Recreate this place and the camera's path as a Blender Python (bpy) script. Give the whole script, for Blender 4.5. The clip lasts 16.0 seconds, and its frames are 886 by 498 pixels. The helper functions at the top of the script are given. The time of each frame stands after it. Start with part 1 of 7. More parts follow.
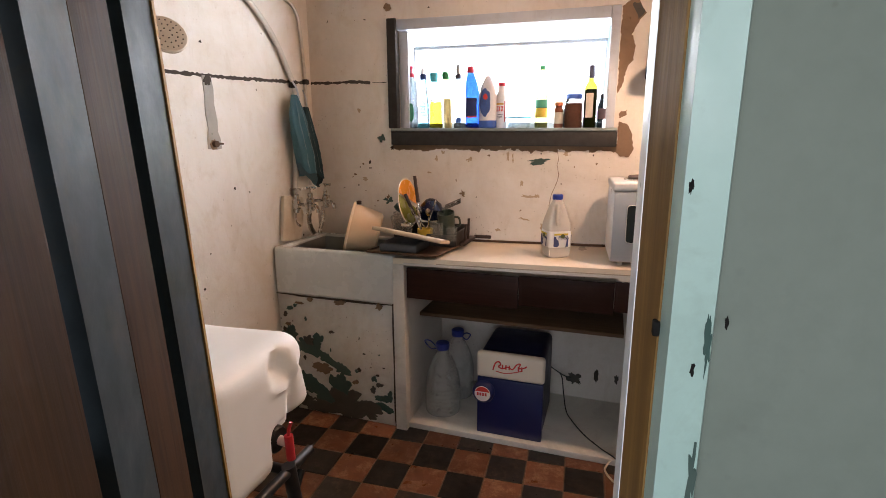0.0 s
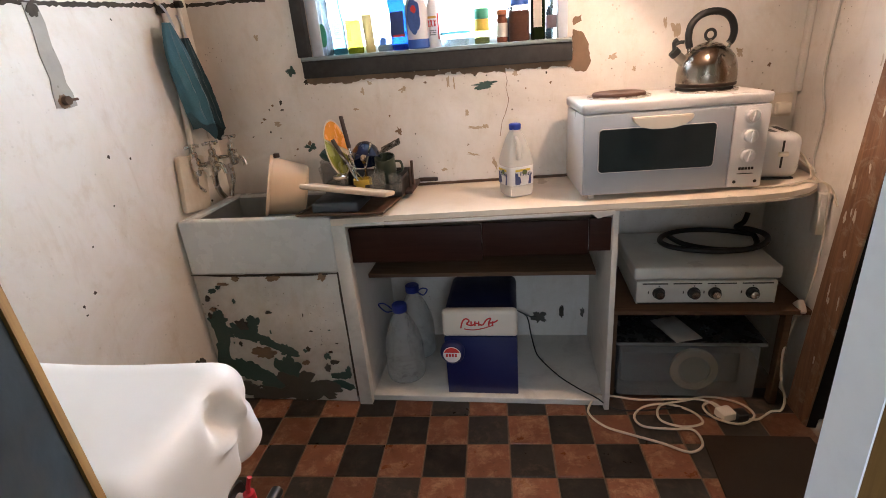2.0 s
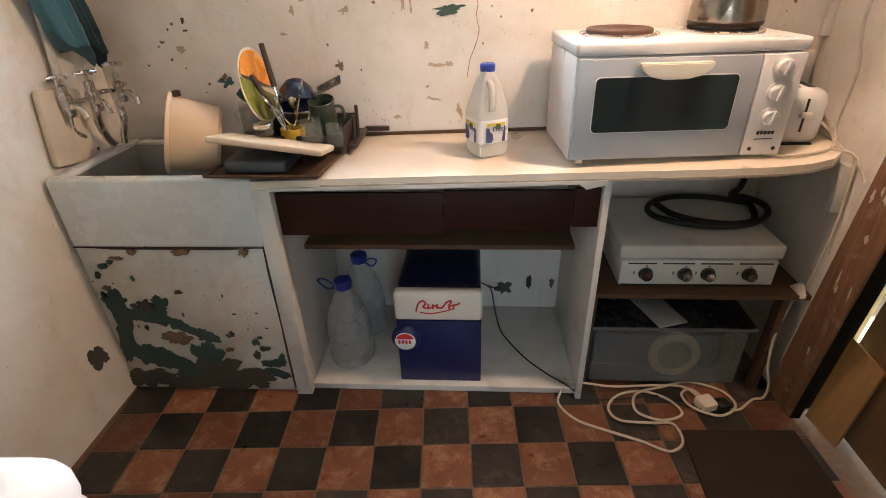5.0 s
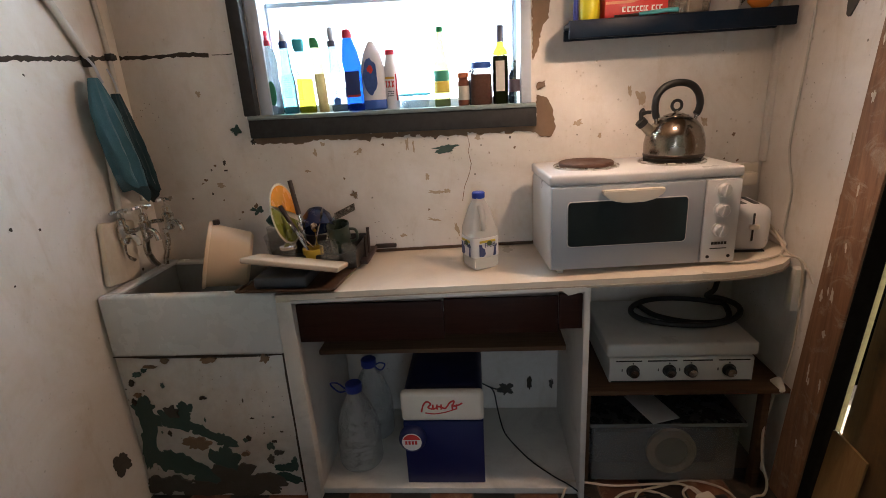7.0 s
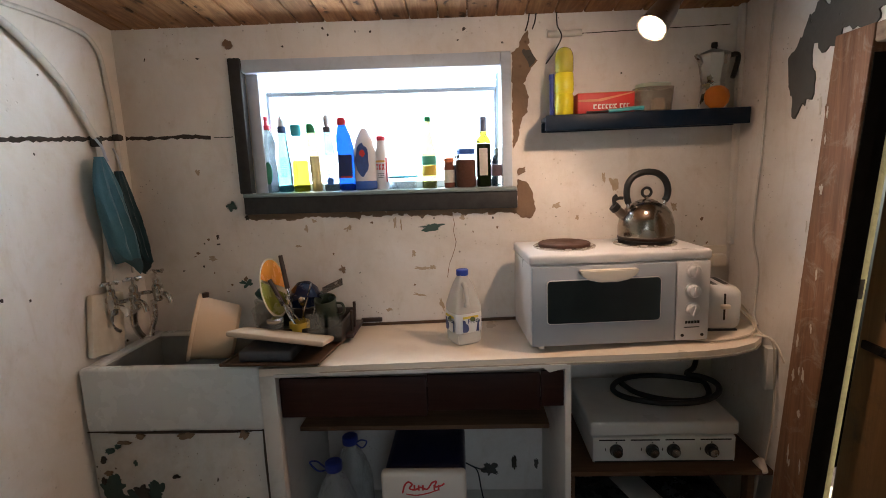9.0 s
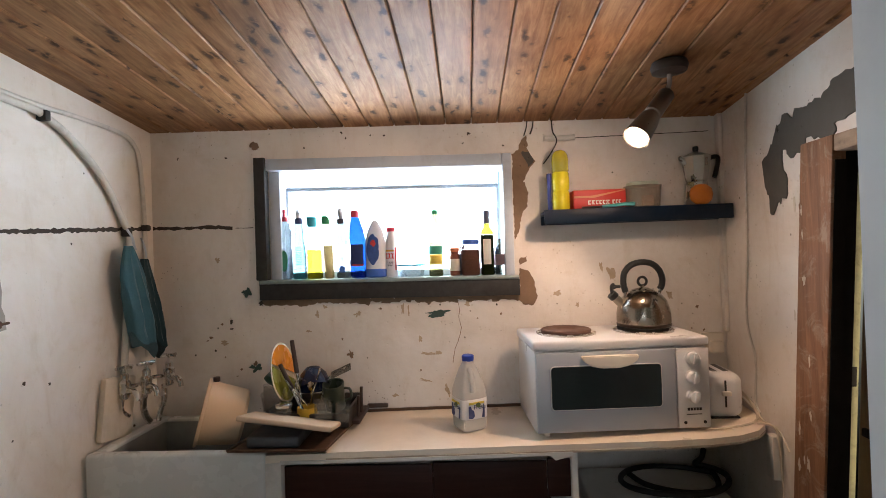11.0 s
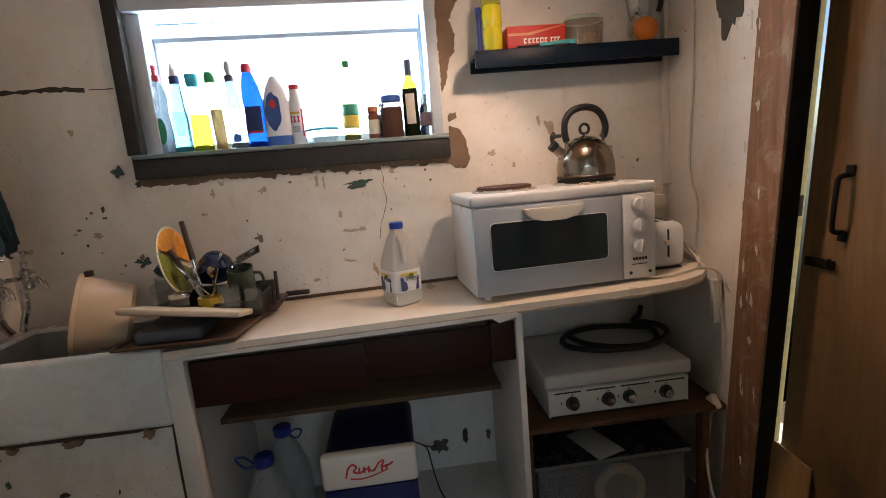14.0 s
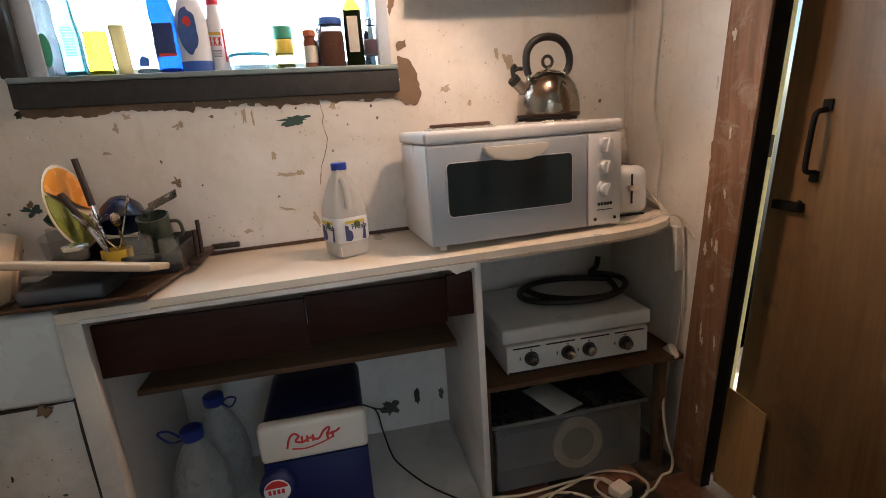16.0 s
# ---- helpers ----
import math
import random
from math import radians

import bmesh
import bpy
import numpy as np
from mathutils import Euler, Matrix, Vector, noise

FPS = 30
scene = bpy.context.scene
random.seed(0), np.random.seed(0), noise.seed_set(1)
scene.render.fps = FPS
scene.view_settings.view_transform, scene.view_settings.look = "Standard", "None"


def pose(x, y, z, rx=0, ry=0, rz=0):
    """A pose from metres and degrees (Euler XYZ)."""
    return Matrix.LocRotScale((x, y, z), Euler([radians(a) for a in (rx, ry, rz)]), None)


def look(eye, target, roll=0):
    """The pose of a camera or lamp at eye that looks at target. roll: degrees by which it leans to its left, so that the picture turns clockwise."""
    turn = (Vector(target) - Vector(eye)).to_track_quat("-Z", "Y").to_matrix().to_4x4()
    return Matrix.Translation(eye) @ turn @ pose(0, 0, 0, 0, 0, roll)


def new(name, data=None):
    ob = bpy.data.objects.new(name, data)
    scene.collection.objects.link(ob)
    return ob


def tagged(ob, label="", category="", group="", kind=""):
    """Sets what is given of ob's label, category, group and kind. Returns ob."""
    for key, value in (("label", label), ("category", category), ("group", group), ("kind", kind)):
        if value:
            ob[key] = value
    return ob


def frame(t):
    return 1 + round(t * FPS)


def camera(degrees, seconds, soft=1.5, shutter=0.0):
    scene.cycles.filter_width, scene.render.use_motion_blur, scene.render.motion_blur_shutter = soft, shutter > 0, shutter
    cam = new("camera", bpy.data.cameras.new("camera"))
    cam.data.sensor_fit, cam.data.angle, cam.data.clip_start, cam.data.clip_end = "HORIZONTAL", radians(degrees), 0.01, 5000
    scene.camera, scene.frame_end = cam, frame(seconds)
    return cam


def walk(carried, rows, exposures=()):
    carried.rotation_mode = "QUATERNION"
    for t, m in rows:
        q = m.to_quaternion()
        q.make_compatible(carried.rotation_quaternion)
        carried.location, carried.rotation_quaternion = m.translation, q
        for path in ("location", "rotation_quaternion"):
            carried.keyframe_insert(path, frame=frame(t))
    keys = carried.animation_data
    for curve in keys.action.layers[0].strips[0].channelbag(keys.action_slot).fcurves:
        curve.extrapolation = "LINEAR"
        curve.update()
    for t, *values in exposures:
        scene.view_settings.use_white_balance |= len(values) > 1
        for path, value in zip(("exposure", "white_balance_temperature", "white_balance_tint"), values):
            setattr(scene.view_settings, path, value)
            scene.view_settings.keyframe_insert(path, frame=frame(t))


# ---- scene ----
cam = camera(83.5, 16.0, 0.9)
PATH = [
    (0, (1.533, -2.378, 1.35), (0.91, -0.527, 0.921), -0.2),
    (0.5, (1.499, -2.314, 1.351), (0.973, -0.47, 0.782), -0.7),
    (1, (1.416, -2.228, 1.339), (1.001, -0.393, 0.661), -1.4),
    (1.5, (1.361, -2.151, 1.368), (1.007, -0.316, 0.655), -2.9),
    (2, (1.336, -2.098, 1.378), (1.027, -0.261, 0.649), -4.8),
    (2.5, (1.306, -1.943, 1.382), (1.094, -0.107, 0.616), -5.7),
    (3, (1.313, -1.83, 1.368), (1.229, -0.023, 0.516), -4.4),
    (3.5, (1.307, -1.776, 1.352), (1.267, -0.016, 0.402), -3.0),
    (3.7, (1.291, -1.72, 1.337), (1.23, 0.011, 0.338), -2.7),
    (5.8, (1.287, -1.777, 1.386), (1.149, -0.008, 0.463), -2.0),
    (6, (1.289, -1.808, 1.394), (1.149, -0.009, 0.532), -2.2),
    (6.5, (1.31, -1.873, 1.434), (1.161, -0.011, 0.718), -2.9),
    (7, (1.33, -1.91, 1.446), (1.175, -0.007, 0.853), -3.4),
    (7.5, (1.331, -1.87, 1.436), (1.243, 0.048, 0.876), -2.5),
    (8, (1.32, -1.807, 1.438), (1.285, 0.117, 0.891), -1.7),
    (8.5, (1.33, -1.875, 1.458), (1.269, 0.07, 0.999), -1.6),
    (9, (1.348, -1.963, 1.476), (1.248, 0.009, 1.159), -2.2),
    (9.5, (1.344, -2.03, 1.49), (1.216, -0.039, 1.352), -2.1),
    (9.7, (1.334, -2.057, 1.497), (1.219, -0.062, 1.423), -2.1),
    (11.8, (1.333, -2.056, 1.486), (1.258, -0.058, 1.512), -1.8),
    (12, (1.318, -2.034, 1.463), (1.268, -0.034, 1.465), -2.0),
    (12.5, (1.318, -1.981, 1.415), (1.321, 0.018, 1.347), -2.8),
    (13, (1.311, -1.937, 1.371), (1.36, 0.057, 1.218), -3.3),
    (13.5, (1.317, -1.88, 1.326), (1.427, 0.1, 1.07), -4.4),
    (14, (1.323, -1.822, 1.288), (1.504, 0.143, 0.958), -4.9),
    (14.5, (1.322, -1.762, 1.27), (1.556, 0.184, 0.869), -5.0),
    (15, (1.327, -1.713, 1.26), (1.621, 0.22, 0.838), -4.4),
    (15.5, (1.314, -1.693, 1.237), (1.666, 0.229, 0.809), -4.1),
    (16, (1.317, -1.673, 1.212), (1.7, 0.227, 0.719), -4.0),
]
EXPOSURES = [(0, 0.64, 6750, 18), (0.5, 0.82, 6650, 17), (1, 1.18, 6450, 16), (1.5, 1.05, 6250, 14), (2, 0.92, 6050, 12), (3, 0.93, 6150, 10), (3.7, 1.18, 6100, 10), (5.8, 1.15, 6100, 7), (6, 1.02, 6080, 7), (6.5, 0.38, 6080, 9),
             (7, 0.10, 6080, 10), (7.5, 0.08, 6080, 10), (8.5, -0.04, 6080, 10), (9, 0.03, 6080, 10), (12, 0.26, 6080, 11), (13, 0.26, 6020, 10), (14, 0.15, 5980, 9), (15, 0.14, 5980, 9), (16, 0.42, 5980, 9)]
walk(cam, [(t, look(eye, target, roll)) for t, eye, target, roll in PATH], EXPOSURES)

# ---- world, lights, exposure ----
world = bpy.data.worlds.new("sky")
scene.world = world
world.use_nodes = True
wn = world.node_tree.nodes
sky = wn.new("ShaderNodeTexSky")
sky.sky_type = 'NISHITA'
sky.sun_disc = False
sky.sun_elevation, sky.sun_rotation = radians(40), radians(200)
world.node_tree.links.new(sky.outputs[0], wn["Background"].inputs[0])
wn["Background"].inputs[1].default_value = 0.12


def lamp(name, kind, at, to, watts, color, **more):
    data = bpy.data.lights.new(name, kind)
    data.energy, data.color = watts, color
    for key, value in more.items():
        if key == "size":
            data.size = value
        elif key == "size_y":
            data.shape, data.size_y = 'RECTANGLE', value
        elif key == "radius":
            data.shadow_soft_size = value
        elif key == "spread":
            data.spot_size, data.spot_blend = radians(value), 0.25
    ob = new(name, data)
    ob.matrix_world = look(at, to)
    return ob


lamp("window_daylight", 'AREA', (1.012, 0.20, 1.645), (1.012, -1.0, 1.60), 27, (0.84, 0.94, 1.0), size=0.96, size_y=0.46)
lamp("outer_window_daylight", 'AREA', (1.40, -4.66, 1.55), (1.5, -2.0, 1.0), 37, (0.80, 0.91, 1.0), size=2.0, size_y=1.1)
lamp("door_gap_daylight", 'AREA', (3.0, 0.02, 0.95), (2.5, -0.50, 0.90), 100, (0.95, 1.0, 0.92), size=0.95, size_y=2.2)
lamp("spot_bulb_light", 'SPOT', (1.8545, -0.5250, 1.8210), (1.258, -0.910, 1.103), 18, (1.0, 0.65, 0.43), radius=0.030, spread=176)
lamp("bulb_spill_light", 'POINT', (1.8545, -0.5250, 1.8210), (1.258, -0.910, 1.103), 7.5, (1.0, 0.65, 0.43), radius=0.030)
sun = bpy.data.lights.new("sun", 'SUN')
sun.energy, sun.angle, sun.color = 1.0, radians(12), (1, 0.97, 0.92)
new("sun", sun).matrix_world = look((0, 0, 0), (-0.35, -0.9, -0.8))

# ---- materials ----


class Mat:
    """A node material with world-size procedural variation."""

    def __init__(self, name, rough=0.6, metal=0.0):
        self.m = bpy.data.materials.new(name)
        self.m.use_nodes = True
        self.t = self.m.node_tree
        self.n, self.l = self.t.nodes, self.t.links
        self.b = self.n["Principled BSDF"]
        self.b.inputs["Roughness"].default_value = rough
        self.b.inputs["Metallic"].default_value = metal
        self.pos = self.n.new("ShaderNodeNewGeometry").outputs["Position"]

    def stretch(self, x, y, z):
        node = self.n.new("ShaderNodeVectorMath")
        node.operation = 'MULTIPLY'
        self.l.new(self.pos, node.inputs[0])
        node.inputs[1].default_value = (x, y, z)
        return node.outputs[0]

    def noise(self, scale, detail=4.0, rough=0.6, vec=None, warp=0.0):
        node = self.n.new("ShaderNodeTexNoise")
        node.inputs["Scale"].default_value, node.inputs["Detail"].default_value = scale, detail
        node.inputs["Roughness"].default_value, node.inputs["Distortion"].default_value = rough, warp
        self.l.new(vec or self.pos, node.inputs["Vector"])
        return node.outputs[0]

    def voronoi(self, scale, vec=None):
        node = self.n.new("ShaderNodeTexVoronoi")
        node.inputs["Scale"].default_value = scale
        self.l.new(vec or self.pos, node.inputs["Vector"])
        return node.outputs["Distance"]

    def ramp(self, fac, a, b, lo=0.0, hi=1.0):
        node = self.n.new("ShaderNodeMapRange")
        node.inputs["From Min"].default_value, node.inputs["From Max"].default_value = a, b
        node.inputs["To Min"].default_value, node.inputs["To Max"].default_value = lo, hi
        self.l.new(fac, node.inputs["Value"])
        return node.outputs[0]

    def mix(self, fac, a, b, how='MIX'):
        node = self.n.new("ShaderNodeMix")
        node.data_type, node.blend_type = 'RGBA', how
        for value, at in ((fac, 0), (a, 6), (b, 7)):
            if isinstance(value, (int, float)):
                node.inputs[at].default_value = value
            elif isinstance(value, tuple):
                node.inputs[at].default_value = (*value, 1)
            else:
                self.l.new(value, node.inputs[at])
        return node.outputs[2]

    def math(self, how, a, b=0.0):
        node = self.n.new("ShaderNodeMath")
        node.operation = how
        for value, at in ((a, 0), (b, 1)):
            if isinstance(value, (int, float)):
                node.inputs[at].default_value = value
            else:
                self.l.new(value, node.inputs[at])
        return node.outputs[0]

    def random(self, island=False):
        if island:
            return self.n.new("ShaderNodeNewGeometry").outputs["Random Per Island"]
        return self.n.new("ShaderNodeObjectInfo").outputs["Random"]

    def color(self, value):
        if isinstance(value, tuple):
            self.b.inputs["Base Color"].default_value = (*value, 1)
        else:
            self.l.new(value, self.b.inputs["Base Color"])
        return self

    def rough(self, value):
        self.l.new(value, self.b.inputs["Roughness"])
        return self

    def bump(self, height, strength=0.3, depth=0.005):
        node = self.n.new("ShaderNodeBump")
        node.inputs["Strength"].default_value, node.inputs["Distance"].default_value = strength, depth
        self.l.new(height, node.inputs["Height"])
        self.l.new(node.outputs[0], self.b.inputs["Normal"])
        return self

    def thin(self, alpha):
        """A thin see-through wall that bends no light."""
        self.b.inputs["Alpha"].default_value = alpha
        return self

    def glass(self, amount=1.0, ior=1.45):
        self.b.inputs["Transmission Weight"].default_value = amount
        self.b.inputs["IOR"].default_value = ior
        return self


def plain(name, col, rough=0.5, metal=0.0, vary=0.12, scale=30, bump=0.08, dirt=0.0, glass=0.0):
    """Paint, plastic, metal: a colour with fine grain, broad unevenness and some grime."""
    k = Mat(name, rough, metal)
    lo = tuple(c * (1 - vary) for c in col)
    hi = tuple(min(1, c * (1 + vary)) for c in col)
    c = k.mix(k.noise(scale, 5), lo, hi)
    if dirt:
        g = k.ramp(k.noise(scale * 0.35, 8, 0.7, warp=0.6), 0.5, 0.75, 0, dirt)
        c = k.mix(g, c, (0.09, 0.065, 0.04))
    k.color(c)
    k.rough(k.ramp(k.noise(scale * 0.6, 4), 0.3, 0.7, max(0.02, rough - 0.1), min(1, rough + 0.12)))
    if bump:
        k.bump(k.noise(scale * 4, 4), bump, 0.002)
    if glass:
        k.glass(glass)
    return k.m


def plaster(name, base, stain, chips=1.0, bumpy=0.45):
    """Old painted plaster: uneven coats, damp stains, specks where the paint is off."""
    k = Mat(name, 0.75)
    pale = base[0] > 0.4
    tan, chalk, pit, smudge = ((0.50, 0.40, 0.27), (0.85, 0.82, 0.76), (0.38, 0.30, 0.20), (0.46, 0.37, 0.25)) if pale else (tuple(v * f for v in base) for f in (0.75, 1.3, 0.55, 0.8))
    c = k.mix(k.ramp(k.noise(2.2, 6, 0.65, warp=0.8), 0.38, 0.68), base, stain)
    c = k.mix(k.ramp(k.noise(11, 8, 0.7), 0.55, 0.75, 0, 0.35), c, tan)
    c = k.mix(k.ramp(k.noise(40, 3), 0.35, 0.7, 0, 0.15), c, chalk)
    near = k.noise(3.0, 3)
    speck = k.math('MULTIPLY', k.ramp(k.voronoi(17), 0.075, 0.05), k.ramp(near, 0.5, 0.58))
    c = k.mix(k.math('MULTIPLY', speck, chips), c, (0.10, 0.085, 0.06))
    fine = k.math('MULTIPLY', k.ramp(k.voronoi(55), 0.14, 0.08), k.ramp(k.noise(6, 3), 0.56, 0.62))
    c = k.mix(k.math('MULTIPLY', fine, chips * 0.8), c, (0.16, 0.13, 0.10))
    pits = k.math('MULTIPLY', k.ramp(k.voronoi(34), 0.16, 0.06), k.ramp(k.noise(4.2, 3), 0.48, 0.56))
    c = k.mix(k.math('MULTIPLY', pits, 0.35 * min(1, chips)), c, pit)
    drag = k.ramp(k.noise(7, 6, 0.7, k.stretch(1.6, 1.6, 0.5), 0.5), 0.54, 0.7, 0, 0.22)
    k.color(k.mix(drag, c, smudge))
    h = k.mix(0.10, k.noise(5, 5), k.noise(45, 5, 0.7))
    h = k.mix(0.25, h, k.math('SUBTRACT', 1.0, pits))
    k.bump(h, bumpy, 0.012)
    return k.m


def timber(name, light, dark, axis=2, knots=0.0, rough=0.55, wear=0.2, island=False, smear=0.0):
    """Wood with its grain along an axis of the world."""
    k = Mat(name, rough)
    s = [14.0, 14.0, 14.0]
    s[axis] = 0.9
    v = k.stretch(*s)
    r = k.random(island)
    add = k.n.new("ShaderNodeVectorMath")
    add.operation = 'ADD'
    k.l.new(v, add.inputs[0])
    mul = k.math('MULTIPLY', r, 31.0)
    k.l.new(mul, add.inputs[1])
    v = add.outputs[0]
    grain = k.noise(3.0, 6, 0.6, v, 1.2)
    c = k.mix(k.ramp(grain, 0.3, 0.72), light, dark)
    c = k.mix(k.ramp(k.noise(16, 3, 0.5, v), 0.5, 0.8, 0, 0.45), c, dark)
    tint = k.ramp(r, 0, 1, 0.68, 1.2)
    hue = k.n.new("ShaderNodeHueSaturation")
    k.l.new(tint, hue.inputs["Value"])
    k.l.new(c, hue.inputs["Color"])
    c = hue.outputs[0]
    if knots:
        s2 = [21.0, 21.0, 21.0]
        s2[axis] = 8.0
        add2 = k.n.new("ShaderNodeVectorMath")
        add2.operation = 'ADD'
        k.l.new(k.stretch(*s2), add2.inputs[0])
        wob = k.math('MULTIPLY', k.noise(24, 3), 0.9)
        k.l.new(k.math('ADD', mul, wob), add2.inputs[1])
        d = k.voronoi(1.0, add2.outputs[0])
        gate = k.ramp(k.noise(0.9, 2, 0.5, add2.outputs[0]), 0.38, 0.47)
        spot = k.math('MULTIPLY', k.ramp(d, 0.29, 0.14), gate)
        halo = k.math('MULTIPLY', k.ramp(d, 0.5, 0.12, 0, 0.6), gate)
        c = k.mix(halo, c, tuple(x * 0.6 for x in dark))
        c = k.mix(k.math('MULTIPLY', spot, knots), c, (0.03, 0.013, 0.006))
        c = k.mix(k.ramp(k.noise(2.4, 5, 0.7, warp=1.0), 0.5, 0.75, 0, 0.5), c, tuple(x * 0.7 for x in dark))
    if smear:
        c = k.mix(k.ramp(k.noise(9, 8, 0.75, warp=1.5), 0.52, 0.66, 0, smear), c, (0.42, 0.36, 0.28))
    if wear:
        c = k.mix(k.ramp(k.noise(4.5, 7, 0.7), 0.55, 0.72, 0, wear), c, (0.06, 0.045, 0.03))
    k.color(c)
    k.bump(grain, 0.25, 0.003)
    return k.m


WALL = plaster("cream_painted_plaster", (0.76, 0.73, 0.69), (0.64, 0.59, 0.525))
WALL_W = plaster("white_painted_plaster", (0.80, 0.785, 0.75), (0.70, 0.65, 0.57), 0.25, 0.35)
MINT_WALL = plaster("grey_green_painted_wall", (0.185, 0.215, 0.183), (0.160, 0.190, 0.158), 0.3, 0.2)
PIER = plaster("flaking_whitewash", (0.66, 0.66, 0.63), (0.46, 0.43, 0.38), 1.6, 0.6)
CEMENT = plaster("grey_cement_render", (0.085, 0.080, 0.068), (0.055, 0.052, 0.043), 0.4, 0.8)
BROWN_PLASTER = plaster("bare_brown_plaster", (0.24, 0.155, 0.095), (0.13, 0.085, 0.05), 0.8, 1.0)
GREEN_PAINT = plaster("old_green_paint", (0.026, 0.074, 0.062), (0.060, 0.092, 0.078), 0.7, 0.6)
DARK_CRACK = plain("crack_shadow", (0.05, 0.04, 0.03), 0.9, vary=0.4, scale=60)
PINE = timber("varnished_pine_boards", (0.40, 0.215, 0.10), (0.18, 0.078, 0.031), 1, 0.95, 0.5, 0.25, island=True)
OAK_POST = timber("bare_brown_timber", (0.31, 0.16, 0.085), (0.15, 0.072, 0.036), 2, 0, 0.65, 0.45, smear=0.55)
DOOR_WOOD = timber("stained_brown_door_wood", (0.185, 0.108, 0.046), (0.125, 0.070, 0.029), 2, 0, 0.42, 0.9)
LEAF_WOOD = timber("warm_brown_door_board", (0.058, 0.024, 0.008), (0.020, 0.008, 0.003), 2, 0, 0.7, 0.5)
SLATE_PAINT = plain("dark_blue_grey_gloss_paint", (0.034, 0.044, 0.052), 0.55, vary=0.4, scale=25, dirt=0.45)
# Black of iron parts, and of strips that stand in for shade.
BLACK = plain("flat_black_and_shade", (0.012, 0.011, 0.01), 0.8, vary=0.3)
MINT = plain("chipped_mint_gloss_paint", (0.38, 0.54, 0.49), 0.4, vary=0.1, scale=18, dirt=0.3)
PALE_HEAD = timber("pale_bare_timber", (0.33, 0.25, 0.18), (0.22, 0.15, 0.10), 1, 0.3, 0.6, 0.3)
PALE_STOP = plain("dirty_pale_green_paint", (0.50, 0.52, 0.33), 0.5, vary=0.25, scale=40, dirt=0.6)
BROWN_EDGE = timber("dirty_ochre_jamb", (0.30, 0.17, 0.055), (0.17, 0.092, 0.03), 2, 0, 0.6, 0.35)
WHITE_GLOSS = plain("white_gloss_paint", (0.50, 0.555, 0.63), 0.35, vary=0.06, scale=20, dirt=0.25)
GREY_GLOSS = plain("grey_gloss_paint", (0.34, 0.37, 0.40), 0.4, vary=0.1, scale=20)
SILL_DARK = plain("weathered_dark_grey_wood", (0.024, 0.024, 0.024), 0.7, vary=0.4, scale=40, bump=0.3)
SILL_TOP = plain("grey_green_sill_paint", (0.20, 0.25, 0.25), 0.4, vary=0.2, scale=20, dirt=0.2)

for dull in (LEAF_WOOD, SLATE_PAINT, PINE, BROWN_EDGE, BLACK):
    dull.node_tree.nodes["Principled BSDF"].inputs["Specular IOR Level"].default_value = 0.12

# ---- building blocks ----


def shape():
    return bmesh.new()


def box(bm, x0, x1, y0, y1, z0, z1, bevel=0.0, m=None, seg=2):
    """A box between two corners, with its edges rounded."""
    at = Matrix.Translation(((x0 + x1) / 2, (y0 + y1) / 2, (z0 + z1) / 2)) @ Matrix.Diagonal((x1 - x0, y1 - y0, z1 - z0, 1))
    made = bmesh.ops.create_cube(bm, size=1, matrix=at)["verts"]
    if bevel:
        edges = list({e for v in made for e in v.link_edges})
        done = bmesh.ops.bevel(bm, geom=edges, offset=bevel, segments=seg, profile=0.5, affect='EDGES')
        made = list({v for f in done["faces"] for v in f.verts} | {v for v in made if v.is_valid})
    if m:
        bmesh.ops.transform(bm, matrix=m, verts=made)
    return bm


def lathe(bm, rows, n=28, m=None, square=0.0):
    """A turned body from (radius, height) rows; square pulls the section towards a rounded square."""
    rings = []
    for r, z in rows:
        ring = []
        for i in range(n):
            a = 2 * math.pi * i / n
            c, s = math.cos(a), math.sin(a)
            k = 1 + square * (1 / max(abs(c), abs(s)) - 1)
            v = Vector((r * k * c, r * k * s, z))
            ring.append(bm.verts.new(m @ v if m else v))
        rings.append(ring)
    for a, b in zip(rings, rings[1:]):
        for i in range(n):
            bm.faces.new((a[i], a[(i + 1) % n], b[(i + 1) % n], b[i]))
    if rows[0][0] > 1e-4:
        bm.faces.new(rings[0][::-1])
    if rows[-1][0] > 1e-4:
        bm.faces.new(rings[-1])
    return bm


def smooth_line(pts, steps=8, closed=False):
    pts = [Vector(p) for p in pts]
    out = []
    for i in range(len(pts) - 1):
        p0, p1, p2, p3 = pts[max(0, i - 1)], pts[i], pts[i + 1], pts[min(len(pts) - 1, i + 2)]
        for k in range(steps):
            t = k / steps
            out.append(0.5 * (2 * p1 + (p2 - p0) * t + (2 * p0 - 5 * p1 + 4 * p2 - p3) * t * t + (3 * p1 - p0 - 3 * p2 + p3) * t ** 3))
    return out + [pts[-1]]


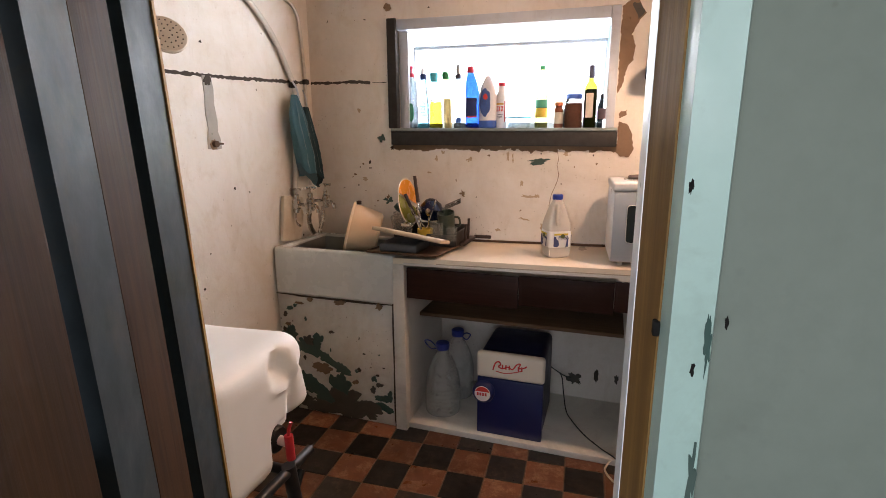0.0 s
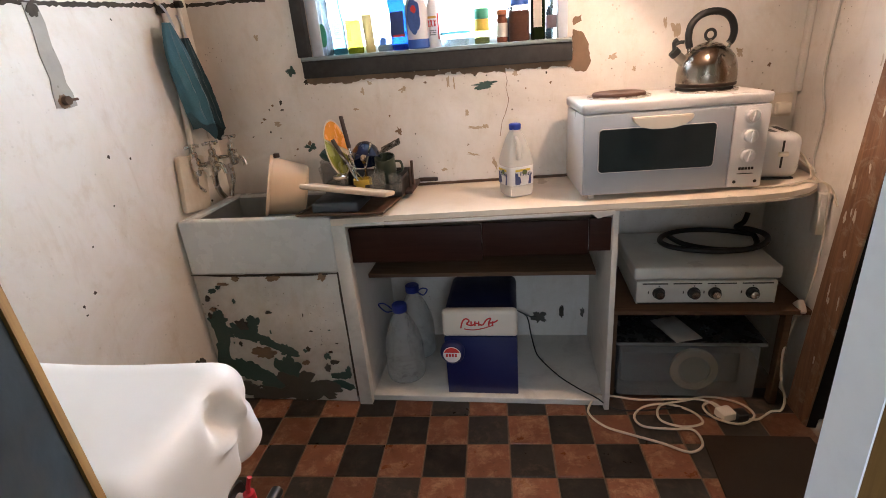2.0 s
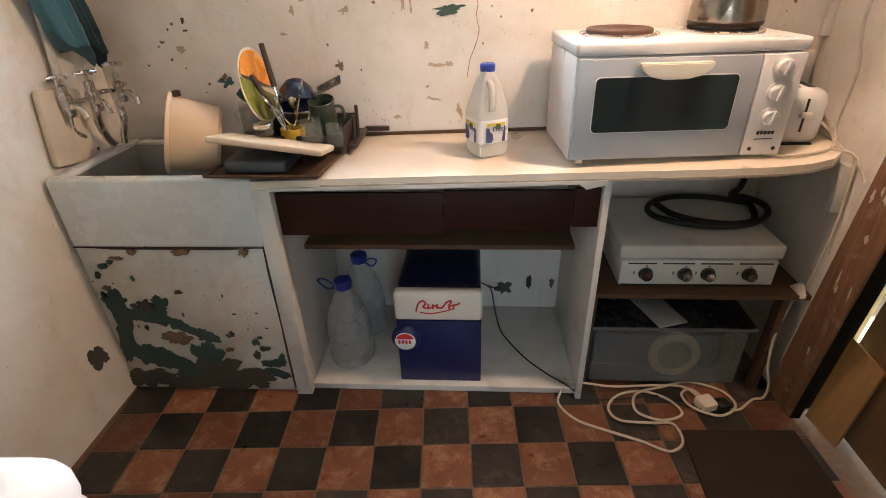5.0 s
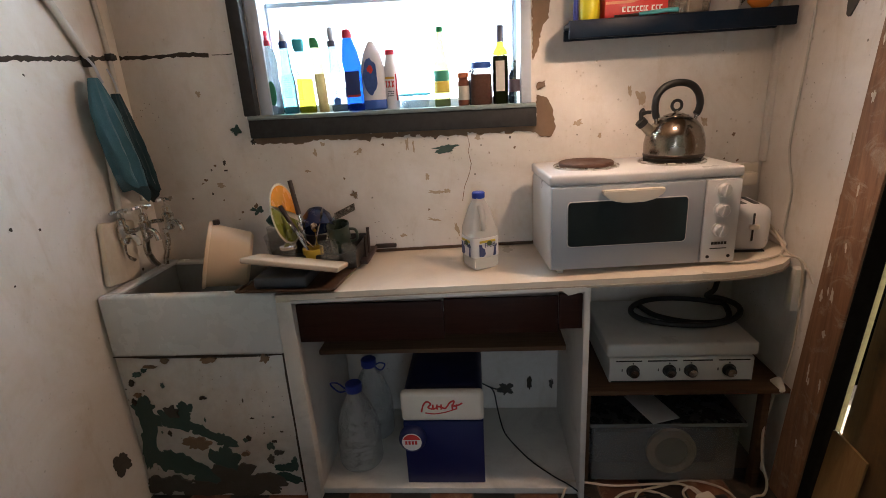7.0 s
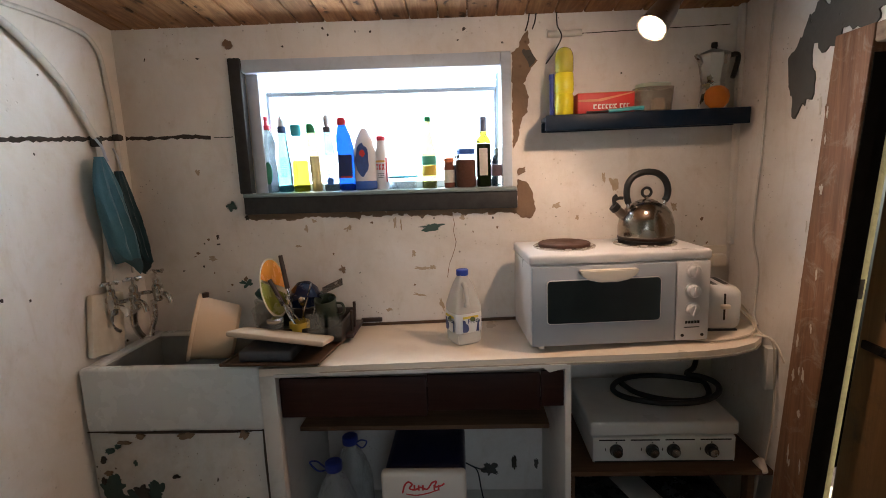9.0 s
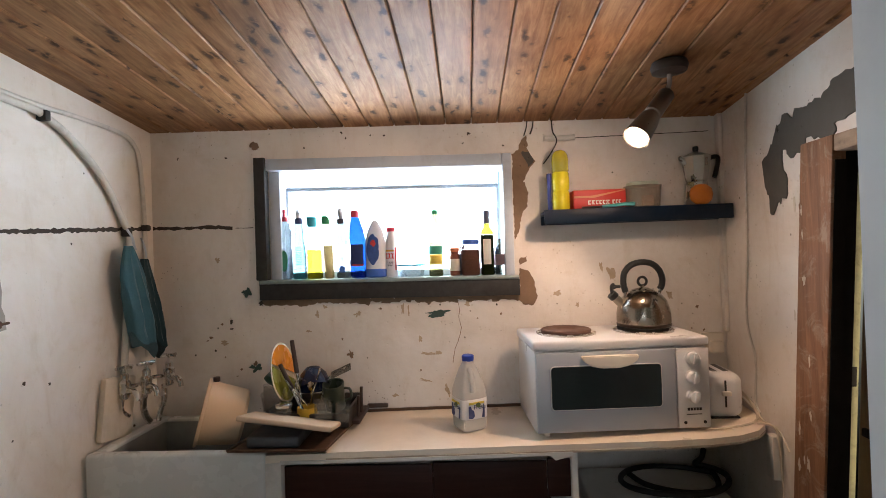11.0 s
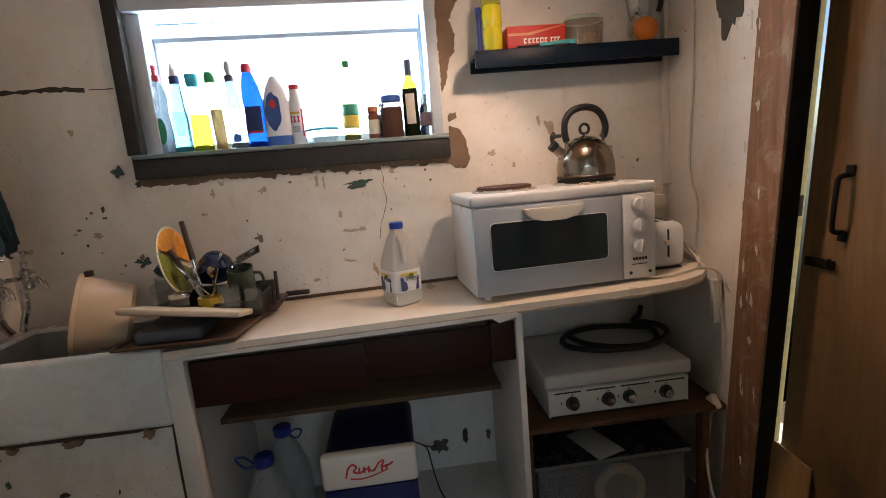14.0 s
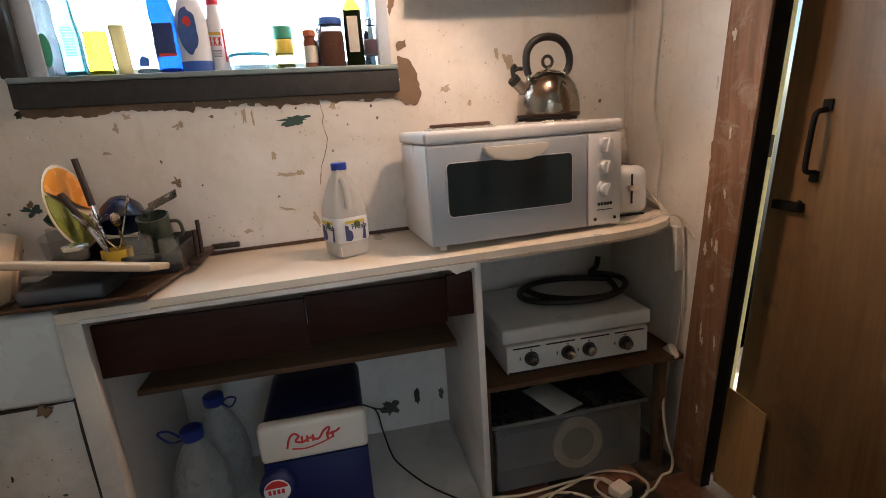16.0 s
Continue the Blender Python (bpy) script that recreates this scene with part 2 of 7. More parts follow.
def tube(bm, pts, r, n=10, steps=8, taper=None):
    """A round bar along a smooth line."""
    line = smooth_line(pts, steps) if steps else [Vector(p) for p in pts]
    rings, side = [], None
    for i, p in enumerate(line):
        d = (line[min(i + 1, len(line) - 1)] - line[max(i - 1, 0)]).normalized()
        if side is None:
            side = d.orthogonal().normalized()
        side = (side - d * side.dot(d)).normalized()
        up = d.cross(side)
        rad = r if taper is None else r + (taper - r) * i / (len(line) - 1)
        rings.append([bm.verts.new(p + rad * (math.cos(2 * math.pi * j / n) * side + math.sin(2 * math.pi * j / n) * up)) for j in range(n)])
    for a, b in zip(rings, rings[1:]):
        for j in range(n):
            bm.faces.new((a[j], a[(j + 1) % n], b[(j + 1) % n], b[j]))
    bm.faces.new(rings[0][::-1])
    bm.faces.new(rings[-1])
    return bm


def slab(bm, outline, depth, m):
    """A flat plate of an outline in its own x and y, depth thick, set by m."""
    low = [bm.verts.new(m @ Vector((x, y, 0))) for x, y in outline]
    top = [bm.verts.new(m @ Vector((x, y, depth))) for x, y in outline]
    bm.faces.new(low[::-1])
    bm.faces.new(top)
    n = len(outline)
    for i in range(n):
        bm.faces.new((low[i], low[(i + 1) % n], top[(i + 1) % n], top[i]))
    return bm


def ragged(w, h, seed, n=40, rough=0.28):
    """An uneven outline about w by h."""
    rng = random.Random(seed)
    off = rng.random() * 50
    out = []
    for i in range(n):
        a = 2 * math.pi * i / n
        k = 1 + rough * 2 * noise.noise((math.cos(a) * 1.6 + off, math.sin(a) * 1.6, seed * 0.37)) + rough * noise.noise((math.cos(a) * 5 + off, math.sin(a) * 5, 3.3))
        out.append((w / 2 * k * math.cos(a), h / 2 * k * math.sin(a)))
    return out


def finish(name, bm, material, at=(0, 0, 0), smooth=True, angle=38):
    bmesh.ops.recalc_face_normals(bm, faces=bm.faces)
    me = bpy.data.meshes.new(name)
    bm.transform(Matrix.Translation(-Vector(at)))
    bm.to_mesh(me)
    bm.free()
    me.materials.append(material)
    if smooth:
        for p in me.polygons:
            p.use_smooth = True
        me.set_sharp_from_angle(angle=radians(angle))
    ob = new(name, me)
    ob.location = at
    return ob


def part(name, bm, material, parent, label="", smooth=True):
    """One mesh under a thing or under a part; bm is in world places."""
    ob = finish(name, bm, material, (0, 0, 0), smooth)
    ob.parent = parent
    if parent.parent is None:
        ob.matrix_parent_inverse = Matrix.Translation(-parent.location)
    return tagged(ob, label)


def thing(name, at, label, category, group="", kind=""):
    ob = new(name)
    ob.location = at
    ob.empty_display_size = 0.05
    return tagged(ob, label, category, group, kind)


def single(name, bm, material, at, label, category, group="", kind="", smooth=True):
    return tagged(finish(name, bm, material, at, smooth), label, category, group, kind)


def structure(name, bm, material, label, smooth=False):
    return tagged(finish(name, bm, material, (0, 0, 0), smooth), label, "", "", "structure")


# ---- the room ----
X0, X1 = 0.0, 2.37          # west and east walls
YS0, YS1 = -1.87, -1.76     # south wall, outer and kitchen faces
WX0, WX1, WZ0, WZ1 = 0.495, 1.53, 1.335, 1.905   # window opening
DX0, DX1 = 0.935, 1.565     # doorway in the south wall
EY0, EY1, EZ = -1.32, -0.36, 1.79                # opening of the east door
LEAN = Matrix(((1, 0, 0, 0), (0, 1, -0.089, 0), (0, 0, 1, 0), (0, 0, 0, 1)))   # its frame leans out of true


def ceil_z(y):
    return 2.035 - 0.105 * y


def ceil_dip(x):
    return 0.015 * (1.18 - x)


def sill_dip(x):
    """The window has sunk towards its east end."""
    return 0.008 * (1.53 - x)


bm = shape()
box(bm, X0 - 0.2, WX0, 0, 0.26, 0.8, 2.6)
box(bm, WX1, X1 + 0.25, 0, 0.26, 0.8, 2.6)
box(bm, WX0, WX1, 0, 0.26, 0.8, WZ0)
box(bm, X0 - 0.2, X1 + 0.25, 0.10, 0.26, 0, 0.8)
box(bm, WX0, WX1, 0, 0.26, WZ1, 2.6)
wall_north = structure("wall_north", bm, WALL, "cream painted plaster wall with chips and cracks")
bm = shape()
box(bm, X0 - 0.2, X0, -1.9, 0.1, 0, 2.6)
wall_west = structure("wall_west", bm, WALL_W, "white painted plaster wall with a long crack")
bm = shape()
box(bm, X1, X1 + 0.14, EY1, 0.3, 0, EZ, 0, LEAN)
box(bm, X1, X1 + 0.14, -1.9, EY0, 0, 2.6)
box(bm, X1, X1 + 0.14, EY0, 0.1, EZ, 2.6)
wall_east = structure("wall_east", bm, WALL, "cream painted plaster wall patched with grey cement")
bm = shape()
box(bm, -0.2, DX0 - 0.07, YS0, YS1, 0, 2.6)
box(bm, DX1 + 0.07, X1 + 0.14, YS0, YS1, 0, 2.6)
box(bm, DX0 - 0.07, DX1 + 0.07, YS0, YS1, 2.03, 2.6)
wall_south = structure("wall_south", bm, MINT_WALL, "grey-green painted partition wall with a doorway")

# outer room that the walk starts from, with a window in its far wall
bm = shape()
box(bm, -0.6, -0.45, -4.7, YS0, 0, 2.6)
box(bm, 2.85, 3.0, -4.7, YS0, 0, 2.6)
box(bm, -0.6, 0.40, -4.85, -4.7, 0, 2.6)
box(bm, 2.40, 3.0, -4.85, -4.7, 0, 2.6)
box(bm, 0.40, 2.40, -4.85, -4.7, 0, 1.0)
box(bm, 0.40, 2.40, -4.85, -4.7, 2.1, 2.6)
box(bm, -0.6, -0.2, YS0, YS1, 0, 2.6)
box(bm, X1 + 0.14, 3.0, YS0, YS1, 0, 2.6)
structure("wall_outer", bm, MINT_WALL, "grey-green painted walls of the outer room")
bm = shape()
box(bm, -0.6, 3.0, -4.85, -1.80, 2.6, 2.7)
structure("ceiling_outer", bm, WALL_W, "plain white ceiling of the outer room")

# sloping board ceiling, boards running from the window wall
bm = shape()
y_far, y_near = 0.0, -1.80
rng = random.Random(4)
x = X0 - 0.02
while x < X1 + 0.05:
    w = 0.107
    drop = rng.uniform(-0.0015, 0.0015)
    a, b, g = x + 0.0015, x + w - 0.0015, 0.004
    prof = [(a, 0.018), (a, g), (a + g, 0), (b - g, 0), (b, g), (b, 0.018)]
    rows = []
    for y in (y_far, y_near):
        rows.append([bm.verts.new((px, y, ceil_z(y) + pz + drop)) for px, pz in prof])
    for i in range(len(prof)):
        j = (i + 1) % len(prof)
        bm.faces.new((rows[0][i], rows[0][j], rows[1][j], rows[1][i]))
    bm.faces.new(rows[0])
    bm.faces.new(rows[1][::-1])
    x += w
for v in bm.verts:
    v.co.z += ceil_dip(v.co.x)
structure("ceiling", bm, PINE, "sloping ceiling of knotty varnished pine boards")
bm = shape()
slab(bm, [(-0.2, 0.2), (2.6, 0.2), (2.6, -1.9), (-0.2, -1.9)], 0.03,
     Matrix(((1, 0, 0, 0), (0, 1, 0, 0), (0, -0.105, 1, 2.056), (0, 0, 0, 1))))
for v in bm.verts:
    v.co.z += ceil_dip(v.co.x) + 0.004
structure("ceiling_deck", bm, BLACK, "dark roof deck above the boards")

# ---- floor: red and black quarry tiles, slightly skewed to the walls ----
GROUT = plain("dirty_tile_grout", (0.17, 0.115, 0.075), 0.9, vary=0.35, scale=50, bump=0.4)
bm = shape()
box(bm, -0.6, 3.4, -4.85, 0.3, -0.12, -0.004)
floor = structure("floor", bm, GROUT, "old quarry tile floor with dirty grout")


def tile_mat(name, lo, hi, patch, rough):
    k = Mat(name, rough)
    r = k.random()
    c = k.mix(k.ramp(k.noise(9, 6, 0.7), 0.3, 0.7), lo, hi)
    c = k.mix(k.ramp(k.noise(13, 8, 0.8, warp=0.3), 0.50, 0.64, 0, 0.75), c, patch)
    c = k.mix(k.ramp(k.noise(60, 5, 0.7), 0.58, 0.7, 0, 0.6), c, (0.03, 0.02, 0.012))
    hue = k.n.new("ShaderNodeHueSaturation")
    k.l.new(k.ramp(r, 0, 1, 0.45, 1.5), hue.inputs["Value"])
    k.l.new(c, hue.inputs["Color"])
    k.color(hue.outputs[0])
    k.rough(k.ramp(k.noise(14, 5), 0.3, 0.7, rough - 0.15, rough + 0.25))
    k.bump(k.noise(70, 5), 0.2, 0.002)
    return k.m


RED_TILE = tile_mat("worn_red_quarry_tile", (0.125, 0.046, 0.024), (0.20, 0.080, 0.042), (0.31, 0.185, 0.11), 0.38)
BLACK_TILE = tile_mat("worn_black_quarry_tile", (0.014, 0.012, 0.010), (0.030, 0.026, 0.022), (0.075, 0.052, 0.036), 0.40)

# ---- window ----
window_1 = thing("window_1", (1.01, 0.1, WZ0), "white-painted timber window with a dark weathered sill", "", "", "structure")
bm = shape()
box(bm, WX0 - 0.028, WX1 + 0.016, -0.028, 0.012, 1.318, 1.385, 0.004)
part("sill_apron", bm, SILL_DARK, window_1, "dark weathered timber apron")
bm = shape()
box(bm, WX0 - 0.026, WX1 + 0.014, -0.036, 0.19, 1.385, 1.400, 0.004)
part("sill", bm, SILL_TOP, window_1, "grey painted window sill")
bm = shape()
box(bm, WX0 - 0.046, WX0 + 0.002, -0.014, 0.03, 1.40, 1.915, 0.004)
part("lining", bm, SILL_DARK, window_1, "dark bare timber lining")
for name, dims in (("window_frame", (WX0 + 0.002, WX0 + 0.05, 0.03, 0.15, 1.40, 1.86)), ("window_frame", (WX1 - 0.038, WX1, -0.004, 0.15, 1.40, 1.910)),
                   ("window_frame", (WX0 + 0.002, WX1 - 0.040, -0.003, 0.15, 1.86, 1.910)), ("window_frame", (WX0 + 0.05, WX1 - 0.05, 0.10, 0.15, 1.40, 1.43))):
    bm = shape()
    box(bm, *dims, 0.004)
    part(name, bm, WHITE_GLOSS, window_1)
for dims in ((WX0 + 0.05, WX1 - 0.05, 0.105, 0.14, 1.784, 1.802), (WX0 + 0.05, WX0 + 0.060, 0.105, 0.14, 1.43, 1.79), (WX1 - 0.060, WX1 - 0.05, 0.105, 0.14, 1.43, 1.79)):
    bm = shape()
    box(bm, *dims, 0.003)
    part("glazing_bar", bm, GREY_GLOSS if dims[5] > 1.795 else WHITE_GLOSS, window_1)
GLASS = Mat("window_glass", 0.02).color((0.97, 0.99, 0.98)).glass().m
bm = shape()
box(bm, WX0 + 0.05, WX1 - 0.05, 0.126, 0.129, 1.43, 1.86)
pane = part("pane", bm, GLASS, window_1)
pane.visible_shadow = False
for piece in window_1.children:
    for v in piece.data.vertices:
        k = min(1.0, max(0.0, (v.co.z - 1.41) / 0.45))
        v.co.z += sill_dip(v.co.x) * (1 - k) + k * 0.017 * (1.1 - v.co.x)

# ---- doorway in the south wall ----
door_frame_1 = thing("door_frame_1", (1.25, -1.81, 0), "painted timber door frame, chipped mint on one post", "", "", "structure")
up = Matrix()
bm = shape()
slab(bm, [(DX1 - 0.002, -1.757), (DX1 + 0.002, -1.80), (DX1 + 0.075, -1.80), (DX1 + 0.075, -1.757)], 2.03, up)
part("jamb_edge", bm, plain("bright_white_gloss_paint", (0.82, 0.84, 0.85), 0.35, vary=0.05, scale=16, dirt=0.12), door_frame_1, "white gloss jamb edge")
bm = shape()
slab(bm, [(DX1 + 0.003, -1.8005), (DX1 + 0.022, -1.865), (DX1 + 0.075, -1.865), (DX1 + 0.075, -1.8005)], 2.03, up)
part("jamb", bm, BROWN_EDGE, door_frame_1, "dirty ochre timber jamb")
bm = shape()
slab(bm, [(DX1 + 0.024, -1.866), (DX1 + 0.030, -1.892), (DX1 + 0.066, -1.892), (DX1 + 0.072, -1.866)], 2.03, up)
part("architrave", bm, MINT, door_frame_1, "chipped mint architrave")
SAG = Matrix(((1, 0, -0.055, 0.062), (0, 1, 0, 0), (0, 0, 1, 0), (0, 0, 0, 1)))   # this post and its door lean
bm = shape()
slab(bm, [(DX0, -1.797), (DX0 - 0.075, -1.757), (DX0 - 0.075, -1.90), (1.0, -1.905), (DX0 + 0.013, -1.815)], 2.03, SAG)
part("jamb", bm, SLATE_PAINT, door_frame_1, "dark blue-grey jamb")
bm = shape()
slab(bm, [(DX0 + 0.001, -1.796), (DX0 - 0.07, -1.754), (DX0 - 0.07, -1.757), (DX0 - 0.002, -1.7985), (DX0 + 0.012, -1.816), (DX0 + 0.016, -1.8145)], 2.03, SAG)
part("jamb_edge", bm, BROWN_EDGE, door_frame_1, "worn brown jamb edge")
bm = shape()
box(bm, DX0 - 0.07, DX1 + 0.07, -1.89, -1.757, 2.03, 2.11, 0.003)
part("head", bm, SLATE_PAINT, door_frame_1)
for z in (1.165, 1.69):
    bm = shape()
    box(bm, DX1 + 0.017, DX1 + 0.024, -1.870, -1.858, z - 0.008, z + 0.008, 0.002)
    part("strike_plate", bm, BLACK, door_frame_1, "black iron strike plate")

# boarded door standing open into the outer room
door_1 = thing("door_1", (1.08, -1.985, 0.0), "brown boarded door standing open", "", "", "structure")
along = Vector((0.215, -0.285, 0)).normalized()


def leaf_board(a, b, material, label, thick=0.035):
    p, q = Vector((1.072, -1.983, 0)) + along * a, Vector((1.072, -1.983, 0)) + along * b
    side = Vector((along.y, -along.x, 0)) * thick
    slab(bm, [(p.x, p.y), (q.x, q.y), (q.x + side.x, q.y + side.y), (p.x + side.x, p.y + side.y)], 1.96, SAG @ Matrix.Translation((0, 0, 0.03)))
    part("board", bm, material, door_1, label)


bm = shape()
leaf_board(0.0, 0.115, LEAF_WOOD, "warm brown board")
bm = shape()
leaf_board(0.117, 0.205, SLATE_PAINT, "blue-grey painted board")
bm = shape()
leaf_board(0.235, 0.345, LEAF_WOOD, "warm brown board")
bm = shape()
for z in (0.25, 1.0, 1.7):
    p = Vector((1.072, -1.983, 0)) + Vector((along.y, -along.x, 0)) * 0.05
    q = p + along * 0.345
    s = Vector((along.y, -along.x, 0)) * 0.02
    slab(bm, [(p.x, p.y), (q.x, q.y), (q.x + s.x, q.y + s.y), (p.x + s.x, p.y + s.y)], 0.14, SAG @ Matrix.Translation((0, 0, z)))
part("ledge", bm, BLACK, door_1)
# Added black strip paints the darkness in the gap beside the jamb.
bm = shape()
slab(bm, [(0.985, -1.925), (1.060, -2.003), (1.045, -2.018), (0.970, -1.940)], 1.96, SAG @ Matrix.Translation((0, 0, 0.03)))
part("hinge_stile", bm, BLACK, door_1, "black strip painted as the shade of the hinge gap")

# ---- east door ----
door_frame_2 = thing("door_frame_2", (2.4, -0.47, 0), "bare brown timber door frame with flaking paint", "", "", "structure")
bm = shape()
box(bm, 2.352, 2.392, -0.482, -0.348, 0, 1.79, 0.005, LEAN)
part("post", bm, OAK_POST, door_frame_2)
bm = shape()
box(bm, 2.352, 2.455, -1.32, -1.21, 0, 1.79, 0.006)
part("post", bm, OAK_POST, door_frame_2)
bm = shape()
box(bm, 2.356, 2.455, -1.21, -0.636, 1.742, 1.79, 0.006)
part("head", bm, PALE_HEAD, door_frame_2, "pale bare timber head")
# Added block: keeps daylight from showing between head and leaf.
bm = shape()
box(bm, 2.4575, 2.560, -1.21, -0.50, 1.69, 1.80, 0.002)
part("head_stop", bm, BLACK, door_frame_2, "black block added to shut out light over the door")
# Black colour stands in for the deep shade inside this frame.
bm = shape()
box(bm, 2.394, 2.456, -0.440, -0.352, 0, 1.785, 0.003, LEAN)
box(bm, 2.360, 2.391, -0.4855, -0.4825, 0, 1.72, 0, LEAN)
part("rebate", bm, BLACK, door_frame_2, "door rebate blackened to stand for its shade")
bm = shape()
box(bm, 2.458, 2.486, -0.424, -0.352, 0, 1.785, 0.002, LEAN)
part("stop", bm, PALE_STOP, door_frame_2, "dirty pale green door stop")
bm = shape()
box(bm, 2.459, 2.478, -0.4275, -0.4245, 1.06, 1.12, 0.001, LEAN)
part("strike_plate", bm, SILL_DARK, door_frame_2, "grey iron strike plate")
door_2 = thing("door_2", (2.50, -1.2, 0.01), "dark brown timber door standing just ajar", "", "", "structure")
swing = LEAN @ Matrix.Translation((2.475, -1.092, 0))
bm = shape()
box(bm, 0.0, 0.042, 0.0, 0.649, 0.012, 1.72, 0.004, swing)
part("leaf", bm, DOOR_WOOD, door_2)
bm = shape()
tube(bm, [swing @ Vector(p) for p in ((-0.002, 0.525, 1.03), (-0.03, 0.525, 1.035), (-0.036, 0.525, 1.06), (-0.036, 0.525, 1.15), (-0.03, 0.525, 1.175), (-0.002, 0.525, 1.18))], 0.0065, 10)
for z in (1.02, 1.19):
    box(bm, -0.006, 0.0, 0.513, 0.537, z - 0.014, z + 0.014, 0.002, swing)
part("handle", bm, BLACK, door_2, "black iron pull handle")
bm = shape()
box(bm, -0.012, 0.0, 0.535, 0.625, 0.925, 0.95, 0.003, swing)
tube(bm, [swing @ Vector(p) for p in ((-0.014, 0.535, 0.938), (-0.03, 0.53, 0.945), (-0.03, 0.525, 0.96))], 0.005, 8)
part("latch", bm, BLACK, door_2, "black iron thumb latch")

# ---- sink corner ----
CERAMIC = plain("old_white_glazed_ceramic", (0.70, 0.73, 0.72), 0.25, vary=0.05, scale=12, bump=0.03, dirt=0.03)
# Inner faces: a darker grey than the outer glaze, with brown blotches.
CERAMIC_IN = plain("darker_grey_ceramic", (0.30, 0.31, 0.30), 0.4, vary=0.2, scale=14, dirt=0.3)
CHROME = plain("dull_chrome", (0.62, 0.60, 0.56), 0.24, 1.0, vary=0.2, scale=40, dirt=0.15)
STEEL = plain("brushed_steel", (0.55, 0.53, 0.50), 0.2, 1.0, vary=0.1, scale=60)
RUST = plain("rusty_brown_sheet_metal", (0.10, 0.055, 0.03), 0.65, 0.3, vary=0.5, scale=45, bump=0.3, dirt=0.5)
CREAM_PLASTIC = plain("cream_plastic", (0.70, 0.52, 0.34), 0.4, vary=0.05, scale=10)
PIPE_WHITE = plain("painted_pipe", (0.60, 0.585, 0.54), 0.5, vary=0.12, scale=20, dirt=0.4)
CREAM_SLAB = plaster("cream_painted_slate", (0.72, 0.66, 0.55), (0.62, 0.54, 0.42), 0.8, 0.3)

sink = thing("belfast_sink", (0.33, -0.21, 0.62), "white glazed ceramic sink on a painted brick pier", "sink")
bm = shape()
box(bm, 0.012, 0.640, -0.425, -0.385, 0.622, 0.852, 0.012, seg=3)
part("front", bm, CERAMIC, sink)
for dims in ((0.012, 0.062, -0.383, -0.002, 0.64, 0.850), (0.600, 0.640, -0.383, -0.002, 0.64, 0.850), (0.064, 0.598, -0.045, -0.002, 0.64, 0.850)):
    bm = shape()
    box(bm, *dims, 0.01, seg=3)
    part("side", bm, CERAMIC, sink)
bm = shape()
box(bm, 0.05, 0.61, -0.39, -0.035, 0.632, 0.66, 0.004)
part("bottom", bm, CERAMIC_IN, sink, "darker grey basin bottom")
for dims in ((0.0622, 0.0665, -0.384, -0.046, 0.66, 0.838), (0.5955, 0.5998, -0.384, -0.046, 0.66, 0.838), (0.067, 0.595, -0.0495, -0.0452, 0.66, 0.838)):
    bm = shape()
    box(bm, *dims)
    part("lining", bm, CERAMIC_IN, sink, "darker grey inner wall")

pier = thing("sink_pier", (0.32, -0.2, 0), "whitewashed masonry pier with flaking paint showing old green", "pier")
bm = shape()
box(bm, 0.002, 0.636, -0.408, 0.09, 0, 0.621, 0.008)
part("masonry", bm, PIER, pier)
FRONT = Matrix(((1, 0, 0, 0), (0, 0, -1, -0.407), (0, 1, 0, 0), (0, 0, 0, 1)))


def flake(x, z, w, h, seed, material, lift=0.0, tilt=0.0, host=None, label=""):
    """A patch of bare or older surface on the face of the pier."""
    g = shape()
    turn = Matrix.Translation((x, z, 0)) @ Matrix.Rotation(radians(tilt), 4, 'Z')
    slab(g, ragged(w, h, seed, 44, 0.34), 0.0016 + lift, FRONT @ turn)
    part("flake", g, material, host or pier, label, smooth=False)


for i, (x, z, w, h, tilt) in enumerate(((0.07, 0.39, 0.085, 0.12, 10), (0.045, 0.28, 0.055, 0.22, -8), (0.135, 0.36, 0.07, 0.06, 0), (0.22, 0.385, 0.06, 0.07, 20),
                                        (0.19, 0.335, 0.13, 0.06, -12), (0.27, 0.30, 0.12, 0.045, -30), (0.345, 0.255, 0.08, 0.06, -30), (0.075, 0.185, 0.10, 0.10, -40),
                                        (0.15, 0.15, 0.17, 0.085, -22), (0.235, 0.11, 0.20, 0.085, -18), (0.33, 0.15, 0.10, 0.15, 10), (0.575, 0.09, 0.09, 0.035, -20))):
    flake(x, z, w, h, 11 + i, GREEN_PAINT, 0.0004 * i, tilt)
for i, (x, z, w, h, tilt) in enumerate(((0.39, 0.09, 0.17, 0.13, -10), (0.47, 0.06, 0.15, 0.09, 0), (0.29, 0.045, 0.34, 0.07, 0), (0.05, 0.05, 0.10, 0.09, 0), (0.17, 0.39, 0.05, 0.05, 0), (0.10, 0.06, 0.14, 0.07, 0))):
    flake(x, z, w, h, 51 + i, CEMENT, 0.005 + 0.0004 * i, tilt)
rng = random.Random(9)
for i in range(16):
    flake(rng.uniform(0.02, 0.6), rng.uniform(0.2, 0.60), rng.uniform(0.006, 0.018), rng.uniform(0.006, 0.022), 90 + i, rng.choice((GREEN_PAINT, DARK_CRACK)), 0.0)
flake(0.32, 0.612, 0.60, 0.010, 130, DARK_CRACK, 0.001)
